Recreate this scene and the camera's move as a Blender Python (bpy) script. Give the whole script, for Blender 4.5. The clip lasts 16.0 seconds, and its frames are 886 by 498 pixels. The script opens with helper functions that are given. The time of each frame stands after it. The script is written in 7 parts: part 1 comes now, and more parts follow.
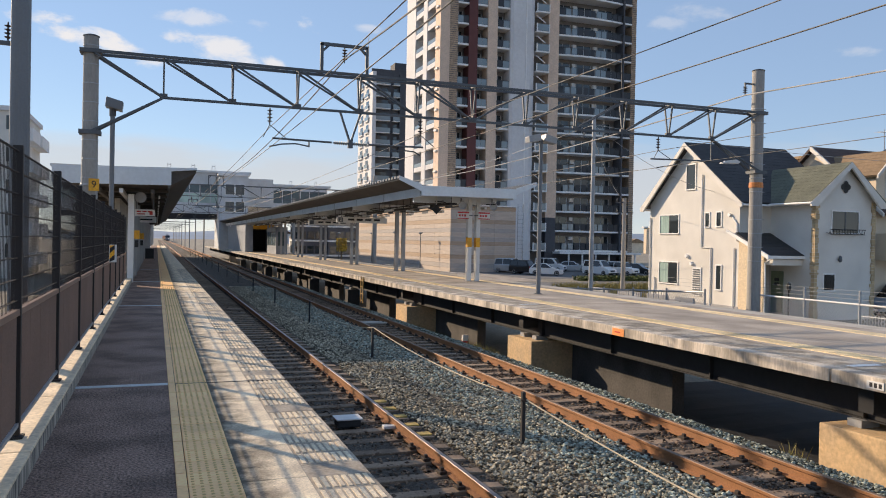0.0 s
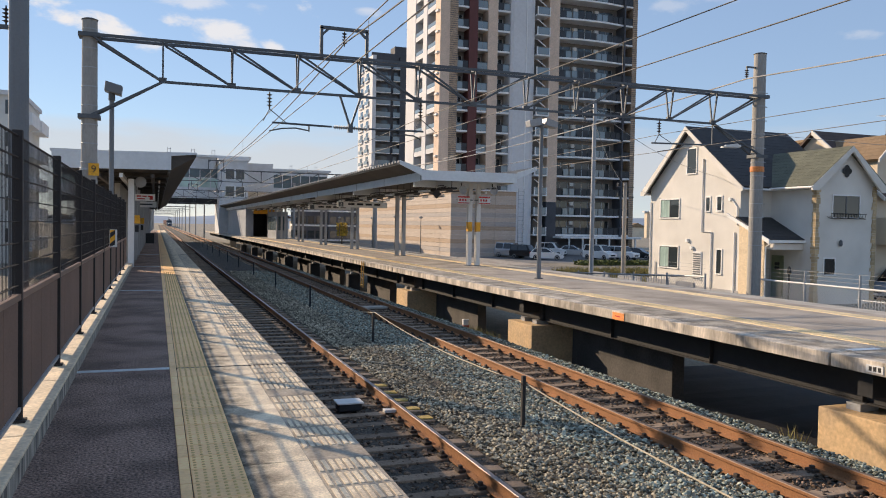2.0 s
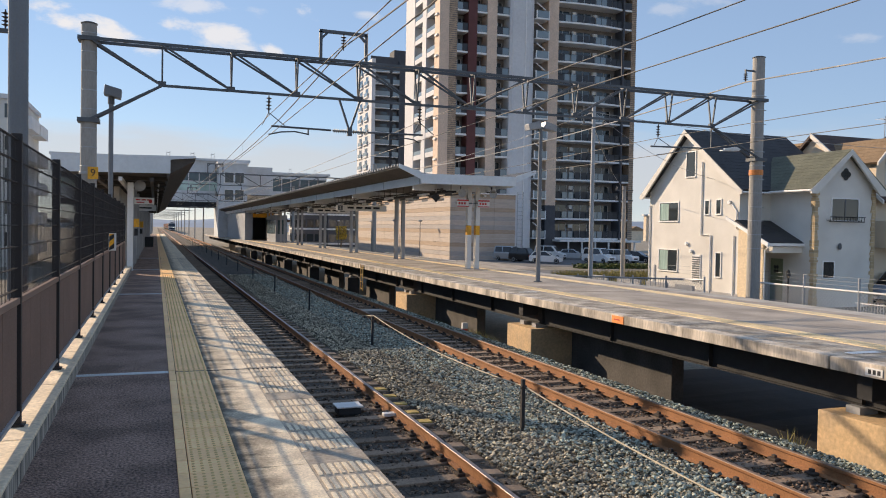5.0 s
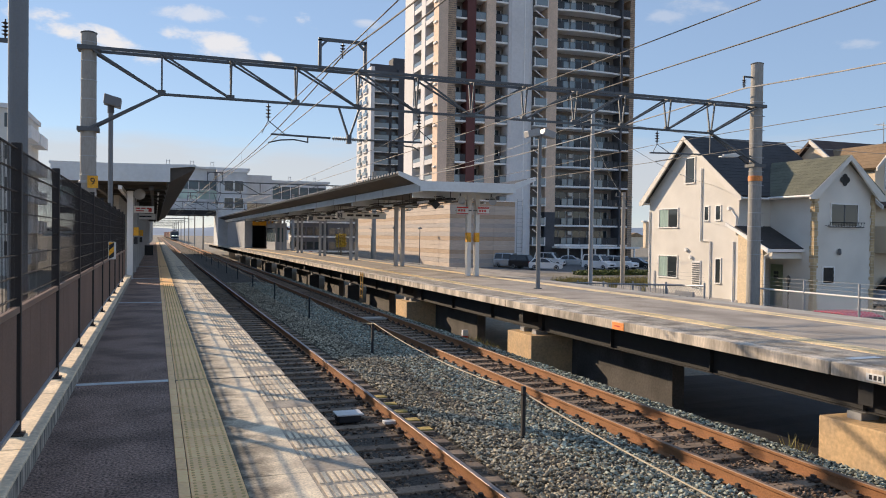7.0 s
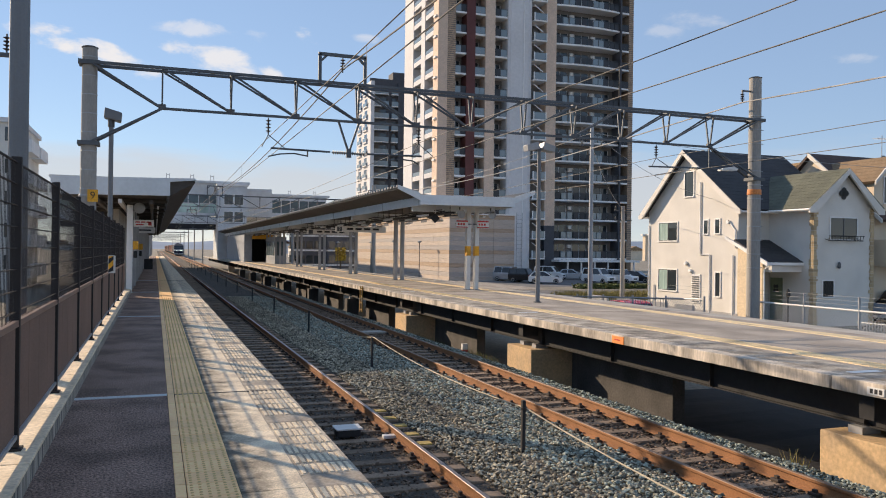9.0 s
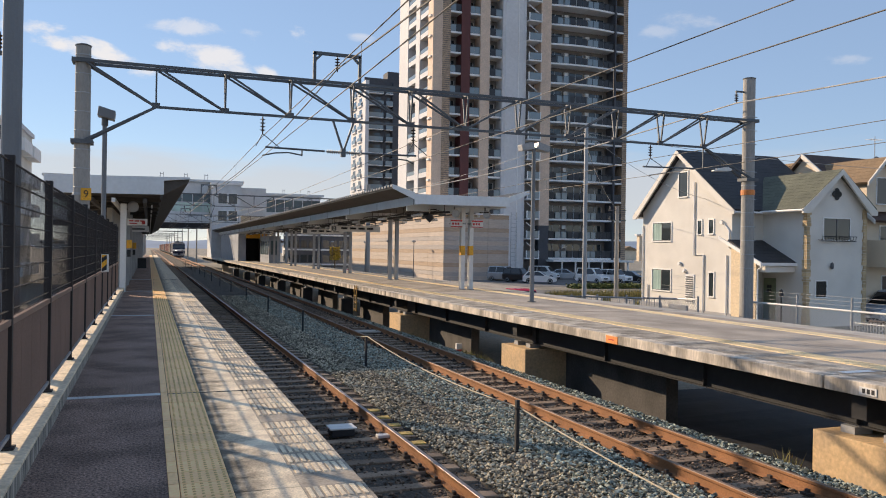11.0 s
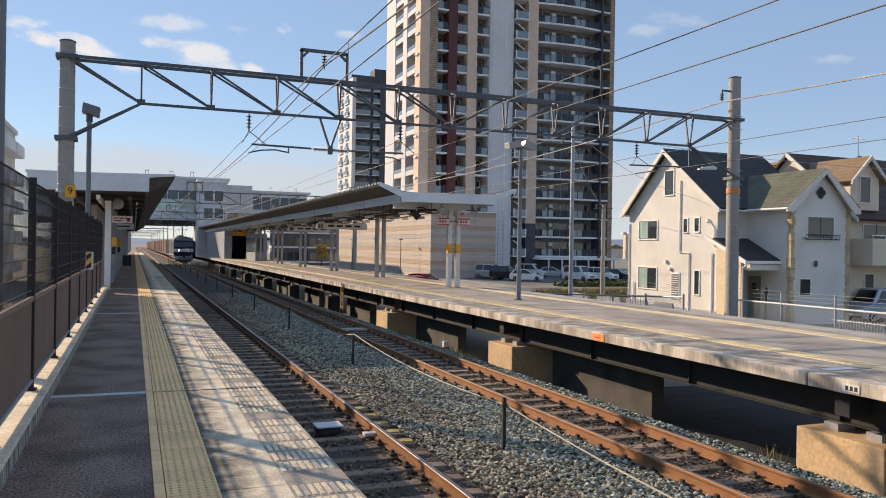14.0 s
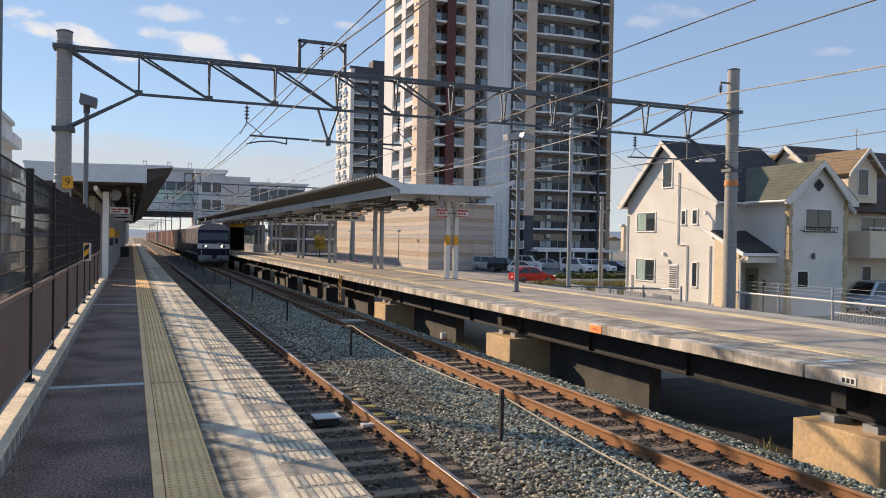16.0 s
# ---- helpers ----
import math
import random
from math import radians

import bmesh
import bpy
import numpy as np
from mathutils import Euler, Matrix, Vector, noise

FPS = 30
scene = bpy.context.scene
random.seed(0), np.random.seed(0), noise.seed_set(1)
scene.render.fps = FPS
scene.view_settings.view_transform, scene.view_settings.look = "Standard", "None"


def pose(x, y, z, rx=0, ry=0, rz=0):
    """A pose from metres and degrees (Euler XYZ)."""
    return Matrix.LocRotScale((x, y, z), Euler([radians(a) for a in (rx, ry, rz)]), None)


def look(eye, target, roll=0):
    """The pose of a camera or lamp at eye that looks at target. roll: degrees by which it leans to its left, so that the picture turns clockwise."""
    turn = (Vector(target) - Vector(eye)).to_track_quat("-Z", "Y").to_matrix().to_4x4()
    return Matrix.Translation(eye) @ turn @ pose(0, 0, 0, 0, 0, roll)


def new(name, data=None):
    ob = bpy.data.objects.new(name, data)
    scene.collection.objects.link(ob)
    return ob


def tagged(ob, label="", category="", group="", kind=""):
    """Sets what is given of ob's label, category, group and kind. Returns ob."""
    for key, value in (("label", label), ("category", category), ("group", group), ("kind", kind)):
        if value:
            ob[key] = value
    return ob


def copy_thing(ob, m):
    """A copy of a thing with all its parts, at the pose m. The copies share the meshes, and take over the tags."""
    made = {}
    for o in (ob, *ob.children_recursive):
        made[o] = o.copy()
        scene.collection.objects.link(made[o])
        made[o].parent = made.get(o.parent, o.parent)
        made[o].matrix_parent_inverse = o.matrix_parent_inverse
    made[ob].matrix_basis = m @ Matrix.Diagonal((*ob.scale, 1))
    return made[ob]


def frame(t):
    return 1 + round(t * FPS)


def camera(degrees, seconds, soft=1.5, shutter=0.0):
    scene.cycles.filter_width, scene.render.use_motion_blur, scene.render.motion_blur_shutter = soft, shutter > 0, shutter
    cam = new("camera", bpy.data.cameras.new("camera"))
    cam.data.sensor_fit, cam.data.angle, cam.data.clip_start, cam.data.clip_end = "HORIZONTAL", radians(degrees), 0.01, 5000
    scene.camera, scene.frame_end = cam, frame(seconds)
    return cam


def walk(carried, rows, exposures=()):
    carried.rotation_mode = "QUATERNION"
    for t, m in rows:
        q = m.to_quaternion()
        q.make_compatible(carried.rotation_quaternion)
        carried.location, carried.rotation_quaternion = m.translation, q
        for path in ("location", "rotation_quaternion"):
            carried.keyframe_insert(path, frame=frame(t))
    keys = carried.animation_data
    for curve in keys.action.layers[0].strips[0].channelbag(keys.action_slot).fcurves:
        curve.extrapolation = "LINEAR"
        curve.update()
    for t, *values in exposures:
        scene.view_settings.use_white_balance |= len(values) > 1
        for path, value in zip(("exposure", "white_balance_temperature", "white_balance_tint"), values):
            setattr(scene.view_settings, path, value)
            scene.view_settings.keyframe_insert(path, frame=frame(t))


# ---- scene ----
# A two-track railway station in the afternoon: a freight train comes in on the far track.
# x across the tracks, y along them, z up from the platform top.

# ---------------------------------------------------------------- camera
EYE = (0.0, 0.0, 1.645)
PATH = [
    (0, 89.482, -1.083, -20.123),
    (0.5, 88.931, -1.021, -20.121),
    (1, 88.560, -1.029, -20.111),
    (1.5, 88.374, -1.028, -20.109),
    (2, 88.349, -1.035, -20.092),
    (2.5, 88.374, -1.024, -20.098),
    (3, 88.387, -1.054, -20.108),
    (3.5, 88.380, -1.067, -20.080),
    (4, 88.372, -1.100, -20.097),
    (6.5, 89.103, -0.770, -20.198),
    (7, 89.127, -0.755, -20.167),
    (7.5, 89.169, -0.794, -20.163),
    (8, 89.537, -0.725, -20.226),
    (8.5, 89.926, -0.725, -20.190),
    (9, 90.124, -0.730, -20.197),
    (11.5, 90.074, -0.874, -20.892),
    (12, 90.029, -0.852, -21.275),
    (12.5, 89.945, -0.886, -21.513),
    (13, 89.946, -0.903, -21.562),
    (13.5, 89.945, -0.892, -21.525),
    (14, 89.952, -0.921, -21.559),
    (14.5, 89.946, -0.928, -21.536),
    (15, 89.841, -0.982, -21.530),
    (15.5, 89.497, -1.041, -21.536),
    (16, 89.352, -1.016, -21.698),
]
cam = camera(59.02, 16.0, soft=1.0)
walk(cam, [(t, pose(*EYE, rx, ry, rz)) for t, rx, ry, rz in PATH], exposures=[(0, 0.74, 7150, 14), (16, 0.74, 7150, 14)])

# ---------------------------------------------------------------- light
SUN_AZ = math.atan2(-0.562, 0.827)      # from +y towards +x
SUN_EL = radians(22.0)
sun_dir = Vector((math.sin(SUN_AZ) * math.cos(SUN_EL), math.cos(SUN_AZ) * math.cos(SUN_EL), math.sin(SUN_EL)))
sun = new("sun", bpy.data.lights.new("sun", "SUN"))
sun.data.energy, sun.data.angle, sun.data.color = 3.4, radians(0.55), (1.0, 0.83, 0.63)
sun.matrix_world = look(sun_dir * 200, (0, 0, 0))

world = bpy.data.worlds.new("sky")
scene.world = world
world.use_nodes = True
wn, wl = world.node_tree.nodes, world.node_tree.links
sky = wn.new("ShaderNodeTexSky")
sky.sky_type, sky.sun_disc = "NISHITA", False
sky.sun_elevation, sky.sun_rotation = SUN_EL, SUN_AZ
sky.air_density, sky.dust_density, sky.ozone_density = 0.95, 0.0, 2.6
bg = wn["Background"]
bg.inputs["Strength"].default_value = 0.102
coord = wn.new("ShaderNodeTexCoord")
sep = wn.new("ShaderNodeSeparateXYZ")
wl.new(coord.outputs["Generated"], sep.inputs[0])


def wmath(op, a, b):
    n = wn.new("ShaderNodeMath")
    n.operation = op
    for i, v in enumerate((a, b)):
        if isinstance(v, (int, float)):
            n.inputs[i].default_value = v
        else:
            wl.new(v, n.inputs[i])
    return n.outputs[0]


def wramp(value, lo, hi):
    n = wn.new("ShaderNodeMapRange")
    n.interpolation_type = "SMOOTHSTEP"
    n.inputs["From Min"].default_value, n.inputs["From Max"].default_value = lo, hi
    wl.new(value, n.inputs["Value"])
    return n.outputs["Result"]


# Small ragged clouds: azimuth, height, half width and half height in degrees, and weight.
AZ = wmath("MULTIPLY", wmath("ARCTAN2", sep.outputs["X"], sep.outputs["Y"]), 57.296)
EL = wmath("MULTIPLY", wmath("ARCSINE", sep.outputs["Z"], 0.0), 57.296)
cloud = wn.new("ShaderNodeTexNoise")
cloud.inputs["Scale"].default_value, cloud.inputs["Detail"].default_value = 14.0, 9.0
cloud.inputs["Roughness"].default_value, cloud.inputs["Distortion"].default_value = 0.62, 0.3
flat = wn.new("ShaderNodeMapping")
flat.inputs["Scale"].default_value = (1, 1, 2.2)
wl.new(coord.outputs["Generated"], flat.inputs["Vector"])
wl.new(flat.outputs[0], cloud.inputs["Vector"])
ragged = wmath("MULTIPLY", wmath("SUBTRACT", cloud.outputs["Fac"], 0.5), 4.6)
puffs = None
for az_, el_, w_, h_, k_ in ((-7.2, 13.7, 2.5, 0.6, 1.00),
        (-5.4, 13.1, 2.9, 0.6, 1.00),
        (-3.0, 12.6, 2.5, 0.6, 1.00),
        (-0.8, 11.7, 1.4, 0.5, 0.90),
        (1.1, 13.6, 1.4, 0.5, 0.80),
        (2.4, 14.9, 3.3, 0.5, 0.60),
        (4.1, 13.0, 2.4, 0.8, 0.90),
        (5.6, 12.4, 1.1, 0.4, 0.80),
        (7.7, 12.4, 0.8, 0.5, 0.90),
        (10.1, 14.9, 1.1, 0.7, 0.90),
        (6.8, 14.8, 1.1, 0.5, 0.35),
        (14.5, 15.0, 1.0, 0.4, 0.50),
        (35.8, 15.2, 1.7, 0.6, 0.30),
        (38.2, 15.9, 2.5, 0.8, 0.30),
        (47.7, 12.7, 1.7, 0.5, 0.30)):
    u = wmath("DIVIDE", wmath("SUBTRACT", wmath("SUBTRACT", AZ, az_), wmath("MULTIPLY", wmath("SUBTRACT", EL, el_), -0.9)), w_ * 1.25)
    v = wmath("DIVIDE", wmath("SUBTRACT", EL, el_), h_ * 1.3)
    r2 = wmath("ADD", wmath("MULTIPLY", u, u), wmath("MULTIPLY", v, v))
    one_ = wmath("MULTIPLY", wramp(wmath("ADD", wmath("SUBTRACT", 0.75, r2), ragged), 0.0, 1.0), k_)
    one_ = wmath("MULTIPLY", one_, wmath("SUBTRACT", 1.0, wramp(r2, 1.2, 2.6)))
    puffs = one_ if puffs is None else wmath("MAXIMUM", puffs, one_)
# A low bank of thin cloud over the horizon.
bankx = wn.new("ShaderNodeTexNoise")
bankx.inputs["Scale"].default_value, bankx.inputs["Detail"].default_value = 5.0, 4.0
stretch = wn.new("ShaderNodeMapping")
stretch.inputs["Scale"].default_value = (1, 1, 5)
wl.new(coord.outputs["Generated"], stretch.inputs["Vector"])
wl.new(stretch.outputs[0], bankx.inputs["Vector"])
edge = wmath("ADD", sep.outputs["Z"], wmath("MULTIPLY", wmath("SUBTRACT", bankx.outputs["Fac"], 0.5), 0.10))
bank = wmath("MULTIPLY", wmath("SUBTRACT", 1.0, wramp(edge, 0.085, 0.13)), wmath("MULTIPLY", wramp(edge, 0.0, 0.06), 0.7))
layer = sky.outputs[0]
thin_haze = wmath("ADD", 0.6, 0.0)  # a thin even haze over the whole sky
for factor, colour in ((thin_haze, (1.75, 2.75, 4.5, 1)), (bank, (3.6, 3.85, 4.2, 1)), (wmath("MULTIPLY", puffs, 0.95), (4.9, 5.1, 5.4, 1))):
    mixc = wn.new("ShaderNodeMix")
    mixc.data_type = "RGBA"
    wl.new(factor, mixc.inputs["Factor"])
    wl.new(layer, mixc.inputs[6])
    mixc.inputs[7].default_value = colour
    layer = mixc.outputs[2]
wl.new(layer, bg.inputs["Color"])

# ---------------------------------------------------------------- materials


def mat(name, base, rough=0.7, metal=0.0, vary=0.25, grain=40.0, patch_scale=1.2, patch_vary=0.3, bump=0.15,
        stretch=(1, 1, 1), tint=None, per_object=0.0, per_island=0.0, spec=0.5, emit=0.0, dist=0.01):
    """A surface with fine grain, wide stains and relief."""
    m = bpy.data.materials.new(name)
    m.use_nodes = True
    n, l = m.node_tree.nodes, m.node_tree.links
    b = n["Principled BSDF"]
    b.inputs["Roughness"].default_value, b.inputs["Metallic"].default_value = rough, metal
    b.inputs["Specular IOR Level"].default_value = spec
    tc = n.new("ShaderNodeNewGeometry")
    mp = n.new("ShaderNodeMapping")
    mp.inputs["Scale"].default_value = stretch
    l.new(tc.outputs["Position"], mp.inputs["Vector"])
    g = n.new("ShaderNodeTexNoise")
    g.inputs["Scale"].default_value, g.inputs["Detail"].default_value = grain, 4.0
    p = n.new("ShaderNodeTexNoise")
    p.inputs["Scale"].default_value, p.inputs["Detail"].default_value = patch_scale, 5.0
    for t in (g, p):
        l.new(mp.outputs[0], t.inputs["Vector"])

    def ranged(src, amount):
        r = n.new("ShaderNodeMapRange")
        r.inputs["From Min"].default_value, r.inputs["From Max"].default_value = 0.25, 0.75
        r.inputs["To Min"].default_value, r.inputs["To Max"].default_value = 1 - amount, 1 + amount
        l.new(src, r.inputs["Value"])
        return r.outputs[0]

    value = ranged(g.outputs["Fac"], vary)

    def times(a, c):
        k = n.new("ShaderNodeMath")
        k.operation = "MULTIPLY"
        l.new(a, k.inputs[0])
        l.new(c, k.inputs[1])
        return k.outputs[0]

    if tint is None:
        value = times(value, ranged(p.outputs["Fac"], patch_vary))
    for amount, node, out in ((per_object, "ShaderNodeObjectInfo", "Random"), (per_island, "ShaderNodeNewGeometry", "Random Per Island")):
        if amount:
            o = n.new(node)
            r = n.new("ShaderNodeMapRange")
            r.inputs["To Min"].default_value, r.inputs["To Max"].default_value = 1 - amount, 1 + amount
            l.new(o.outputs[out], r.inputs["Value"])
            value = times(value, r.outputs[0])
    mix = n.new("ShaderNodeMix")
    mix.data_type = "RGBA"
    mix.inputs[6].default_value = (*base, 1)
    mix.inputs[7].default_value = (*(tint or base), 1)
    if tint:
        r = n.new("ShaderNodeMapRange")
        r.inputs["From Min"].default_value, r.inputs["From Max"].default_value = 0.4, 0.62
        l.new(p.outputs["Fac"], r.inputs["Value"])
        l.new(r.outputs[0], mix.inputs["Factor"])
    sc = n.new("ShaderNodeVectorMath")
    sc.operation = "SCALE"
    l.new(mix.outputs[2], sc.inputs[0])
    l.new(value, sc.inputs["Scale"])
    l.new(sc.outputs[0], b.inputs["Base Color"])
    if bump:
        bp = n.new("ShaderNodeBump")
        bp.inputs["Strength"].default_value, bp.inputs["Distance"].default_value = bump, dist
        l.new(g.outputs["Fac"], bp.inputs["Height"])
        l.new(bp.outputs[0], b.inputs["Normal"])
    if emit:
        b.inputs["Emission Color"].default_value, b.inputs["Emission Strength"].default_value = (*base, 1), emit
    return m


def glass_mat(name, base, rough=0.05):
    m = bpy.data.materials.new(name)
    m.use_nodes = True
    b = m.node_tree.nodes["Principled BSDF"]
    b.inputs["Base Color"].default_value = (*base, 1)
    b.inputs["Roughness"].default_value = rough
    b.inputs["Specular IOR Level"].default_value = 0.6
    b.inputs["Coat Weight"].default_value = 0.25
    b.inputs["Coat Roughness"].default_value = 0.03
    return m


M_ASPHALT = mat("asphalt", (0.38, 0.25, 0.195), 0.8, vary=1.0, grain=48, patch_scale=1.4, tint=(0.20, 0.13, 0.10), bump=1.0, dist=0.05)
M_ASPHALT_PALE = mat("pale_asphalt", (0.36, 0.315, 0.265), 0.88, vary=0.3, grain=34, patch_scale=0.9, patch_vary=0.4, bump=0.35)
M_CONC = mat("concrete", (0.42, 0.39, 0.34), 0.85, vary=0.16, grain=35, patch_scale=1.6, patch_vary=0.28, bump=0.2)
M_CONC_EDGE = mat("edge_concrete", (0.88, 0.745, 0.54), 0.85, vary=0.3, grain=55, patch_scale=4.0, tint=(0.64, 0.53, 0.39), bump=0.3, per_object=0.08)


def grime_line(m, x0, x1):
    """Ragged dirt washed along the joint at x0, fading out by x1."""
    n, l = m.node_tree.nodes, m.node_tree.links
    b = n["Principled BSDF"]
    old = b.inputs["Base Color"].links[0].from_socket
    geo = n.new("ShaderNodeNewGeometry")
    xyz = n.new("ShaderNodeSeparateXYZ")
    l.new(geo.outputs["Position"], xyz.inputs[0])
    ns = n.new("ShaderNodeTexNoise")
    ns.inputs["Scale"].default_value, ns.inputs["Detail"].default_value, ns.inputs["Roughness"].default_value = 3.2, 8.0, 0.7
    l.new(geo.outputs["Position"], ns.inputs["Vector"])
    reach = n.new("ShaderNodeMath")
    reach.operation = "MULTIPLY_ADD"
    l.new(ns.outputs["Fac"], reach.inputs[0])
    reach.inputs[1].default_value = (x0 - x1) * 3.2
    l.new(xyz.outputs["X"], reach.inputs[2])
    r = n.new("ShaderNodeMapRange")
    top = (x0 - x1) * 3.2 * 0.5 + x0
    r.inputs["From Min"].default_value, r.inputs["From Max"].default_value = top - 0.02, top + (x1 - x0)
    r.inputs["To Min"].default_value, r.inputs["To Max"].default_value = 0.15, 1.0
    l.new(reach.outputs[0], r.inputs["Value"])
    k = n.new("ShaderNodeVectorMath")
    k.operation = "SCALE"
    l.new(old, k.inputs[0])
    l.new(r.outputs[0], k.inputs["Scale"])
    l.new(k.outputs[0], b.inputs["Base Color"])


grime_line(M_CONC_EDGE, 0.57, 0.88)
M_CONC_STAIN = mat("stained_concrete", (0.66, 0.58, 0.48), 0.85, vary=0.25, grain=25, patch_scale=2.6, tint=(0.27, 0.24, 0.20), bump=0.2, stretch=(1, 1, 0.25))
M_FOOTING = mat("footing_concrete", (0.64, 0.44, 0.24), 0.88, vary=0.2, grain=18, patch_scale=1.5, tint=(0.52, 0.37, 0.22), bump=0.2)
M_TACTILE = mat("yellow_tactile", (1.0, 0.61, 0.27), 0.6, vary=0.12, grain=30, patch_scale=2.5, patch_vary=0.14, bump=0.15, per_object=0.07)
M_TACTILE_D = mat("tactile_dome_wear", (0.66, 0.43, 0.17), 0.8, vary=0.2, grain=30, patch_vary=0.3, bump=0.1)
M_TACTILE_F = mat("yellow_line", (0.86, 0.66, 0.38), 0.75, vary=0.25, grain=30, patch_scale=2.0, patch_vary=0.3, bump=0.1)
M_GROOVE = mat("groove_dirt", (0.16, 0.14, 0.11), 0.9, bump=0.1)
M_KERB = mat("kerb_concrete", (0.50, 0.44, 0.36), 0.88, vary=0.3, grain=18, patch_scale=14.0, tint=(0.10, 0.09, 0.08), bump=0.3, stretch=(1, 1, 0.12))
M_KERB_TOP = mat("kerb_top", (0.76, 0.62, 0.44), 0.88, vary=0.25, grain=25, patch_scale=3.0, patch_vary=0.25, bump=0.2)
M_FENCE = mat("dark_brown_steel", (0.016, 0.012, 0.012), 0.6, vary=0.1, grain=60, patch_vary=0.12, bump=0.03)
M_PANEL = mat("brown_panel", (0.21, 0.135, 0.105), 0.5, vary=0.1, grain=50, patch_vary=0.15, bump=0.03)
M_BALLAST = mat("ballast_ground", (0.085, 0.072, 0.058), 0.95, vary=0.6, grain=28, patch_scale=0.9, patch_vary=0.25, bump=1.0, dist=0.05)
M_STONE = mat("ballast_stone", (0.34, 0.30, 0.22), 0.9, vary=0.3, grain=60, patch_scale=0.7, patch_vary=0.35, bump=0.2, per_island=0.85)
M_STONE_B = mat("bluish_ballast_stone", (0.30, 0.325, 0.27), 0.9, vary=0.25, grain=60, patch_scale=0.8, patch_vary=0.2, bump=0.2, per_island=0.75)
M_STONE_R = mat("rusty_ballast_stone", (0.17, 0.115, 0.078), 0.92, vary=0.3, grain=60, patch_scale=0.8, patch_vary=0.25, bump=0.2, per_island=0.8)
M_RAIL = mat("rusty_rail", (0.30, 0.135, 0.055), 0.8, vary=0.25, grain=50, patch_scale=3, patch_vary=0.2, bump=0.2)
M_RAILTOP = mat("polished_rail_top", (0.24, 0.16, 0.11), 0.55, 0.3, vary=0.1, grain=15, patch_vary=0.1, bump=0.02, stretch=(1, 0.1, 1))
M_RAILBRIGHT = mat("bright_rail_top", (0.34, 0.29, 0.265), 0.5, 0.7, vary=0.1, grain=15, patch_vary=0.1, bump=0.02, stretch=(1, 0.1, 1))
M_SLEEPER = mat("concrete_sleeper", (0.25, 0.18, 0.125), 0.9, vary=0.3, grain=35, patch_scale=3, patch_vary=0.3, bump=0.3, per_object=0.25)
M_CLIP = mat("dark_rail_clip", (0.05, 0.036, 0.028), 0.8)
M_GALV = mat("galvanised_steel", (0.36, 0.37, 0.38), 0.5, 0.3, vary=0.1, grain=20, patch_vary=0.15, bump=0.03)
M_DKSTEEL = mat("dark_grey_steel", (0.095, 0.105, 0.115), 0.55, 0.2, vary=0.12, grain=20, patch_vary=0.2, bump=0.04)
M_POLE = mat("pole_concrete", (0.34, 0.325, 0.30), 0.85, vary=0.12, grain=25, patch_scale=1.2, patch_vary=0.25, bump=0.12, stretch=(1, 1, 0.3))
M_LAMPGREY = mat("lamp_grey_paint", (0.16, 0.175, 0.19), 0.5, vary=0.06, patch_vary=0.1, bump=0.02)
M_WHITE = mat("white_paint", (0.72, 0.71, 0.68), 0.6, vary=0.06, grain=15, patch_scale=0.8, patch_vary=0.12, bump=0.04)
M_FASCIA = mat("pale_blue_grey_fascia", (0.68, 0.72, 0.74), 0.5, vary=0.05, grain=8, patch_scale=0.5, patch_vary=0.1, bump=0.03)
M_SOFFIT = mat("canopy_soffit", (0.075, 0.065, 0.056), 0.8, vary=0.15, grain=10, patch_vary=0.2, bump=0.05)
M_ROOFMETAL = mat("corrugated_roof_metal", (0.38, 0.37, 0.35), 0.55, 0.2, vary=0.1, grain=10, patch_vary=0.15, bump=0.03)
M_GIRDER = mat("dark_girder_paint", (0.022, 0.022, 0.023), 0.8, vary=0.15, grain=10, patch_scale=0.6, patch_vary=0.3, bump=0.05)
M_BLACK = mat("black_rubber", (0.02, 0.02, 0.022), 0.7, bump=0.03)
M_WIRE = mat("dark_wire", (0.15, 0.135, 0.115), 0.6, bump=0)
M_WIRE_PALE = mat("pale_cable", (0.42, 0.40, 0.37), 0.55, bump=0)
M_PORCELAIN = mat("brown_porcelain", (0.05, 0.04, 0.04), 0.25, bump=0)
M_PORC_W = mat("white_porcelain", (0.26, 0.26, 0.25), 0.4, bump=0)
M_ORANGE = mat("orange_sign_paint", (0.80, 0.27, 0.07), 0.6, bump=0.02)
M_YELLOW = mat("yellow_sign_paint", (0.75, 0.36, 0.02), 0.5, bump=0.02)
M_RED = mat("red_paint", (0.55, 0.03, 0.025), 0.5, bump=0.02)
M_GROUND = mat("ground_soil", (0.24, 0.215, 0.17), 0.95, vary=0.35, grain=12, patch_scale=0.25, patch_vary=0.35, bump=0.4)
M_ROAD = mat("road_asphalt", (0.16, 0.157, 0.155), 0.9, vary=0.3, grain=40, patch_scale=0.3, patch_vary=0.2, bump=0.3)
M_GRASS = mat("dry_grass", (0.22, 0.20, 0.075), 0.9, vary=0.3, grain=8, patch_scale=0.4, patch_vary=0.35, bump=0.1, per_island=0.4)
M_GREEN = mat("green_leaves", (0.085, 0.11, 0.03), 0.8, vary=0.3, grain=8, patch_vary=0.3, bump=0.1, per_island=0.45)
M_ROPE = mat("pale_rope", (0.50, 0.43, 0.31), 0.9, bump=0.1)
M_GLASS = glass_mat("window_glass", (0.035, 0.045, 0.05))
M_GLASS_PALE = glass_mat("balcony_glass", (0.20, 0.25, 0.27), 0.12)
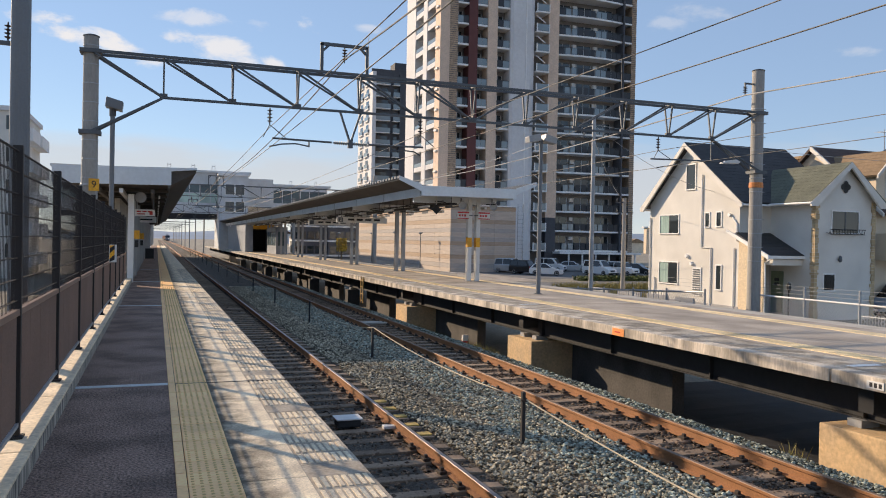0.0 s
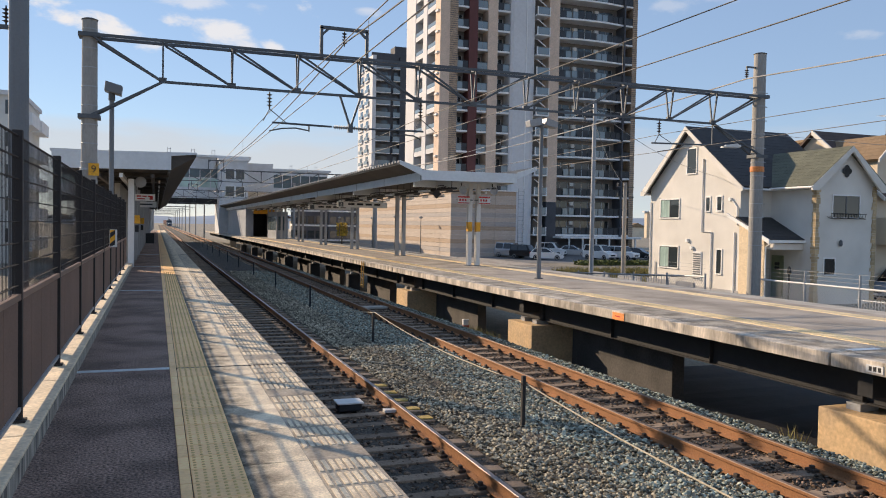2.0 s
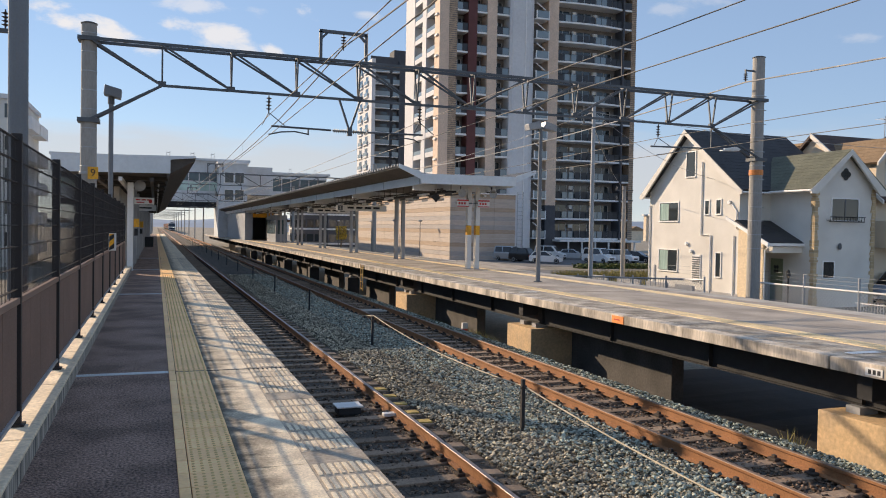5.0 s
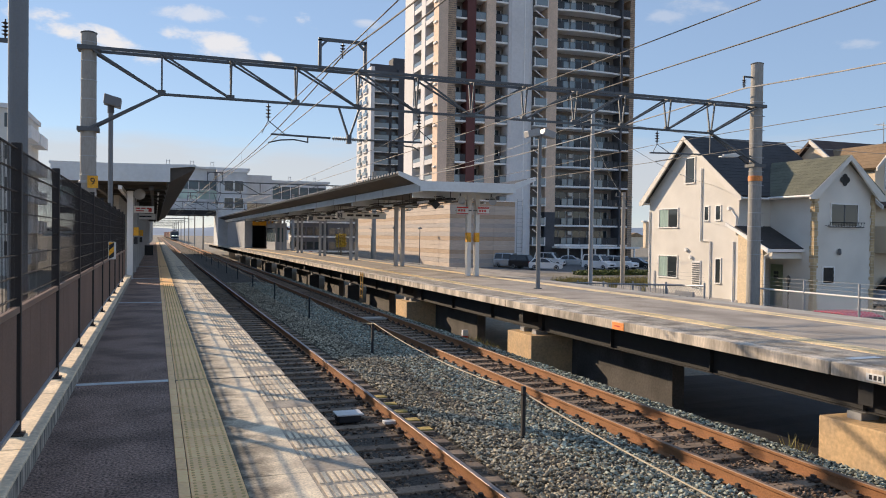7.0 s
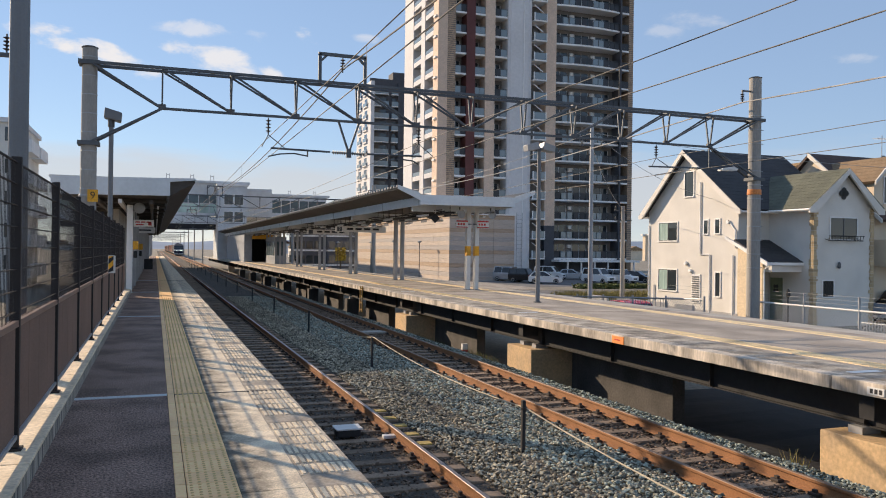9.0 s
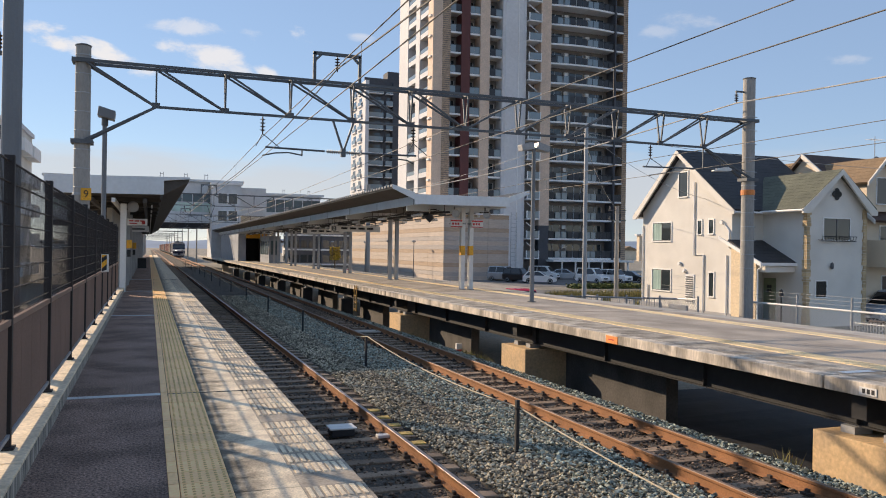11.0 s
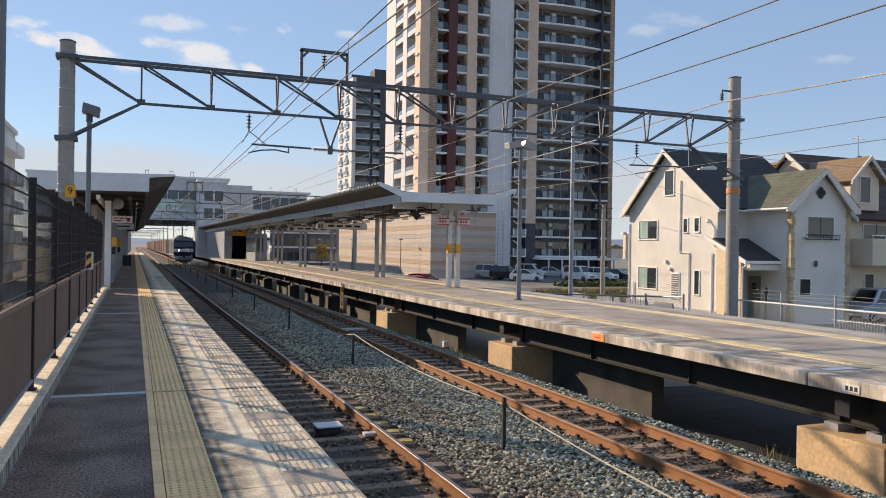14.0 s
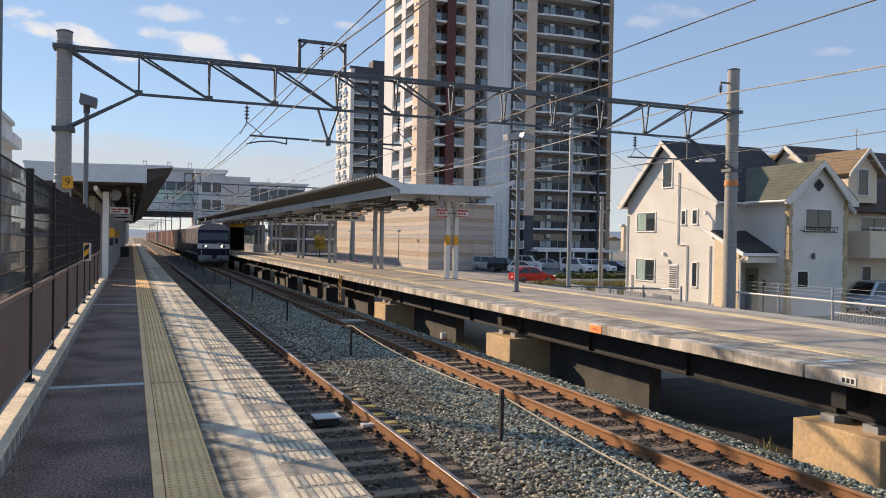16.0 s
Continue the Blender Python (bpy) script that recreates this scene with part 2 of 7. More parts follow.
M_HEAD = mat("headlight_glow", (1.0, 0.93, 0.75), 0.4, bump=0, emit=9.0)
M_SIGNAL = mat("red_signal_glow", (1.0, 0.05, 0.03), 0.4, bump=0, emit=2.5)
M_TUBE = mat("white_lamp_cover", (0.72, 0.72, 0.70), 0.4, bump=0)

# ---------------------------------------------------------------- mesh helpers


def obox(bm, x0, x1, y0, y1, z0, z1):
    """An axis-aligned block."""
    v = [bm.verts.new((x, y, z)) for x in (x0, x1) for y in (y0, y1) for z in (z0, z1)]
    for f in ((0, 1, 3, 2), (4, 6, 7, 5), (0, 4, 5, 1), (2, 3, 7, 6), (0, 2, 6, 4), (1, 5, 7, 3)):
        bm.faces.new([v[i] for i in f])


def rod(bm, a, b, r, r2=None, n=8):
    """A round bar from a to b."""
    a, b = Vector(a), Vector(b)
    d = (b - a).normalized()
    u = d.orthogonal().normalized()
    w = d.cross(u)
    r2 = r if r2 is None else r2
    ra = [bm.verts.new(a + (u * math.cos(2 * math.pi * i / n) + w * math.sin(2 * math.pi * i / n)) * r) for i in range(n)]
    rb = [bm.verts.new(b + (u * math.cos(2 * math.pi * i / n) + w * math.sin(2 * math.pi * i / n)) * r2) for i in range(n)]
    for i in range(n):
        j = (i + 1) % n
        bm.faces.new((ra[i], ra[j], rb[j], rb[i]))
    bm.faces.new(ra[::-1])
    bm.faces.new(rb)


def bar(bm, a, b, w, h, up=(0, 0, 1)):
    """A rectangular bar from a to b, w wide and h high."""
    a, b = Vector(a), Vector(b)
    d = (b - a).normalized()
    s = d.cross(Vector(up))
    s = s.normalized() if s.length > 1e-4 else Vector((1, 0, 0))
    t = s.cross(d).normalized()
    va = [bm.verts.new(p + s * sx * w / 2 + t * sz * h / 2) for p in (a, b) for sx, sz in ((-1, -1), (1, -1), (1, 1), (-1, 1))]
    for i in range(4):
        j = (i + 1) % 4
        bm.faces.new((va[i], va[j], va[4 + j], va[4 + i]))
    bm.faces.new(va[:4][::-1])
    bm.faces.new(va[4:])


def prism(bm, pts, axis, a, b):
    """A polygon drawn in the plane across an axis, drawn out along it from a to b."""
    def place(p, c):
        return {"x": (c, p[0], p[1]), "y": (p[0], c, p[1]), "z": (p[0], p[1], c)}[axis]
    va = [bm.verts.new(place(p, a)) for p in pts]
    vb = [bm.verts.new(place(p, b)) for p in pts]
    k = len(pts)
    for i in range(k):
        j = (i + 1) % k
        bm.faces.new((va[i], va[j], vb[j], vb[i]))
    bm.faces.new(va[::-1])
    bm.faces.new(vb)


def lathe(bm, profile, centre=(0, 0, 0), n=12, axis="z"):
    """A turned body from (radius, height) pairs."""
    rings = []
    for r, h in profile:
        ring = []
        for i in range(n):
            c, s = math.cos(2 * math.pi * i / n) * r, math.sin(2 * math.pi * i / n) * r
            p = {"z": (c, s, h), "x": (h, c, s), "y": (c, h, s)}[axis]
            ring.append(bm.verts.new(Vector(p) + Vector(centre)))
        rings.append(ring)
    for a, b in zip(rings, rings[1:]):
        for i in range(n):
            j = (i + 1) % n
            bm.faces.new((a[i], a[j], b[j], b[i]))
    bm.faces.new(rings[0][::-1])
    bm.faces.new(rings[-1])


def chain(bm, pts, r, n=5):
    """A thin cable through points, in one tube."""
    pts = [Vector(p) for p in pts]
    rings = []
    u = None
    for i, p in enumerate(pts):
        d = (pts[min(i + 1, len(pts) - 1)] - pts[max(i - 1, 0)]).normalized()
        u = d.orthogonal().normalized() if u is None else (u - d * u.dot(d)).normalized()
        w = d.cross(u)
        rings.append([bm.verts.new(p + (u * math.cos(2 * math.pi * k / n) + w * math.sin(2 * math.pi * k / n)) * r) for k in range(n)])
    for a, b in zip(rings, rings[1:]):
        for k in range(n):
            j = (k + 1) % n
            bm.faces.new((a[k], a[j], b[j], b[k]))
    bm.faces.new(rings[0][::-1])
    bm.faces.new(rings[-1])


def sheet(bm, rows):
    """A grid of quads from rows of points."""
    vs = [[bm.verts.new(p) for p in r] for r in rows]
    for a, b in zip(vs, vs[1:]):
        for i in range(len(a) - 1):
            bm.faces.new((a[i], a[i + 1], b[i + 1], b[i]))


def mesh_of(bm, material, bevel=0.0):
    bmesh.ops.recalc_face_normals(bm, faces=bm.faces)
    if bevel:
        bmesh.ops.bevel(bm, geom=bm.edges[:], offset=bevel, segments=2, affect="EDGES", profile=0.6)
    me = bpy.data.meshes.new("mesh")
    bm.to_mesh(me)
    bm.free()
    me.materials.append(material)
    return me


def part(name, bm, material, parent=None, label="", bevel=0.0):
    """One mesh object out of a bmesh, under a thing or a part, or on its own."""
    me = mesh_of(bm, material, bevel)
    ob = new(name, me)
    ob.parent = parent
    if label:
        tagged(ob, label)
    return ob


def thing(name, at=(0, 0, 0), label="", category="", group="", kind="", rz=0):
    ob = new(name)
    ob.empty_display_size = 0.2
    ob.matrix_basis = pose(*at, 0, 0, rz)
    return tagged(ob, label, category, group, kind)


def B():
    return bmesh.new()


def block(name, dims, material, parent=None, label="", bevel=0.0):
    bm = B()
    obox(bm, *dims)
    return part(name, bm, material, parent, label, bevel)

# ---------------------------------------------------------------- ground, tracks
Z_RAIL, Z_GROUND = -1.10, -2.20
TRACKS = (2.95, 7.08)
Y0, Y1 = 1.5, 152.0            # near and far end of the platforms

bm = B()
S = 2600
xs = [-S, -300, -60, -10, 10.4, 60, 300, S]
ys = [-S, -300, -60, 0, 60, 160, 500, S]
sheet(bm, [[(x, y, Z_GROUND) for x in xs] for y in ys])
tagged(part("ground", bm, M_GROUND), "bare earth ground round the station", "ground", kind="structure")

# Ballast bed: flat under both tracks, sloping off under the far platform.
bm = B()
rows = []
yy = [-4 + 0.35 * i for i in range(130)] + [42 + 4 * i for i in range(20)] + [130, 200, 300, 450, 700]
prof = [(1.15, -1.42), (1.6, -1.33), (2.2, -1.30), (2.95, -1.30), (3.7, -1.30), (4.2, -1.29), (4.6, -1.27), (5.0, -1.25), (5.5, -1.26), (6.0, -1.30),
        (6.6, -1.31), (7.08, -1.31), (7.6, -1.31), (8.1, -1.31), (8.45, -1.34), (8.8, -1.52), (9.3, -1.85), (10.2, -2.3)]
for y in yy:
    rows.append([(x, y, z + 0.035 * noise.noise(Vector((x * 2.5, y * 2.5, 3)))) for x, z in prof])
sheet(bm, rows)
tagged(part("ballast_bed", bm, M_BALLAST), "grey crushed stone ballast under the tracks", "ballast", kind="structure")


def rail_mesh(length):
    bm = B()
    web = [(-0.065, -0.17), (0.065, -0.17), (0.065, -0.155), (0.012, -0.135), (0.010, -0.05), (0.034, -0.038), (0.034, -0.006),
           (-0.034, -0.006), (-0.034, -0.038), (-0.010, -0.05), (-0.012, -0.135), (-0.065, -0.155)]
    prism(bm, web, "y", 0, length)
    top = B()
    prism(top, [(-0.031, -0.006), (0.031, -0.006), (0.026, 0.0), (-0.026, 0.0)], "y", 0, length)
    return mesh_of(bm, M_RAIL), mesh_of(top, M_RAILTOP)


RAIL_BODY, RAIL_TOP = rail_mesh(760)
RAIL_BRIGHT = RAIL_TOP.copy()
RAIL_BRIGHT.materials[0] = M_RAILBRIGHT
bm = B()
prism(bm, [(-1.0, 0), (-0.98, -0.16), (0.98, -0.16), (1.0, 0), (0.78, 0.012), (0.36, -0.012), (-0.36, -0.012), (-0.78, 0.012)], "y", -0.105, 0.105)
SLEEPER = mesh_of(bm, M_SLEEPER, 0.012)
bm = B()
for sx in (-0.5665, 0.5665):
    for e in (-0.105, 0.105):
        obox(bm, sx + e - 0.05, sx + e + 0.05, -0.07, 0.07, 0.0, 0.035)
        obox(bm, sx + e - 0.022, sx + e + 0.022, -0.03, 0.03, 0.035, 0.075)
CLIP = mesh_of(bm, M_CLIP, 0.006)

for cx in TRACKS:
    track = thing("railway_track", (cx, 0, 0), "rusty rails on concrete sleepers in crushed stone", "railway track", kind="structure")
    for sx in (-0.5665, 0.5665):
        rail = new("rail", RAIL_BODY)
        rail.parent, rail.location = track, (sx, -4, Z_RAIL)
        top = new("running_surface", RAIL_BRIGHT if cx < 5 else RAIL_TOP)
        top.parent = rail
    far = B()
    for i in range(330):
        y = 3.0 + 0.62 * i
        if i < 120:
            s = new("sleeper", SLEEPER)
            s.parent, s.location = track, (0, y, -1.262)
            s.rotation_euler = (0, 0, random.uniform(-0.012, 0.012))
            c = new("rail_clip", CLIP)
            c.parent = s
        else:
            obox(far, -1, 1, y - 0.1, y + 0.1, -1.4, -1.262)
    tagged(part("far_sleepers", far, M_SLEEPER, track), kind="stuff")


def stones(name, count, place, size, material, label):
    """Loose crushed stones, each a small crooked lump."""
    base = np.array([(0.9, 0, 0.1), (-0.8, 0.2, 0), (0.1, 1, -0.1), (-0.1, -0.9, 0.1), (0.1, 0.1, 0.75), (0, -0.1, -0.75), (0.5, 0.5, 0.45), (-0.5, -0.45, 0.4)])
    tri = [(0, 6, 4), (0, 2, 6), (2, 4, 6), (4, 2, 1), (4, 1, 7), (7, 1, 3), (4, 7, 3), (4, 3, 0), (0, 5, 2), (2, 5, 1), (1, 5, 3), (3, 5, 0)]
    rng = np.random.default_rng(len(name) * 7 + count)
    pos = place(rng, count)
    k = len(pos)
    jit = base[None] * (1 + rng.uniform(-0.3, 0.3, (k, 8, 3)))
    a = rng.uniform(0, 2 * np.pi, k)
    b = rng.uniform(-0.6, 0.6, k)
    ca, sa, cb, sb = np.cos(a), np.sin(a), np.cos(b), np.sin(b)
    x, y, z = jit[..., 0], jit[..., 1], jit[..., 2] * 0.8
    y, z = y * cb[:, None] - z * sb[:, None], y * sb[:, None] + z * cb[:, None]
    x, y = x * ca[:, None] - y * sa[:, None], x * sa[:, None] + y * ca[:, None]
    s = rng.uniform(size * 0.6, size * 1.35, k)[:, None]
    v = np.stack([x * s, y * s, z * s], -1) + pos[:, None, :]
    faces = (np.array(tri)[None] + (np.arange(k) * 8)[:, None, None]).reshape(-1, 3)
    me = bpy.data.meshes.new(name)
    me.from_pydata(v.reshape(-1, 3).tolist(), [], faces.tolist())
    me.materials.append(material)
    return tagged(new(name, me), label, "ballast", kind="stuff")


def strip(x0, x1, y0, y1, z, lean=0.0):
    def place(rng, n):
        y = y0 + (y1 - y0) * rng.random(n) ** 1.5
        x = rng.uniform(x0, x1, n)
        return np.stack([x, y, z + rng.uniform(-0.025, 0.03, n) + lean * np.maximum(0, x - 8.45)], -1)
    return place


stones("loose_ballast", 52000, strip(3.98, 6.25, 3.5, 48, -1.255), 0.030, M_STONE, "grey brown crushed stone heaped between the tracks")
stones("loose_ballast", 11000, strip(5.0, 6.35, 6, 48, -1.24), 0.033, M_STONE_B, "bluish grey crushed stone between the tracks")
stones("loose_ballast", 17000, strip(8.0, 8.95, 4.5, 60, -1.29, -0.5), 0.033, M_STONE_B, "bluish grey crushed stone on the track shoulder")
stones("loose_ballast", 15000, strip(6.1, 8.1, 4.5, 40, -1.302), 0.030, M_STONE_R, "rust-stained crushed stone between the sleepers")
stones("loose_ballast", 12000, strip(1.7, 3.9, 3.5, 40, -1.302), 0.030, M_STONE_R, "rust-stained crushed stone between the sleepers")

# ---------------------------------------------------------------- near platform
plat = thing("platform_near", (0, 0, 0), "asphalt platform with yellow tactile paving and concrete edge", "platform", kind="structure")
block("platform_body", (-1.35, 1.20, -6, Y1, Z_GROUND, -0.12), M_CONC, plat)
block("asphalt_surface", (-0.79, 0.148, -6, Y1, -0.12, 0.0), M_ASPHALT, plat, "dark grey asphalt walkway")
kerb = thing("kerb", (0, 0, 0), "weathered concrete kerb under the fence", "kerb", kind="structure")
for i in range(16):
    y = -2.0 + 2.0 * i
    block("kerb_stone", (-1.06, -0.79, y + 0.006, y + 1.994, -0.12, 0.125), M_KERB, kerb)
    block("kerb_top", (-1.06, -0.787, y + 0.006, y + 1.994, 0.125, 0.155), M_KERB_TOP, kerb, bevel=0.012)

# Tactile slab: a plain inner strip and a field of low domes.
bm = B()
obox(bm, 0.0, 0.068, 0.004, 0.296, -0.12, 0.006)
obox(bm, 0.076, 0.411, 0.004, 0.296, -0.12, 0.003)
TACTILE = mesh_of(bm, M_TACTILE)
bm = B()
for i in range(6):
    for j in range(5):
        x, y = 0.105 + 0.056 * i, 0.035 + 0.058 * j
        lathe(bm, [(0.014, 0.002), (0.009, 0.0075)], (x, y, 0), 6)
DOMES = mesh_of(bm, M_TACTILE_D)
bm = B()
obox(bm, 0.0, 0.445, 0.004, 0.896, -0.20, 0.0)
SLAB = mesh_of(bm, M_CONC_EDGE, 0.004)
bm = B()
obox(bm, 0.0, 0.44, 0.003, 0.297, -0.20, -0.004)
EDGE = mesh_of(bm, mat("worn_edge_tile", (0.50, 0.43, 0.34), 0.88, vary=0.25, grain=40, patch_scale=3.0, tint=(0.33, 0.28, 0.22), bump=0.3, per_object=0.15))
bm = B()
for i in range(8):
    obox(bm, 0.022 + 0.051 * i, 0.052 + 0.051 * i, 0.03, 0.27, -0.005, 0.002)
EDGE_BAR = mesh_of(bm, M_CONC_EDGE)
bm = B()
obox(bm, 0.148, 1.44, -6, Y1, -0.15, -0.022)
part("joint_bed", bm, M_GROOVE, plat)
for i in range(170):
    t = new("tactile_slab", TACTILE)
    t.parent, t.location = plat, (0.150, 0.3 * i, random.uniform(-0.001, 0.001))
    if i < 90:
        dome = tagged(new("dome", DOMES), kind="stuff")
        dome.parent = t
    if i < 140:
        e = new("edge_tile", EDGE)
        e.parent, e.location = plat, (1.012, 0.3 * i, random.uniform(-0.0015, 0.0015))
        if i % 7 != 4:
            r = tagged(new("ridge", EDGE_BAR), kind="stuff")
            r.parent = e
    if i % 3 == 0:
        s = new("concrete_slab", SLAB)
        s.parent, s.location = plat, (0.565, 0.3 * i, random.uniform(-0.0015, 0.0015))
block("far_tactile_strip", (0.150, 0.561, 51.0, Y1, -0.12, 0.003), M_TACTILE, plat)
block("far_edge", (0.565, 1.452, 51.0, Y1, -0.2, 0.0), M_CONC_EDGE, plat)
block("far_edge", (1.012, 1.452, 42.0, 51.0, -0.2, 0.0), M_CONC_EDGE, plat)
for y in (9.22, 19.8, 30.4, 41.0):
    jm = thing("expansion_joint", (0, y, 0), "metal expansion joint across the platform", "expansion joint", kind="structure")
    block("cover_strip", (-0.79, 0.146, -0.046, -0.014, -0.02, 0.009), M_FASCIA, jm)
    block("cover_strip", (-0.79, 0.146, 0.014, 0.046, -0.02, 0.009), M_FASCIA, jm)
    block("gap", (-0.79, 1.452, -0.012, 0.012, -0.02, 0.0045), M_BLACK, jm)

# ---------------------------------------------------------------- fence on the near platform
FX = -0.95
fence_label = "dark brown steel mesh fence over ribbed panels"


def fence_bay():
    f = thing("fence_bay", (0, 0, 0), fence_label, "fence", "fence along the near platform")
    bm = B()
    obox(bm, -0.035, 0.035, -0.03, 0.03, 0.15, 2.29)
    obox(bm, -0.06, 0.06, -0.06, 0.06, 0.155, 0.175)
    part("post", bm, M_FENCE, f, bevel=0.006)
    for k in range(4):
        bm = B()
        y = 0.04 + k * 0.58
        n = 12
        pts = []
        for i in range(n + 1):
            a = y + 0.565 * i / n
            pts += [(0.012, a), (-0.006, a + 0.565 / n * 0.5)] if i < n else [(0.012, a)]
        loop = pts + [(x - 0.02, a) for x, a in reversed(pts)]
        prism(bm, loop, "z", 0.262, 1.06)
        part("panel", bm, M_PANEL, f)
    bm = B()
    obox(bm, -0.025, 0.03, 0.03, 2.37, 1.055, 1.10)
    part("middle_rail", bm, M_PANEL, f)
    bm = B()
    obox(bm, -0.025, 0.03, 0.03, 2.37, 0.24, 0.268)
    part("bottom_rail", bm, M_GALV, f)
    bm = B()
    for i in range(1, 47):
        rod(bm, (0, 0.05 * i + 0.01, 1.10), (0, 0.05 * i + 0.01, 2.25), 0.0027, n=4)
    tagged(part("upright_wire", bm, M_FENCE, f), kind="stuff")
    bm = B()
    for i in range(8):
        z = 1.16 + 0.155 * i
        for dx in (-0.008, 0.008):
            rod(bm, (dx, 0.03, z), (dx, 2.37, z), 0.005, n=4)
    tagged(part("cross_wire", bm, M_FENCE, f), kind="stuff")
    return f


bay = fence_bay()
bay.matrix_basis = pose(FX, 6.42, 0)
for k in (-4, -3, -2, -1, 1, 2, 3, 4, 5, 6, 7, 8):
    copy_thing(bay, pose(FX, 6.42 + 2.40 * k, 0))

# ---------------------------------------------------------------- far platform
FP0, FP1 = 8.76, 14.60
# Two concretes darkened in colour to stand in for shade under the deck.
M_PIER_SHADE = mat("shade_dark_concrete", (0.08, 0.073, 0.066), 0.9, vary=0.25, grain=20, patch_scale=1.5, patch_vary=0.35, bump=0.2)
M_FOOT_SHADE = mat("shade_dark_footing", (0.07, 0.064, 0.058), 0.9, vary=0.25, grain=20, patch_scale=1.5, patch_vary=0.35, bump=0.2)
M_EDGESLAB = mat("grimy_edge_slab", (0.40, 0.36, 0.30), 0.88, vary=0.35, grain=22, patch_scale=2.6, tint=(0.20, 0.175, 0.14), bump=0.3, per_object=0.2)
fplat = thing("platform_far", (0, 0, 0), "weathered island platform on steel girders with yellow lines", "platform", kind="structure")
block("deck", (FP0 + 0.12, FP1 - 0.1, -4, Y1, -0.20, -0.015), M_CONC, fplat)
block("walking_surface", (FP0 + 1.05, FP1 - 0.65, -4, Y1, -0.015, 0.0), M_ASPHALT_PALE, fplat, "worn grey asphalt walking surface")
for i in range(15):
    y = 8.28 + 10.69 * (i - 1)
    block("edge_beam", (FP0, FP0 + 0.30, y + 0.02, y + 10.67, -0.185, 0.0), M_CONC_STAIN, fplat, "stained pale concrete edge beam", bevel=0.012)
for i in range(60):
    y = -3.9 + 1.5 * i
    block("edge_slab", (FP0 + 0.302, FP0 + 1.048, y + 0.004, y + 1.496, -0.1, 0.002), M_EDGESLAB, fplat)
block("far_edge_slabs", (FP0 + 0.302, FP0 + 1.048, 86.1, Y1, -0.1, 0.002), M_CONC, fplat)
block("back_edge", (FP1 - 0.648, FP1, -4, Y1, -0.185, 0.0), M_CONC, fplat)
block("yellow_line", (9.98, 10.46, -4, Y1, -0.01, 0.006), M_TACTILE_F, fplat, "yellow tactile line")
block("yellow_line", (12.96, 13.44, -4, Y1, -0.01, 0.006), M_TACTILE_F, fplat, "yellow tactile line")
bm = B()
for i in range(240):
    y = 2 + 0.15 * i
    obox(bm, 10.01, 10.43, y, y + 0.06, 0.006, 0.011)
tagged(part("tactile_bars", bm, M_TACTILE_F, fplat), kind="stuff")
for i in range(9):
    y = 8.28 + 10.69 * (i - 0)
    block("deck_joint", (FP0 + 0.31, FP1 - 0.66, y - 0.012, y + 0.012, -0.05, 0.0035), M_GROOVE, fplat)
    if i < 4:
        block("joint_plate", (FP0 + 0.45, FP0 + 1.0, y + 0.02, y + 0.16, -0.05, 0.0065), M_FASCIA, fplat)
for x in (9.45, 13.4):
    bm = B()
    prism(bm, [(x - 0.12, -0.20), (x + 0.12, -0.20), (x + 0.12, -0.22), (x + 0.012, -0.225), (x + 0.012, -0.72), (x + 0.06, -0.725), (x + 0.06, -0.745),
               (x - 0.06, -0.745), (x - 0.06, -0.725), (x - 0.012, -0.72), (x - 0.012, -0.225), (x - 0.12, -0.22)], "y", -4, Y1)
    part("girder", bm, M_GIRDER, fplat, "dark steel girder")
for i in range(44):
    y = 1.75 + 3.25 * i
    block("stiffener", (9.355, 9.437, y, y + 0.016, -0.72, -0.225), M_GIRDER, fplat)
for i in range(14):
    y = 7.9 + 10.6 * (i - 0)
    block("cross_beam", (9.0, 13.6, y - 0.12, y + 0.12, -0.55, -0.205), M_GIRDER, fplat)
foot = thing("footing", (0, 0, 0), "tan concrete footing under the platform girder", "footing", "footings under the far platform", kind="structure")
block("base", (9.02, 10.6, -0.72, 0.72, -2.3, -0.85), M_FOOTING, foot, bevel=0.02)
for dy in (-0.35, 0.35):
    block("bearing", (9.28, 9.62, dy - 0.12, dy + 0.12, -0.855, -0.745), M_GALV, foot)
foot.matrix_basis = pose(0, 18.64, 0)
for y in (7.98, 29.2):
    copy_thing(foot, pose(0, y, 0))
# Farther footings: their shade is put into the concrete colour.
foot = thing("footing", (0, 38.9, 0), "narrow concrete footing in a shade-darkened colour under the platform girder", "footing", "narrow footings under the far platform", kind="structure")
block("base", (9.1, 9.7, -0.3, 0.3, -2.3, -0.85), M_FOOT_SHADE, foot, bevel=0.02)
block("bearing", (9.28, 9.62, -0.12, 0.12, -0.855, -0.745), M_GALV, foot)
for y in (49.3, 59.7, 70.6, 81.6, 92.2):
    copy_thing(foot, pose(0, y, 0))
# Pier walls, coloured dark as if shaded by the deck.
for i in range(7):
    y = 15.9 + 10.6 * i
    block("pier_wall", (10.2, 10.5, y - 2.2, y + 2.0, -2.3, -0.75), M_PIER_SHADE, fplat)
# Near-black sheet over the sloping ground below the deck.
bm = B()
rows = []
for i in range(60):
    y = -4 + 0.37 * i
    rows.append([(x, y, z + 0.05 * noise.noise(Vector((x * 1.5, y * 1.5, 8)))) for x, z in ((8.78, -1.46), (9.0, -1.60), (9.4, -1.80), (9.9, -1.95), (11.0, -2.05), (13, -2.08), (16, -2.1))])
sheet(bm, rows)
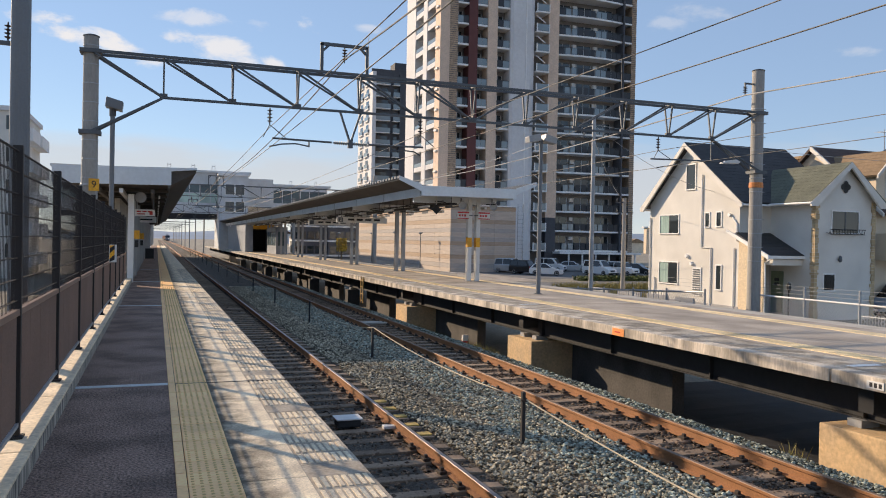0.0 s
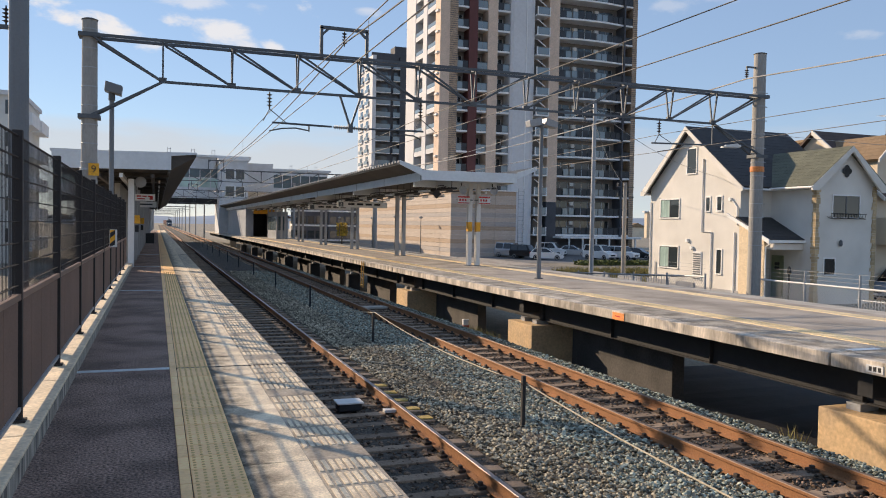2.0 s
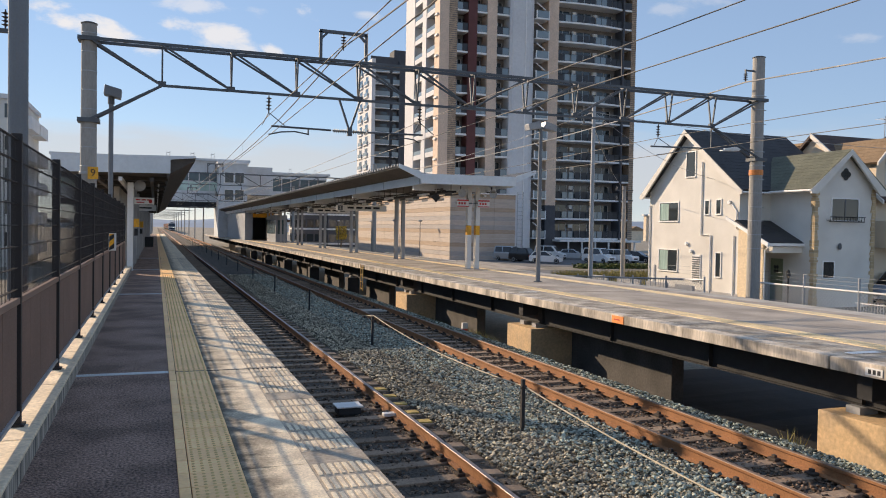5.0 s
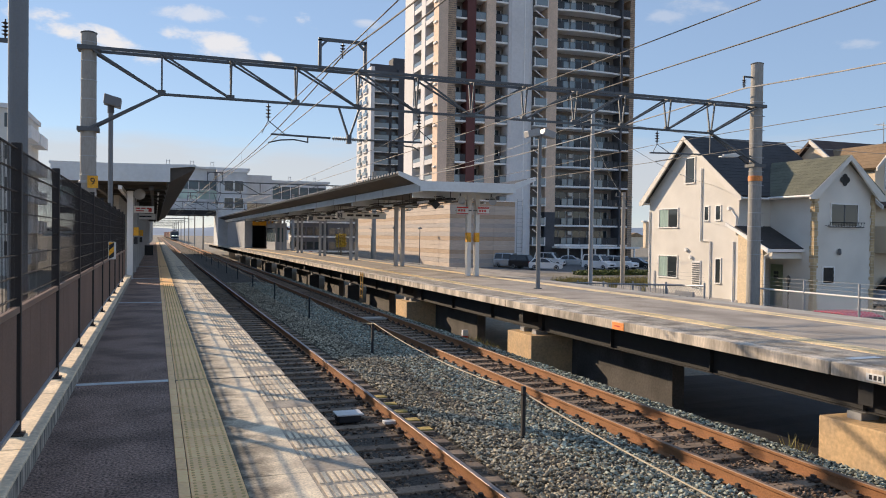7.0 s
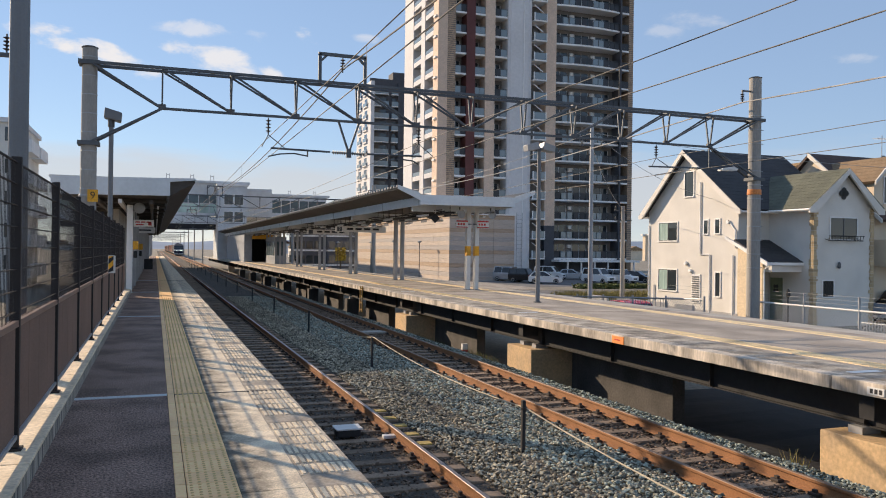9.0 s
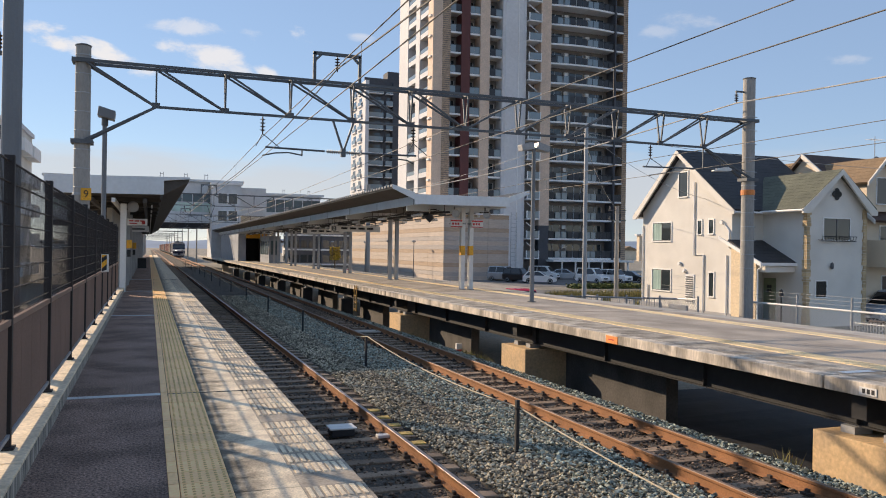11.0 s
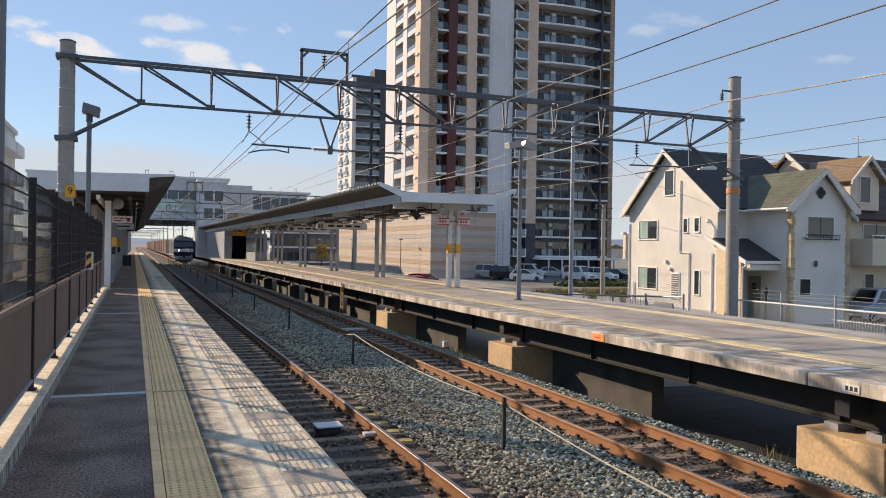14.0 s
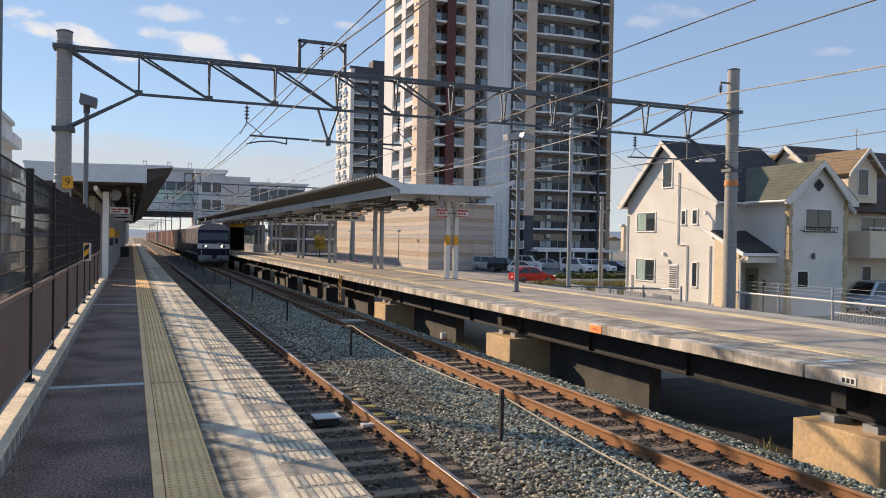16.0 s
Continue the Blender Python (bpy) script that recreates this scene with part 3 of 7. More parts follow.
tagged(part("weed_sheet", bm, mat("black_sheet_surface", (0.018, 0.018, 0.02), 0.8, vary=0.3, grain=6, patch_vary=0.4, bump=0.4)), "black sheet over the ground under the platform", "ground sheet", kind="structure")

# Orange plate, reading bars and a ladder on the edge of the far platform.
sg = thing("edge_sign", (FP0, 13.55, -0.105), "small orange plate on the platform edge", "sign")
block("plate", (-0.012, 0.0, -0.21, 0.21, -0.075, 0.075), M_ORANGE, sg, bevel=0.003)
block("line", (-0.0145, -0.0115, -0.08, 0.12, -0.01, 0.012), M_RED, sg)
sg = thing("edge_sign", (FP0, 7.55, -0.105), "small white plate with dark bars on the platform edge", "sign")
block("plate", (-0.010, 0.0, -0.13, 0.13, -0.05, 0.05), M_WHITE, sg)
for k in range(3):
    block("line", (-0.0125, -0.0095, -0.10 + 0.07 * k, -0.055 + 0.07 * k, -0.03, 0.03), M_BLACK, sg)
# Yellow lowered so that the ladder's shade sits in its colour.
M_LADDER = mat("shade_dimmed_yellow", (0.42, 0.24, 0.05), 0.7, vary=0.2, patch_vary=0.3)
ld = thing("ladder", (FP0 - 0.06, 34.2, 0), "yellow steel ladder on the platform edge", "ladder")
for dy in (-0.19, 0.19):
    block("rail", (-0.02, 0.02, dy - 0.022, dy + 0.022, -1.15, 0.02), M_LADDER, ld)
for k in range(4):
    block("rung", (-0.015, 0.015, -0.17, 0.17, -1.05 + 0.3 * k, -1.02 + 0.3 * k), M_LADDER, ld)
for dy in (-0.19, 0.19):
    block("bracket", (0.02, 0.07, dy - 0.02, dy + 0.02, -0.12, -0.08), M_LADDER, ld)

# ---------------------------------------------------------------- overhead line


def insulator(parent, p, length=0.45, material=M_PORCELAIN):
    bm = B()
    prof = [(0.012, 0)]
    for i in range(4):
        h = -0.06 - i * (length - 0.1) / 4
        prof += [(0.02, h), (0.075, h - 0.015), (0.02, h - 0.045)]
    prof += [(0.012, -length)]
    lathe(bm, prof, p, 10)
    return part("insulator", bm, material, parent)


def portal(y, xl=-1.52, xr=18.35, detail=True):
    g = thing("catenary_portal", (0, y, 0), "grey lattice beam over the tracks between two concrete poles", "catenary portal", "portals over the tracks")
    for x, top, r in ((xl, 6.40, 0.17), (xr, 7.42, 0.19)):
        bm = B()
        rod(bm, (x, 0, Z_GROUND - 0.2), (x, 0, top), r + 0.03, r, n=20)
        pole = part("pole", bm, M_POLE, g, "pale concrete pole")
        if detail:
            for k in range(12):
                bm = B()
                z = 1.2 + 0.45 * k
                rl = r + 0.03 * (top - z) / (top - Z_GROUND) + 0.004
                lathe(bm, [(rl, z), (rl + 0.004, z + 0.006), (rl + 0.004, z + 0.02), (rl, z + 0.026)], (x, 0, 0), 16)
                if x > 0:
                    rod(bm, (x + r, 0, z + 0.02), (x + r + 0.13, -0.03, z + 0.02), 0.012, n=5)
                part("step_band", bm, M_GALV, pole)
            bm = B()
            lathe(bm, [(r + 0.015, top - 0.02), (r + 0.02, top), (r * 0.7, top + 0.03)], (x, 0, 0), 16)
            part("cap", bm, M_DKSTEEL, pole)
    if detail:
        bm = B()
        lathe(bm, [(0.222, 3.60), (0.224, 3.61), (0.222, 3.76), (0.218, 3.77)], (xr, 0, 0), 20)
        part("band", bm, M_ORANGE, g, "orange band round the pole")
    # A three-chord truss: two chords above, one below.
    zt, zb, xa, xb = 6.02, 5.06, 0.12, 16.54
    n = 10
    bm = B()
    bar(bm, (xa, 0, zb), (xb, 0, zb), 0.07, 0.06)
    part("bottom_chord", bm, M_DKSTEEL, g)
    for dy in (-0.20, 0.20):
        bm = B()
        bar(bm, (xl, dy, zt), (xr, dy, zt), 0.06, 0.07)
        part("top_chord", bm, M_DKSTEEL, g)
        for i in range(n + 1):
            x = xa + (xb - xa) * i / n
            bm = B()
            bar(bm, (x, dy * 0.12, zb), (x, dy, zt), 0.04, 0.04, up=(1, 0, 0))
            part("strut", bm, M_DKSTEEL, g)
            if i < n:
                x2 = xa + (xb - xa) * (i + 1) / n
                bm = B()
                if i < n / 2:
                    bar(bm, (x + 0.05, dy, zt - 0.04), (x2 - 0.03, dy * 0.12, zb + 0.03), 0.045, 0.045, up=(0, 1, 0))
                else:
                    bar(bm, (x + 0.03, dy * 0.12, zb + 0.03), (x2 - 0.05, dy, zt - 0.04), 0.045, 0.045, up=(0, 1, 0))
                part("diagonal", bm, M_DKSTEEL, g)
        for a, b in (((xl + 0.1, dy, zt - 0.05), (xa, dy * 0.12, zb)), ((xl, dy, 4.10), (xa, dy * 0.12, zb)), ((xr - 0.1, dy, zt - 0.05), (xb, dy * 0.12, zb)), ((xr, dy, 4.10), (xb, dy * 0.12, zb))):
            bm = B()
            bar(bm, a, b, 0.05, 0.06, up=(0, 1, 0))
            part("brace", bm, M_DKSTEEL, g)
    for i in range(n + 1):
        x = xa + (xb - xa) * i / n
        bm = B()
        bar(bm, (x, -0.20, zt), (x, 0.20, zt), 0.05, 0.05)
        part("spacer", bm, M_DKSTEEL, g)
        bm = B()
        obox(bm, x - 0.09, x + 0.09, -0.045, 0.045, zb - 0.012, zb + 0.10)
        part("gusset", bm, M_DKSTEEL, g)
    for x, z in ((xl, zt), (xl, 4.10), (xr, zt), (xr, 4.10)):
        bm = B()
        obox(bm, x - 0.24, x + 0.24, -0.22, 0.22, z - 0.05, z + 0.05)
        part("clamp", bm, M_DKSTEEL, g)
    # Goalpost frame on the beam with its insulator.
    bm = B()
    bar(bm, (4.02, 0, zt), (4.02, 0, 6.80), 0.08, 0.08, up=(0, 1, 0))
    bar(bm, (5.24, 0, zt), (5.24, 0, 6.80), 0.08, 0.08, up=(0, 1, 0))
    bar(bm, (3.98, 0, 6.80), (5.28, 0, 6.80), 0.08, 0.08)
    bar(bm, (4.05, 0, 6.62), (4.2, 0, 6.77), 0.06, 0.06, up=(0, 1, 0))
    bar(bm, (5.21, 0, 6.62), (5.06, 0, 6.77), 0.06, 0.06, up=(0, 1, 0))
    part("goalpost_frame", bm, M_DKSTEEL, g)
    insulator(g, (4.63, 0, 6.76), 0.42)
    # Hanger and steady pipes for both tracks.
    bm = B()
    bar(bm, (4.53, 0, zb), (4.80, 0, 4.28), 0.05, 0.05, up=(0, 1, 0))
    bar(bm, (5.10, 0, zb), (4.84, 0, 4.28), 0.05, 0.05, up=(0, 1, 0))
    obox(bm, 4.76, 4.88, -0.06, 0.06, 4.10, 4.32)
    part("hanger", bm, M_DKSTEEL, g)
    for cx, sgn in ((2.70, -1), (6.78, 1)):
        bm = B()
        rod(bm, (4.82 + sgn * 0.5, 0, 4.22), (4.82 + sgn * 2.05, 0, 4.24), 0.026, n=8)
        part("steady_pipe", bm, M_DKSTEEL, g)
        bm = B()
        prof = [(0.02, 0.0)]
        for k in range(6):
            prof += [(0.025, 0.05 + 0.06 * k), (0.06, 0.07 + 0.06 * k), (0.025, 0.09 + 0.06 * k)]
        prof += [(0.02, 0.42)]
        lathe(bm, [(r, 4.86 - 4.82 + h) if sgn > 0 else (r, -(h + 0.04)) for r, h in prof], (4.82, 0, 4.215), 8, axis="x")
        part("insulator", bm, M_PORC_W, g, "white porcelain pipe insulator")
        bm = B()
        x1 = 4.82 + sgn * 1.1
        rod(bm, (x1, 0, 4.22), (x1, 0, 4.06), 0.02, n=6)
        chain(bm, [(x1, 0, 4.08), (x1 + sgn * 0.35, 0, 4.13), (x1 + sgn * 0.7, 0, 4.10), (cx, 0, 4.02)], 0.018, 6)
        part("steady_arm", bm, M_DKSTEEL, g)
        insulator(g, (cx, 0, zb - 0.04), 0.46)
        bm = B()
        chain(bm, [(cx, 0, zb - 0.48), (cx - 0.16, 0, 4.26)], 0.012, 5)
        chain(bm, [(cx, 0, zb - 0.48), (cx + 0.42, 0, 4.26)], 0.012, 5)
        part("stay", bm, M_DKSTEEL, g)
    # Bracket over the third track, with a lamp arm on the far pole.
    bm = B()
    rod(bm, (14.28, 0, 4.33), (18.2, 0, 4.41), 0.025, n=8)
    bar(bm, (xb, 0, zb), (xb, 0, 4.4), 0.03, 0.03, up=(0, 1, 0))
    chain(bm, [(15.5, 0, 4.36), (15.3, 0, 4.22), (14.9, 0, 4.14), (14.5, 0, 4.07)], 0.016, 6)
    part("bracket_pipe", bm, M_DKSTEEL, g)
    insulator(g, (14.54, 0, zb - 0.04), 0.42)
    bm = B()
    chain(bm, [(14.54, 0, zb - 0.46), (14.40, 0, 4.36)], 0.012, 5)
    chain(bm, [(14.54, 0, zb - 0.46), (14.98, 0, 4.37)], 0.012, 5)
    part("stay", bm, M_DKSTEEL, g)
    bm = B()
    prism(bm, [(16.95, 4.32), (17.55, 4.34), (17.62, 4.40), (17.45, 4.47), (17.0, 4.40)], "y", -0.12, 0.12)
    part("lamp", bm, M_WHITE, g, "white lamp on the bracket", bevel=0.015)
    bm = B()
    bar(bm, (xr - 0.1, 0, 6.96), (xr - 0.55, 0, 6.96), 0.05, 0.05)
    bar(bm, (xr - 0.52, 0, 6.98), (xr - 0.52, 0, 6.80), 0.04, 0.04, up=(0, 1, 0))
    part("cable_bracket", bm, M_DKSTEEL, g)
    insulator(g, (xr - 0.52, 0, 6.92), 0.34)
    return g


p1 = portal(20.5)
for y in (68.0, 112.0):
    portal(y, detail=False)

# Running wires: each a thing of its own, from pole to pole.
SPANS = [-26.0, 20.5, 68.0, 112.0, 158.0, 204.0, 250.0]


def sagged(x, z, sag, y0, y1, n=12, x1=None):
    x1 = x if x1 is None else x1
    return [(x + (x1 - x) * i / n, y0 + (y1 - y0) * i / n, z - sag * 4 * (i / n) * (1 - i / n)) for i in range(n + 1)]


for cx, zc in ((2.68, 4.02), (6.74, 4.08), (14.5, 4.07)):
    cat = thing("overhead_wire", (0, 0, 0), "contact wire hung from a sagging carrier cable over a track", "overhead wire", "overhead wires")
    con, mes = B(), B()
    con_pts, mes_pts = [], []
    for k, (a, b) in enumerate(zip(SPANS, SPANS[1:])):
        z1 = 0.06 if k % 2 else -0.06
        xa, xb_ = cx + z1, cx - z1
        sag = 0.10 if k == 0 else 0.22
        con_pts += [(xa, a, zc), (xb_, b - 0.01, zc)]
        top = sagged(xa, zc + 0.53, sag, a, b, 14, xb_)
        mes_pts += top[:-1]
        for i in range(2, 14, 3):
            dm = B()
            x, y, z = top[i]
            rod(dm, (x, y, zc), (x, y, z), 0.004, n=4)
            part("dropper", dm, M_WIRE, cat)
    chain(con, con_pts, 0.009)
    chain(mes, mes_pts, 0.009)
    part("contact_wire", con, M_WIRE, cat)
    part("carrier_cable", mes, M_WIRE, cat)
for x, z, sag, r, material in ((4.63, 6.43, 0.62, 0.02, M_WIRE), (17.83, 6.58, 0.62, 0.022, M_WIRE_PALE)):
    fd = thing("feeder_cable", (0, 0, 0), "pale feeder cable sagging between poles" if material is M_WIRE_PALE else "dark feeder cable sagging between poles", "cable", "feeder cables")
    bm = B()
    pts = []
    for a, b in zip(SPANS[:4], SPANS[1:5]):
        pts += sagged(x, z, sag, a, b)[:-1]
    chain(bm, pts, r, 6)
    part("cable", bm, material, fd)

# Guard stakes with a rope between the tracks.
stake_y = [10.2 + 8.4 * i for i in range(15)]
for i, y in enumerate(stake_y):
    st = thing("stake", (5.02, y, -1.28), "dark steel stake standing in the ballast", "stake", "stakes between the tracks")
    bm = B()
    obox(bm, -0.026, 0.026, -0.03, 0.03, -0.2, 0.78)
    part("shaft", bm, M_BLACK, st, bevel=0.005)
    bm = B()
    lathe(bm, [(0.03, 0.645), (0.045, 0.655), (0.045, 0.675), (0.03, 0.685)], (0, 0, 0), 8)
    part("eye", bm, M_CLIP, st)
rope = thing("rope", (0, 0, 0), "pale guard rope sagging between the stakes", "rope")
bm = B()
pts = []
ties = [(1.8, -0.80), (10.2, -0.615), (18.6, -0.50)] + [(y, -0.58) for y in stake_y[2:]]
for (a, za), (b, zb) in zip(ties, ties[1:]):
    for x, y, z in sagged(5.06, 0, 0.13 if a < 12 else 0.22, a, b, 10)[:-1]:
        pts.append((x, y, za + (zb - za) * (y - a) / (b - a) + z))
chain(bm, pts, 0.011, 5)
part("strand", bm, M_ROPE, rope)

# ---------------------------------------------------------------- near canopy
can = thing("canopy_near", (0, 0, 0), "flat platform canopy with a pale fascia and brown underside", "canopy")
CY0, CY1 = 28.6, 118.0
bm = B()
prism(bm, [(-3.2, 3.86), (1.30, 3.98), (1.30, 4.02), (-3.2, 3.90)], "y", CY0, CY1)
part("roof_sheet", bm, M_ROOFMETAL, can)
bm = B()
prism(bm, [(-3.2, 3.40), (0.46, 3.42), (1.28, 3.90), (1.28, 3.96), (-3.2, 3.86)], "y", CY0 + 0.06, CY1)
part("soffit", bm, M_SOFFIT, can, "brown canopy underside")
bm = B()
prism(bm, [(-3.25, 3.36), (0.46, 3.42), (0.46, 3.90), (1.30, 3.985), (1.30, 4.05), (-3.25, 3.95)], "y", CY0 - 0.02, CY0 + 0.05)
part("fascia", bm, M_FASCIA, can, "pale blue-grey end fascia")
for i in range(22):
    y = CY0 + 2 + 4 * i
    block("purlin", (-3.1, 0.4, y, y + 0.10, 3.26, 3.40), M_SOFFIT, can)
for x in (-2.6, -1.9, -1.2, -0.2):
    block("beam", (x, x + 0.12, CY0 + 0.1, CY1, 3.12, 3.26), M_WHITE if x == -1.2 else M_SOFFIT, can)
block("gutter", (0.36, 0.44, CY0 + 0.1, CY1, 3.34, 3.42), M_DKSTEEL, can)
for i in range(17):
    y = 29.9 + 5.3 * i
    bm = B()
    obox(bm, -0.95, -0.75, y - 0.10, y + 0.10, 0.0, 3.13)
    part("column", bm, M_WHITE if i < 1 else M_GALV, can, bevel=0.01)
for i in range(18):
    y = 31.5 + 4.6 * i
    bm = B()
    obox(bm, 0.06, 0.12, y, y + 1.3, 3.12, 3.19)
    part("tube_lamp", bm, M_TUBE, can)
# Wall behind the near platform under the canopy.
wl_ = thing("wall_behind_platform", (0, 0, 0), "pale wall behind the near platform", "wall", kind="structure")
block("wall", (-1.55, -1.35, 29.5, 33.2, -0.1, 1.1), M_PANEL, wl_)
block("wall", (-1.55, -1.35, 33.2, 118, -0.1, 3.12), M_CONC, wl_)

# ---------------------------------------------------------------- far canopy
fc = thing("canopy_far", (0, 0, 0), "long platform canopy on steel columns with corrugated roof", "canopy")
GY0, GY1 = 29.2, 122.0
bm = B()
n = int((GY1 - GY0) / 0.16)
rows = []
for i in range(n + 1):
    y = GY0 + 0.16 * i
    d = 0.035 if i % 2 else 0.0
    rows.append([(8.86, y, 4.13 + d), (9.8, y, 3.86 + d), (11.7, y, 3.70 + d), (13.8, y, 3.86 + d), (14.75, y, 4.13 + d)])
sheet(bm, rows)
bmesh.ops.solidify(bm, geom=bm.faces[:], thickness=0.015)
part("roof_sheet", bm, M_ROOFMETAL, fc, "corrugated pale metal roof")
# Dark sheets added below the eaves so the roof's underside looks shaded.
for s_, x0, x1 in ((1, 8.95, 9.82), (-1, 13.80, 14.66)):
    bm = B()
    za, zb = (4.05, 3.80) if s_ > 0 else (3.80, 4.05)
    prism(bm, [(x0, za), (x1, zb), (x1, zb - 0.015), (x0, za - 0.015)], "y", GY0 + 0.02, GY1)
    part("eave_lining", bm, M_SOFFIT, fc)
bm = B()
prism(bm, [(9.75, 3.45), (13.85, 3.47), (13.85, 3.86), (9.75, 3.84)], "y", GY0 - 0.06, GY0)
part("fascia", bm, M_FASCIA, fc, "pale blue-grey end fascia")
bm = B()
prism(bm, [(9.82, 3.44), (9.90, 3.44), (9.90, 3.84), (9.82, 3.84)], "y", GY0, GY1)
part("edge_beam", bm, M_FASCIA, fc)
bm = B()
prism(bm, [(13.72, 3.44), (13.80, 3.44), (13.80, 3.84), (13.72, 3.84)], "y", GY0, GY1)
part("edge_beam", bm, M_FASCIA, fc)
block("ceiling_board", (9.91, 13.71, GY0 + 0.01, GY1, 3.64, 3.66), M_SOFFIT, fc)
for i in range(9):
    y = 30.8 + 10.6 * i
    for dx in (-0.19, 0.19):
        bm = B()
        x = 12.64 + dx
        prism(bm, [(x - 0.09, y - 0.10), (x + 0.09, y - 0.10), (x + 0.09, y - 0.085), (x + 0.008, y - 0.085), (x + 0.008, y + 0.085), (x + 0.09, y + 0.085),
                   (x + 0.09, y + 0.10), (x - 0.09, y + 0.10), (x - 0.09, y + 0.085), (x - 0.008, y + 0.085), (x - 0.008, y - 0.085), (x - 0.09, y - 0.085)], "z", 0.0, 3.45)
        part("column", bm, M_GALV if i else M_WHITE, fc)
        block("base_plate", (x - 0.13, x + 0.13, y - 0.14, y + 0.14, 0.0, 0.02), M_DKSTEEL, fc)
    if i == 0:
        for dx in (-0.19, 0.19):
            x = 12.64 + dx
            block("warning_band", (x - 0.094, x + 0.094, y - 0.104, y + 0.104, 1.45, 1.85), M_YELLOW, fc, "yellow band on the column")
    bm = B()
    prism(bm, [(9.95, 3.63), (9.95, 3.26), (13.65, 3.26), (13.65, 3.63)], "y", y - 0.08, y + 0.08)
    part("cross_beam", bm, M_FASCIA, fc)
for i in range(17):
    y = GY0 + 5.3 * i
    block("web_stiffener", (9.805, 9.82, y + 0.3, y + 0.34, 3.44, 3.84), M_GALV, fc)
for s_, x0, x1 in ((1, 8.84, 9.75), (-1, 13.86, 14.76)):
    bm = B()
    prism(bm, [(x0, 4.03 if s_ > 0 else 3.62), (x1, 3.62 if s_ > 0 else 4.03), (x1, 3.90 if s_ > 0 else 4.19), (x0, 4.19 if s_ > 0 else 3.90)], "y", GY0 - 0.05, GY0 - 0.005)
    part("verge", bm, M_FASCIA, fc)
for i in range(220):
    y = GY0 + 0.42 * i
    block("eave_cap", (8.82, 8.855, y, y + 0.21, 4.10, 4.185), M_LAMPGREY, fc)
block("cable_tray", (11.15, 11.45, GY0 + 0.5, GY1, 3.16, 3.24), M_BLACK, fc)
for i in range(40):
    y = GY0 + 0.7 + 1.1 * i
    block("tray_hanger", (11.28, 11.30, y, y + 0.02, 3.24, 3.64), M_BLACK, fc)
    if i % 2:
        block("cable_box", (11.5, 11.75, y, y + 0.2, 3.1, 3.3), M_DKSTEEL, fc)
bm = B()
for x, z in ((11.0, 3.25), (11.06, 3.18), (10.9, 3.3), (13.2, 3.25)):
    chain(bm, [(x, GY0 + 0.6, z)] + [(x + random.uniform(-.05, .05), GY0 + 3 + 4 * k, z + random.uniform(-0.06, 0.06)) for k in range(20)], 0.025, 5)
part("conduit", bm, M_BLACK, fc)
for i in range(16):
    y = GY0 + 2.0 + 5.3 * i
    block("tube_lamp", (10.7, 10.82, y, y + 1.3, 3.10, 3.18), M_TUBE, fc, "white tube lamp")
    block("tube_lamp", (13.3, 13.42, y, y + 1.3, 3.10, 3.18), M_TUBE, fc, "white tube lamp")
    block("lamp_rod", (10.75, 10.77, y + 0.6, y + 0.62, 3.18, 3.64), M_DKSTEEL, fc)
    block("lamp_rod", (13.35, 13.37, y + 0.6, y + 0.62, 3.18, 3.64), M_DKSTEEL, fc)

# ---------------------------------------------------------------- near platform: poles, lamps, signs
pl = thing("utility_pole", (-1.5, 10.2, 0), "tall grey steel pole behind the fence", "pole")
bm = B()
rod(bm, (0, 0, Z_GROUND), (0, 0, 9.5), 0.11, 0.10, n=18)
part("shaft", bm, M_LAMPGREY, pl)
ip = thing("insulator_pole", (-3.1, 17.5, 0), "slim pole with insulators and switchgear", "pole")
bm = B()
rod(bm, (0, 0, Z_GROUND), (0, 0, 11), 0.07, n=12)
part("shaft", bm, M_DKSTEEL, ip)
for z in (5.4, 6.6, 7.6, 8.4):
    block("arm", (-0.5, 0.5, -0.04, 0.04, z - 0.04, z + 0.04), M_DKSTEEL, ip)
    for x in (-0.42, 0.3, 0.45):
        insulator(ip, (x, 0, z + 0.42), 0.4)

lp = thing("platform_lamp", (-1.2, 23.9, 0), "dark grey platform lamp with a box head", "lamp post")
bm = B()
rod(bm, (0, 0, -0.2), (0, 0, 5.25), 0.065, n=14)
part("shaft", bm, M_LAMPGREY, lp)
bm = B()
prism(bm, [(-0.19, 5.25), (0.25, 5.15), (0.28, 5.40), (-0.16, 5.52)], "y", -0.22, 0.22)
part("head", bm, M_LAMPGREY, lp, bevel=0.02)
bm = B()
rod(bm, (0, 0, 5.0), (0, 0, 5.28), 0.09, n=12)
part("collar", bm, M_DKSTEEL, lp)

lp = thing("platform_lamp", (11.73, 22.9, 0), "grey double-headed lamp post on the far platform", "lamp post")
bm = B()
rod(bm, (0, 0, 0), (0, 0, 5.05), 0.075, 0.06, n=14)
part("shaft", bm, M_LAMPGREY, lp)
bm = B()
lathe(bm, [(0.14, 0), (0.14, 0.02), (0.09, 0.03)], n=14)
part("base_plate", bm, M_DKSTEEL, lp)
for sx in (-1, 1):
    bm = B()
    prism(bm, [(sx * 0.06, 4.98), (sx * 0.48, 4.90), (sx * 0.52, 5.10), (sx * 0.10, 5.22)], "y", -0.17, 0.17)
    part("head", bm, M_GALV, lp, bevel=0.015)

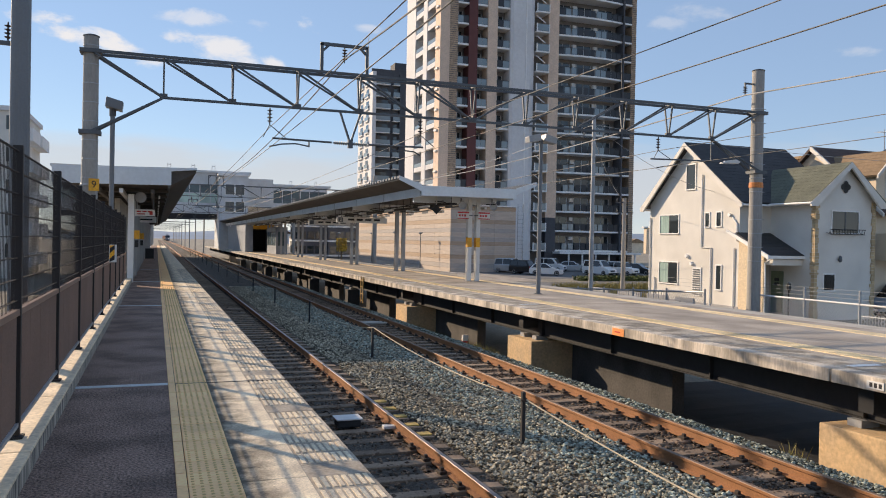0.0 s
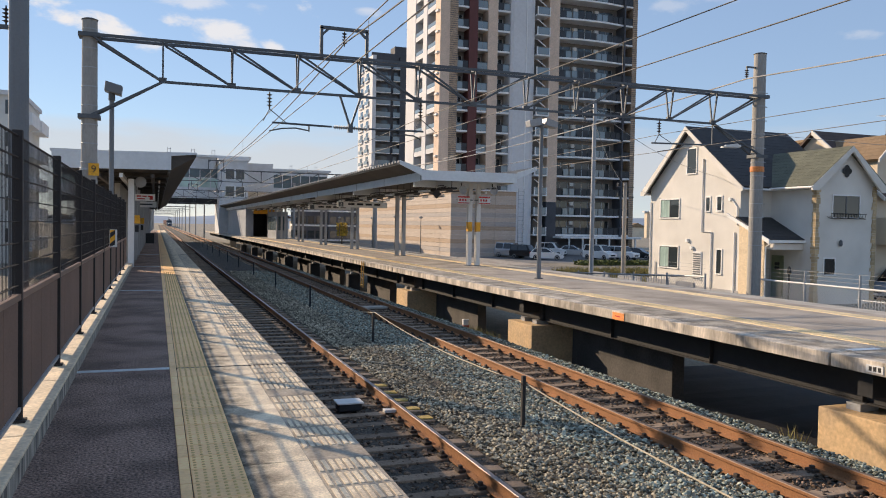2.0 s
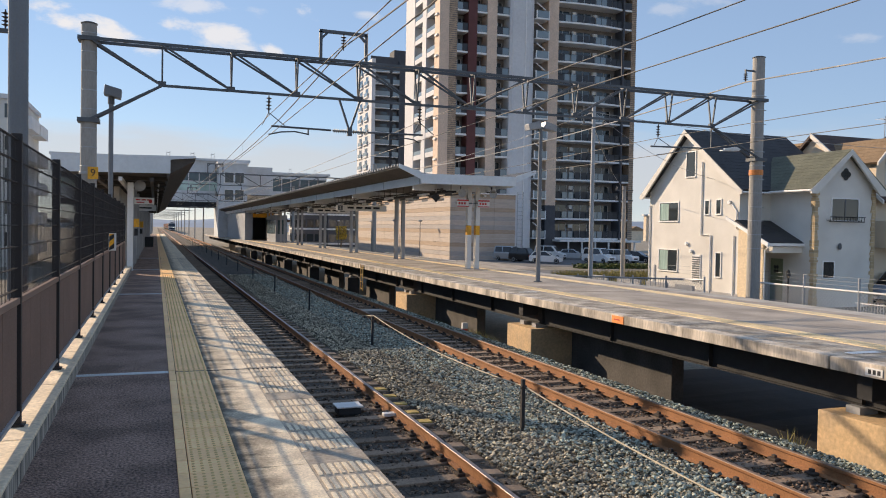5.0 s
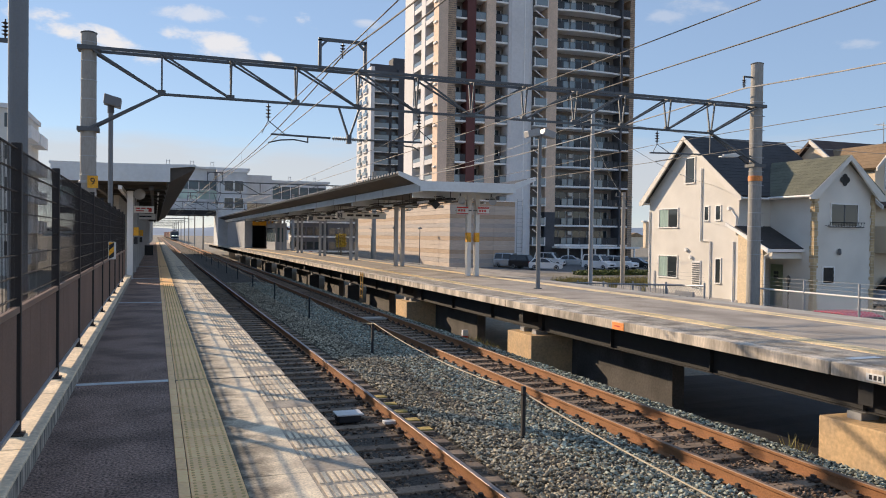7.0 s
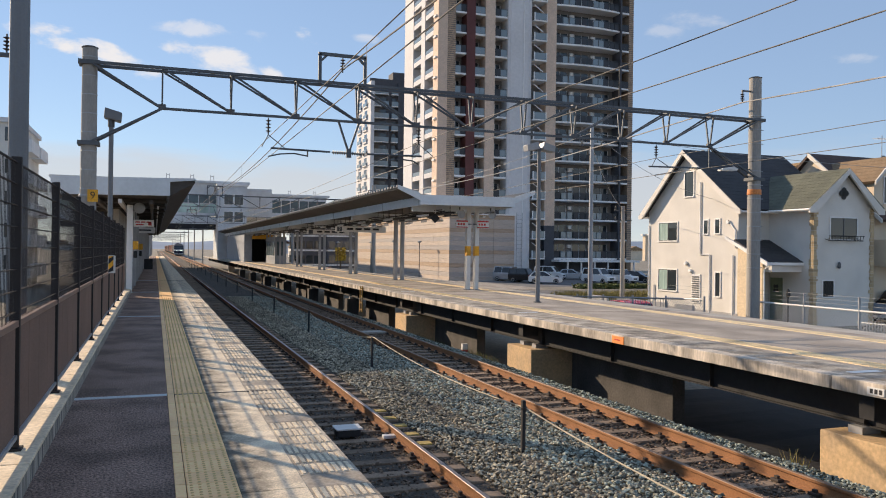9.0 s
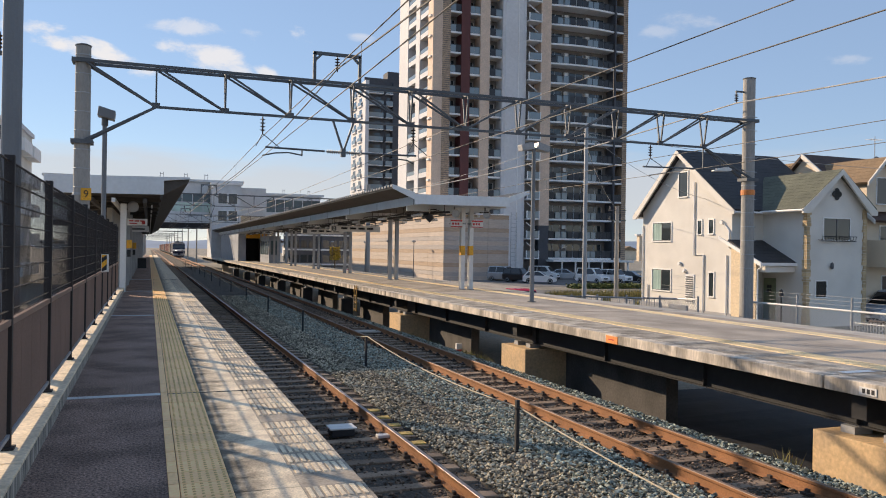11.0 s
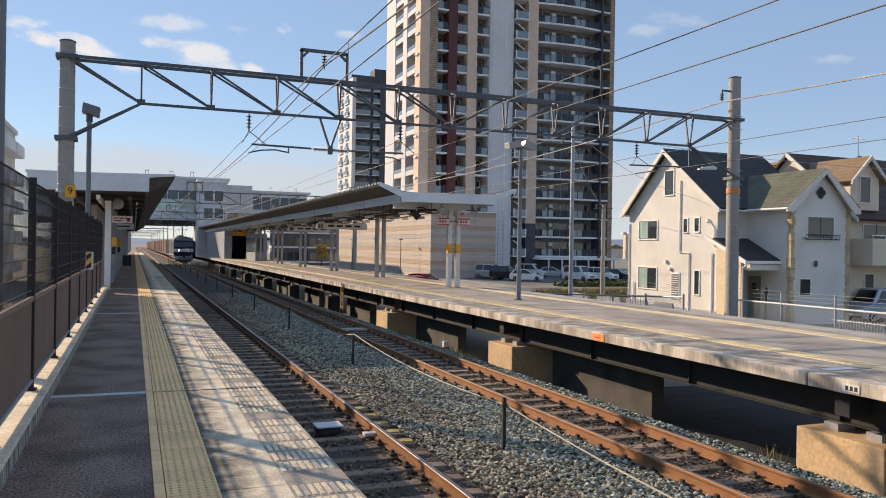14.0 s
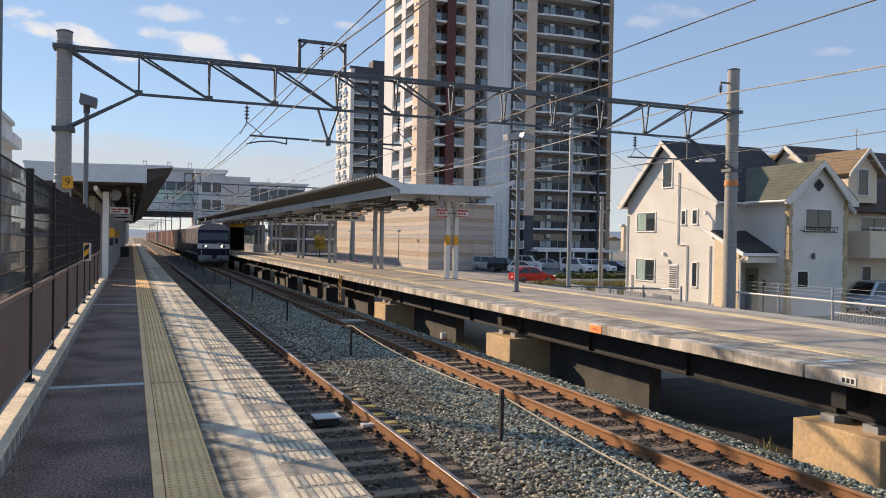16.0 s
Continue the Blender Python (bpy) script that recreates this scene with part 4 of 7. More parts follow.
for x, y, top, r in ((22.0, 36.8, 8.4, 0.13), (30.4, 46.6, 4.9, 0.17)):
    up = thing("utility_pole", (x, y, 0), "pale utility pole with crossarms behind the platform", "utility pole", "utility poles behind the platform")
    bm = B()
    rod(bm, (0, 0, Z_GROUND - 0.1), (0, 0, top), r, r * 0.75, n=14)
    part("shaft", bm, M_POLE if r > 0.15 else M_GALV, up)
    for z in (top - 0.3, top - 1.0):
        bm = B()
        bar(bm, (-0.7, 0, z), (0.7, 0, z), 0.06, 0.06)
        part("crossarm", bm, M_DKSTEEL, up)
        for k in (-0.6, 0.0, 0.6):
            insulator(up, (k, 0, z + 0.3), 0.27, M_PORC_W)

# House-side service wires.
for p, q, sag in (((22, 36.8, 8.1), (31, 38, 4.9), 0.5), ((22, 36.8, 8.1), (52, 20, 6.3), 1.2), ((22, 36.8, 7.4), (30.4, 46.6, 4.7), 0.5), ((22, 36.8, 8.1), (20, 100, 8), 1.2)):
    w = thing("service_wire", (0, 0, 0), "pale service wire to the houses", "cable", "service wires")
    bm = B()
    chain(bm, [Vector(p).lerp(Vector(q), i / 10) - Vector((0, 0, sag * 4 * i / 10 * (1 - i / 10))) for i in range(11)], 0.012, 5)
    part("cable", bm, M_WIRE_PALE, w)


def text_part(name, body, size, material, parent, m, label=""):
    cu = bpy.data.curves.new(name, "FONT")
    cu.body, cu.size, cu.extrude, cu.align_x, cu.align_y = body, size, 0.002, "CENTER", "CENTER"
    tmp = bpy.data.objects.new("tmp", cu)
    scene.collection.objects.link(tmp)
    bpy.context.view_layer.update()
    me = bpy.data.meshes.new_from_object(tmp.evaluated_get(bpy.context.evaluated_depsgraph_get()))
    bpy.data.objects.remove(tmp)
    me.materials.clear()
    me.materials.append(material)
    ob = new(name, me)
    ob.parent, ob.matrix_basis = parent, m
    return tagged(ob, label) if label else ob


sg = thing("car_stop_sign", (-1.52, 20.28, 0), "yellow plate with a black 9 on the portal pole", "sign")
block("plate", (0.0, 0.23, -0.012, 0.0, 2.70, 2.99), M_YELLOW, sg, bevel=0.003)
text_part("number", "9", 0.24, M_BLACK, sg, pose(0.115, -0.014, 2.845, 90, 0, 0))
bm = B()
lathe(bm, [(0.205, 2.82), (0.21, 2.83), (0.21, 2.87), (0.205, 2.88)], (0, 0.22, 0), 18)
part("clamp_band", bm, M_GALV, sg)

hz = thing("hazard_box", (-0.88, 17.4, 0), "white box with black and yellow hazard stripes on the fence", "warning box")
block("case", (-0.02, 0.12, -0.05, 0.05, 1.10, 1.46), M_WHITE, hz, bevel=0.01)
for k in range(4):
    z = 1.06 + 0.11 * k
    bm = B()
    prism(bm, [(-0.01, max(1.11, z)), (0.085, min(1.45, z + 0.09)), (0.085, min(1.45, z + 0.20)), (-0.01, min(1.45, z + 0.11))], "y", -0.055, -0.05)
    part("stripe", bm, M_YELLOW if k % 2 else M_BLACK, hz)

sg = thing("hanging_sign", (-0.42, 32.2, 0), "white hanging sign with red bars under the canopy", "sign")
block("panel", (-0.36, 0.36, -0.04, 0.04, 2.42, 2.68), M_WHITE, sg, bevel=0.008)
for k in range(3):
    block("line", (-0.30 + 0.2 * k, -0.14 + 0.2 * k, -0.044, -0.04, 2.57, 2.62), M_RED, sg)
block("line", (-0.28, 0.0, -0.044, -0.04, 2.48, 2.52), M_RED, sg)
block("square", (0.16, 0.28, -0.044, -0.04, 2.47, 2.6), M_RED, sg)
for k in (-0.3, 0.3):
    block("rod", (k - 0.012, k + 0.012, -0.012, 0.012, 2.68, 3.26), M_DKSTEEL, sg)
sg = thing("hanging_sign", (-0.5, 43.5, 0), "white hanging sign under the canopy", "sign")
block("panel", (-0.5, 0.5, -0.05, 0.05, 2.36, 2.66), M_WHITE, sg)
block("line", (-0.4, 0.3, -0.054, -0.05, 2.48, 2.55), M_BLACK, sg)
for k in (-0.3, 0.3):
    block("rod", (k - 0.012, k + 0.012, -0.012, 0.012, 2.66, 3.26), M_DKSTEEL, sg)
sp = thing("speaker", (-0.55, 30.4, 3.05), "round white loudspeaker under the canopy", "loudspeaker")
bm = B()
lathe(bm, [(0.06, 0.12), (0.19, 0.02), (0.20, 0.0), (0.14, -0.01)], n=16, axis="y")
part("horn", bm, M_GALV, sp)
block("bracket", (-0.02, 0.02, 0.05, 0.09, 0.05, 0.22), M_DKSTEEL, sp)
for y, z in ((30.15, 1.55), (40.6, 1.5)):
    eb = thing("emergency_box", (-0.72, y, 0), "yellow emergency button box on a column", "emergency button")
    block("case", (-0.02, 0.16, -0.16, -0.02, z, z + 0.30), M_YELLOW, eb, bevel=0.01)
    block("lower_case", (0.0, 0.12, -0.15, -0.03, z - 0.3, z - 0.05), M_BLACK, eb)
tv = thing("monitor_box", (-0.55, 62, 0), "dark equipment box beside the far column", "equipment box")
block("case", (-0.3, 0.4, -0.2, 0.2, 0, 0.75), M_BLACK, tv, bevel=0.02)
sl = thing("signal_lamp", (-0.3, 58, 2.75), "small red signal lamp hanging under the canopy", "signal")
block("case", (-0.1, 0.1, 0, 0.15, -0.2, 0.5), M_BLACK, sl)
bm = B()
lathe(bm, [(0.07, -0.01), (0.06, 0.01)], (0, 0, 0), 10, axis="y")
part("lens", bm, M_SIGNAL, sl)

# Far platform signs.
for x in (12.1, 13.05):
    sg = thing("column_sign", (x, 30.62, 2.78), "white sign with red border bars on a column", "sign", "signs on the end column")
    block("panel", (-0.27, 0.27, -0.02, 0.02, -0.16, 0.16), M_WHITE, sg, bevel=0.006)
    block("bar", (-0.26, 0.26, -0.024, -0.02, 0.09, 0.15), M_RED, sg)
    block("bar", (-0.26, 0.26, -0.024, -0.02, -0.15, -0.11), M_RED, sg)
    for k in range(3):
        block("line", (-0.2 + 0.12 * k, -0.12 + 0.12 * k, -0.024, -0.02, -0.05, 0.04), M_RED, sg)
    block("arm", (-0.3 if x < 12.6 else -0.45, 0.45 if x < 12.6 else 0.3, 0.02, 0.05, -0.02, 0.02), M_DKSTEEL, sg)
dm = thing("diamond_sign", (10.82, 30.4, 2.98), "black diamond plate hanging from the canopy", "sign")
bm = B()
prism(bm, [(0, -0.2), (0.2, 0), (0, 0.2), (-0.2, 0)], "y", -0.015, 0.015)
part("plate", bm, M_BLACK, dm)
block("rod", (-0.015, 0.015, -0.01, 0.01, 0.18, 0.66), M_WHITE, dm)
for y, x in ((47.5, 12.0), (57.0, 12.0)):
    sg = thing("station_sign", (x, y, 0), "white platform number sign under the far canopy", "sign", "signs under the far canopy")
    block("panel", (-1.6, 1.6, -0.06, 0.06, 2.72, 3.08), M_WHITE, sg, bevel=0.01)
    block("square", (-1.5, -1.2, -0.064, -0.06, 2.76, 3.04), M_DKSTEEL, sg)
    if y < 50:
        text_part("number", "2", 0.26, M_WHITE, sg, pose(-1.35, -0.066, 2.90, 90, 0, 0))
    for k in range(4):
        block("line", (-0.9 + 0.55 * k, -0.5 + 0.55 * k, -0.064, -0.06, 2.86, 2.98), M_BLACK, sg)
    for k in (-1.3, 1.3):
        block("rod", (k - 0.015, k + 0.015, -0.015, 0.015, 3.08, 3.64), M_DKSTEEL, sg)
for x in (11.9, 13.3):
    sp = thing("speaker", (x, 30.2, 3.18), "grey horn loudspeaker on the end column", "loudspeaker", "speakers")
    bm = B()
    lathe(bm, [(0.05, 0.25), (0.17, 0.02), (0.18, 0.0), (0.12, 0.02)], n=14, axis="y")
    part("horn", bm, M_GALV, sp)
    block("bracket", (-0.02, 0.02, 0.16, 0.2, 0.05, 0.3), M_DKSTEEL, sp)

# Track-side fittings.
bx = thing("track_box", (2.86, 12.0, -1.26), "white cable box lying between the rails", "track box")
block("case", (-0.18, 0.18, -0.15, 0.15, 0, 0.11), M_BLACK, bx, bevel=0.015)
block("cover", (-0.21, 0.21, -0.17, 0.17, 0.11, 0.135), M_WHITE, bx, "white cover plate", bevel=0.008)
bx = thing("track_plate", (3.42, 11.6, -1.25), "small pale plate beside the rail", "track plate")
block("plate", (-0.1, 0.1, -0.07, 0.07, 0.0, 0.05), M_WHITE, bx, bevel=0.01)
bx = thing("track_plate", (7.2, 26.6, -1.27), "pale plate lying in the far track", "track plate")
block("plate", (-0.45, 0.45, -0.3, 0.3, 0.0, 0.06), M_CONC, bx, bevel=0.01)
M_MARK = mat("faded_sleeper_paint", (0.50, 0.34, 0.10), 0.8, vary=0.3, grain=40, patch_scale=8, patch_vary=0.4)
for i, y in enumerate((11.1, 11.72, 12.34, 12.96, 13.58)):
    mk = thing("sleeper_mark", (3.82, y + 0.02, -1.24), "yellow paint mark on a sleeper end", "paint mark", "yellow sleeper marks")
    block("plate", (-0.09, 0.11, -0.085, 0.085, -0.02, 0.003), M_MARK, mk)
rp = thing("marker_post", (8.95, 22.3, -1.62), "white and red marker post beside the track", "marker post")
block("shaft", (-0.09, 0.09, -0.06, 0.06, -0.2, 0.42), M_WHITE, rp, bevel=0.01)
block("red_band", (-0.094, 0.094, -0.064, 0.064, 0.08, 0.24), M_RED, rp)

# ---------------------------------------------------------------- fence behind the far platform
BFX = 18.6
for k in range(40):
    y = 8.6 + 2.0 * k
    f = thing("rear_fence_bay", (BFX if y < 20 else 16.5, y, 0), "white-railed wire mesh fence" if y < 20 else "grey steel picket railing", "fence", "fence behind the far platform")
    bm = B()
    zt = max(-0.5, 0.15 - 0.047 * (y - 21.5)) if y > 20 else 0.10
    zn = max(-0.5, 0.15 - 0.047 * (y - 19.5)) if y > 20 else 0.10
    rod(bm, (0, 0, Z_GROUND), (0, 0, zt + (0.38 if y < 20 else 0.1)), 0.035, n=10)
    part("post", bm, M_GALV, f)
    bm = B()
    rod(bm, (0, 0, zt), (0, 2.0, zn), 0.03, n=8)
    part("top_rail", bm, M_WHITE if y < 20 else M_GALV, f)
    if y < 21:
        bm = B()
        for j in range(-8, 17):
            a0, b0 = j * 0.125, j * 0.125 + 1.0
            p, q = max(a0, 0), min(b0, 2.0)
            if q - p > 0.05:
                rod(bm, (0, p, zt - 1.02 + (p - a0)), (0, q, zt - 1.02 + (q - a0)), 0.006, n=4)
                rod(bm, (0.01, p, zt - 0.02 - (p - a0)), (0.01, q, zt - 0.02 - (q - a0)), 0.006, n=4)
        tagged(part("wire_mesh", bm, M_GALV, f), kind="stuff")
        bm = B()
        for z in (zt + 0.14, zt + 0.26, zt + 0.38):
            rod(bm, (0, 0, z), (0, 2.0, z), 0.005, n=4)
        part("top_wire", bm, M_GALV, f)
    elif y < 62:
        bm = B()
        for j in range(1, 14):
            rod(bm, (0, 0.15 * j, zt - 1.2), (0, 0.15 * j, zt - 0.04), 0.010, n=4)
        tagged(part("picket_row", bm, M_GALV, f), kind="stuff")

# ---------------------------------------------------------------- road and car park
M_LINE = mat("road_line_paint", (0.7, 0.7, 0.68), 0.7, bump=0.05)
block("road", (19.4, 27.0, -60, 160, Z_GROUND - 0.1, Z_GROUND + 0.012), M_ROAD)
tagged(bpy.data.objects["road"], "grey asphalt road behind the station", "road", kind="structure")
block("side_road", (27.0, 120, 60.5, 70.0, Z_GROUND - 0.1, Z_GROUND + 0.010), M_ROAD)
tagged(bpy.data.objects["side_road"], "grey asphalt side street", "road", kind="structure")
block("car_park", (38.0, 78, 77.0, 104.0, Z_GROUND - 0.1, Z_GROUND + 0.014), M_ROAD)
tagged(bpy.data.objects["car_park"], "asphalt car park before the tower", "car park", kind="structure")
block("forecourt", (31.0, 38.0, 72.0, 93.0, Z_GROUND - 0.1, Z_GROUND + 0.02), M_ASPHALT_PALE)
tagged(bpy.data.objects["forecourt"], "paved forecourt", "pavement", kind="structure")
for x in (19.7, 23.2, 26.7):
    ln = block("road_line", (x, x + 0.12, -60, 150, Z_GROUND + 0.012, Z_GROUND + 0.017), M_LINE)
    tagged(ln, "white painted road line", "road line", kind="structure")
M_PARAPET = mat("blue_grey_wall", (0.20, 0.24, 0.27), 0.8)
pw = thing("street_railing", (0, 0, 0), "pale metal railing on a low kerb beside the road", "railing")
block("kerb", (27.2, 27.5, 70.5, 110, Z_GROUND, Z_GROUND + 0.25), M_PARAPET, pw)
for z in (-1.35, -1.75):
    block("rail", (27.31, 27.36, 70.5, 110, z, z + 0.05), M_GALV, pw)
for k in range(20):
    block("post", (27.30, 27.37, 70.6 + 2.07 * k, 70.67 + 2.07 * k, Z_GROUND + 0.25, -1.28), M_GALV, pw)


def clump(name, n, box, size, material, label, category, blades=True, seed=1):
    rng = np.random.default_rng(seed)
    v, f = [], []
    for i in range(n):
        p = np.array([rng.uniform(box[0], box[1]), rng.uniform(box[2], box[3]), 0])
        h = size * rng.uniform(0.5, 1.3)
        base = box[4] if blades else box[4] + (box[5] - box[4]) * rng.random()
        a = rng.uniform(0, 6.28)
        w = h * (0.035 if blades else 0.55)
        d = np.array([np.cos(a), np.sin(a), 0]) * w
        lean = rng.uniform(-0.4, 0.4, 3) * h
        lean[2] = h * (1 if blades else rng.uniform(-0.6, 0.6))
        q = p + [0, 0, base]
        k = len(v)
        if blades:
            v += [tuple(q - d), tuple(q + d), tuple(q + lean)]
            f.append((k, k + 1, k + 2))
        else:
            e = lean * 0.9
            v += [tuple(q - d), tuple(q + e), tuple(q + d), tuple(q - e)]
            f.append((k, k + 1, k + 2, k + 3))
    me = bpy.data.meshes.new(name)
    me.from_pydata(v, [], f)
    me.materials.append(material)
    return tagged(new(name, me), label, category, kind="stuff")


clump("dry_grass", 9000, (31.5, 46, 55, 59.5, Z_GROUND, 0), 0.6, M_GRASS, "dry yellow grass on the verge", "grass", True, 3)
clump("dry_grass", 5000, (28.5, 36, 46, 58, Z_GROUND, 0), 0.35, M_GRASS, "dry yellow grass on the verge", "grass", True, 4)
clump("hedge", 5000, (42, 62, 72, 74, Z_GROUND, Z_GROUND + 0.5), 0.25, M_GREEN, "low green hedge by the car park", "hedge", False, 5)
clump("weeds", 500, (8.75, 9.1, 20.0, 22.2, -1.62, 0), 0.28, M_GRASS, "dry weeds beside the ballast", "weeds", True, 6)
clump("weeds", 60, (8.9, 9.05, 8.95, 9.25, -1.66, 0), 0.34, M_GRASS, "dry weeds beside the ballast", "weeds", True, 7)
clump("weeds", 260, (8.8, 9.1, 24.0, 27.5, -1.62, 0), 0.22, M_GREEN, "green weeds beside the ballast", "weeds", True, 8)

# Autumn tree by the shops.
tr = thing("tree", (33.0, 146, Z_GROUND), "small tree with yellow autumn leaves", "tree")
bm = B()
rod(bm, (0, 0, 0), (0.1, 0, 2.4), 0.16, 0.09, n=8)
for k in range(6):
    a = k * 1.05
    rod(bm, (0.05, 0, 1.5 + 0.15 * k), (math.cos(a) * 1.0, math.sin(a) * 1.0, 2.9 + 0.2 * k), 0.06, 0.02, n=5)
part("trunk", bm, mat("bark", (0.12, 0.09, 0.06), 0.9), tr)
M_AUTUMN = mat("autumn_leaves", (0.42, 0.30, 0.04), 0.8, per_island=0.4)
cr = clump("crown", 1300, (-0.9, 0.9, -0.9, 0.9, 1.7, 4.2), 0.26, M_AUTUMN, "", "", False, 11)
cr.parent = tr

# ---------------------------------------------------------------- cars
M_TYRE = mat("tyre", (0.018, 0.018, 0.02), 0.8)
M_RIM = mat("alloy_rim", (0.5, 0.5, 0.5), 0.35, 0.8, bump=0)
M_CARGLASS = glass_mat("car_glass", (0.012, 0.015, 0.018))
M_LAMPGLASS = mat("lamp_glass", (0.7, 0.72, 0.75), 0.15, bump=0)
M_TAIL = mat("tail_lamp", (0.45, 0.02, 0.02), 0.25, bump=0)


def paint(name, c, metal=0.15):
    return mat(name, c, 0.25, metal, vary=0.02, patch_vary=0.05, bump=0)


P_RED = paint("red_car_paint", (0.50, 0.025, 0.03))
P_PINK = paint("bright_red_car_paint", (0.62, 0.04, 0.09))
P_WHITE = paint("white_car_paint", (0.78, 0.78, 0.77), 0)
P_SILVER = paint("silver_car_paint", (0.50, 0.52, 0.54), 0.5)
P_BLACK = paint("black_car_paint", (0.02, 0.022, 0.025), 0.2)
P_BLUE = paint("pale_slate_car_paint", (0.36, 0.41, 0.48), 0.2)


def car(label, material, kind="hatch", m=None, group=""):
    """A car along +y (its nose), standing on z = 0."""
    g = thing("car", (0, 0, 0), label, "car", group)
    shape = {"hatch": (4.1, 1.70, 1.48, 0.88), "van": (4.2, 1.70, 1.88, 1.02), "suv": (4.0, 1.66, 1.75, 1.0)}[kind]
    L, W, H, belt = shape
    h = L / 2
    lower = {"hatch": [(-h, 0.32), (-h + .02, belt - .02), (-h + .12, belt + .06), (h - 1.15, belt + .05), (h - .25, belt - .17), (h, .58), (h, .30), (h - .2, .2), (-h + .2, .2)],
             "van": [(-h, .32), (-h, belt), (h - .75, belt), (h - .12, belt - .18), (h, .6), (h, .3), (h - .2, .22), (-h + .2, .22)],
             "suv": [(-h, .4), (-h, belt), (h - 1.05, belt), (h - .05, belt - .08), (h, .65), (h, .4), (h - .2, .3), (-h + .2, .3)]}[kind]
    upper = {"hatch": [(-h + .10, belt), (-h + .55, H - .08), (-h + 1.0, H), (h - 2.0, H - .02), (h - 1.15, belt)],
             "van": [(-h + .02, belt), (-h + .12, H - .05), (-h + .25, H), (h - 1.5, H), (h - .8, belt)],
             "suv": [(-h + .02, belt), (-h + .1, H - .04), (-h + .2, H), (h - 1.55, H - .01), (h - 1.1, belt)]}[kind]
    bm = B()
    prism(bm, lower, "x", -W / 2, W / 2)
    part("body", bm, material, g, bevel=0.05)
    bm = B()
    va = [bm.verts.new((s * (W / 2 - 0.05 - (z - belt) * 0.22), y, z)) for s in (-1, 1) for y, z in upper]
    k = len(upper)
    for i in range(k):
        j = (i + 1) % k
        bm.faces.new((va[i], va[j], va[k + j], va[k + i]))
    bm.faces.new(va[:k])
    bm.faces.new(va[k:][::-1])
    part("cabin", bm, material, g, bevel=0.03)

    def inset(p, c, amount):
        return (c[0] + (p[0] - c[0]) * (1 - amount), c[1] + (p[1] - c[1]) * (1 - amount * 1.3))

    cy = sum(p[0] for p in upper) / k
    cz = (belt + H) / 2
    mid = cy + 0.05
    for s in (-1, 1):
        for half in (0, 1):
            poly = [inset(p, (cy, cz), 0.16) for p in upper]
            poly = [(max(p[0], mid + 0.04) if half else min(p[0], mid - 0.04), p[1]) for p in poly]
            bm = B()
            vs = []
            for off in (0.0, 0.012):
                vs.append([bm.verts.new((s * (W / 2 - 0.048 - (z - belt) * 0.22 + off), y, z)) for y, z in poly])
            for i in range(k):
                j = (i + 1) % k
                bm.faces.new((vs[0][i], vs[0][j], vs[1][j], vs[1][i]))
            bm.faces.new(vs[0])
            bm.faces.new(vs[1][::-1])
            bmesh.ops.remove_doubles(bm, verts=bm.verts, dist=0.002)
            part("side_window", bm, M_CARGLASS, g)
    for a, b, nm in ((upper[-2], upper[-1], "windscreen"), (upper[1], upper[0], "rear_window")):
        bm = B()
        sgn = 1 if nm == "windscreen" else -1
        pts = []
        for t in (0.10, 0.88):
            y, z = a[0] + (b[0] - a[0]) * t, a[1] + (b[1] - a[1]) * t
            w = W / 2 - 0.05 - (z - belt) * 0.22 - 0.07
            pts.append((y, z, w))
        for off in (0.004, 0.02):
            for y, z, w in pts:
                for s in (-1, 1):
                    bm.verts.new((s * w, y + sgn * off, z + off * 0.6))
        bm.verts.ensure_lookup_table()
        v = bm.verts
        for q in ((0, 1, 3, 2), (4, 6, 7, 5), (0, 2, 6, 4), (1, 5, 7, 3), (0, 4, 5, 1), (2, 3, 7, 6)):
            bm.faces.new([v[i] for i in q])
        part(nm, bm, M_CARGLASS, g)
    for sy in (-h + 0.75, h - 0.78):
        for s in (-1, 1):
            bm = B()
            lathe(bm, [(0.22, -0.1), (0.30, -0.1), (0.315, -0.06), (0.315, 0.06), (0.30, 0.1), (0.22, 0.1)], (s * (W / 2 - 0.07), sy, 0.315), 20, axis="x")
            wheel = part("tyre", bm, M_TYRE, g)
            bm = B()
            lathe(bm, [(0.21, 0.0), (0.215, 0.10 * s), (0.05, 0.085 * s)], (s * (W / 2 - 0.065), sy, 0.315), 12, axis="x")
            part("rim", bm, M_RIM, wheel)
    for s in (-1, 1):
        x = s * (W / 2 - 0.22)
        block("headlight", (x - 0.17, x + 0.17, h - 0.10, h + 0.012, 0.62, 0.76), M_LAMPGLASS, g, bevel=0.02)
        block("tail_light", (x - 0.08, x + 0.14 * 1, -h - 0.012, -h + 0.06, 0.72, 0.95), M_TAIL, g, bevel=0.01)
        block("mirror", (s * (W / 2 + 0.06) - 0.08, s * (W / 2 + 0.06) + 0.08, h - 1.32, h - 1.2, belt + 0.02, belt + 0.16), material, g, bevel=0.02)
    block("grille", (-0.4, 0.4, h - 0.05, h + 0.01, 0.5, 0.68), M_BLACK, g)
    block("number_plate", (-0.17, 0.17, h, h + 0.02, 0.36, 0.48), M_WHITE, g)
    block("number_plate", (-0.17, 0.17, -h - 0.02, -h, 0.5, 0.62), M_WHITE, g)
    block("bumper", (-W / 2 + 0.04, W / 2 - 0.04, h - 0.12, h + 0.02, 0.26, 0.36), M_BLACK, g, bevel=0.02)
    if m is not None:
        g.matrix_basis = m
    return g


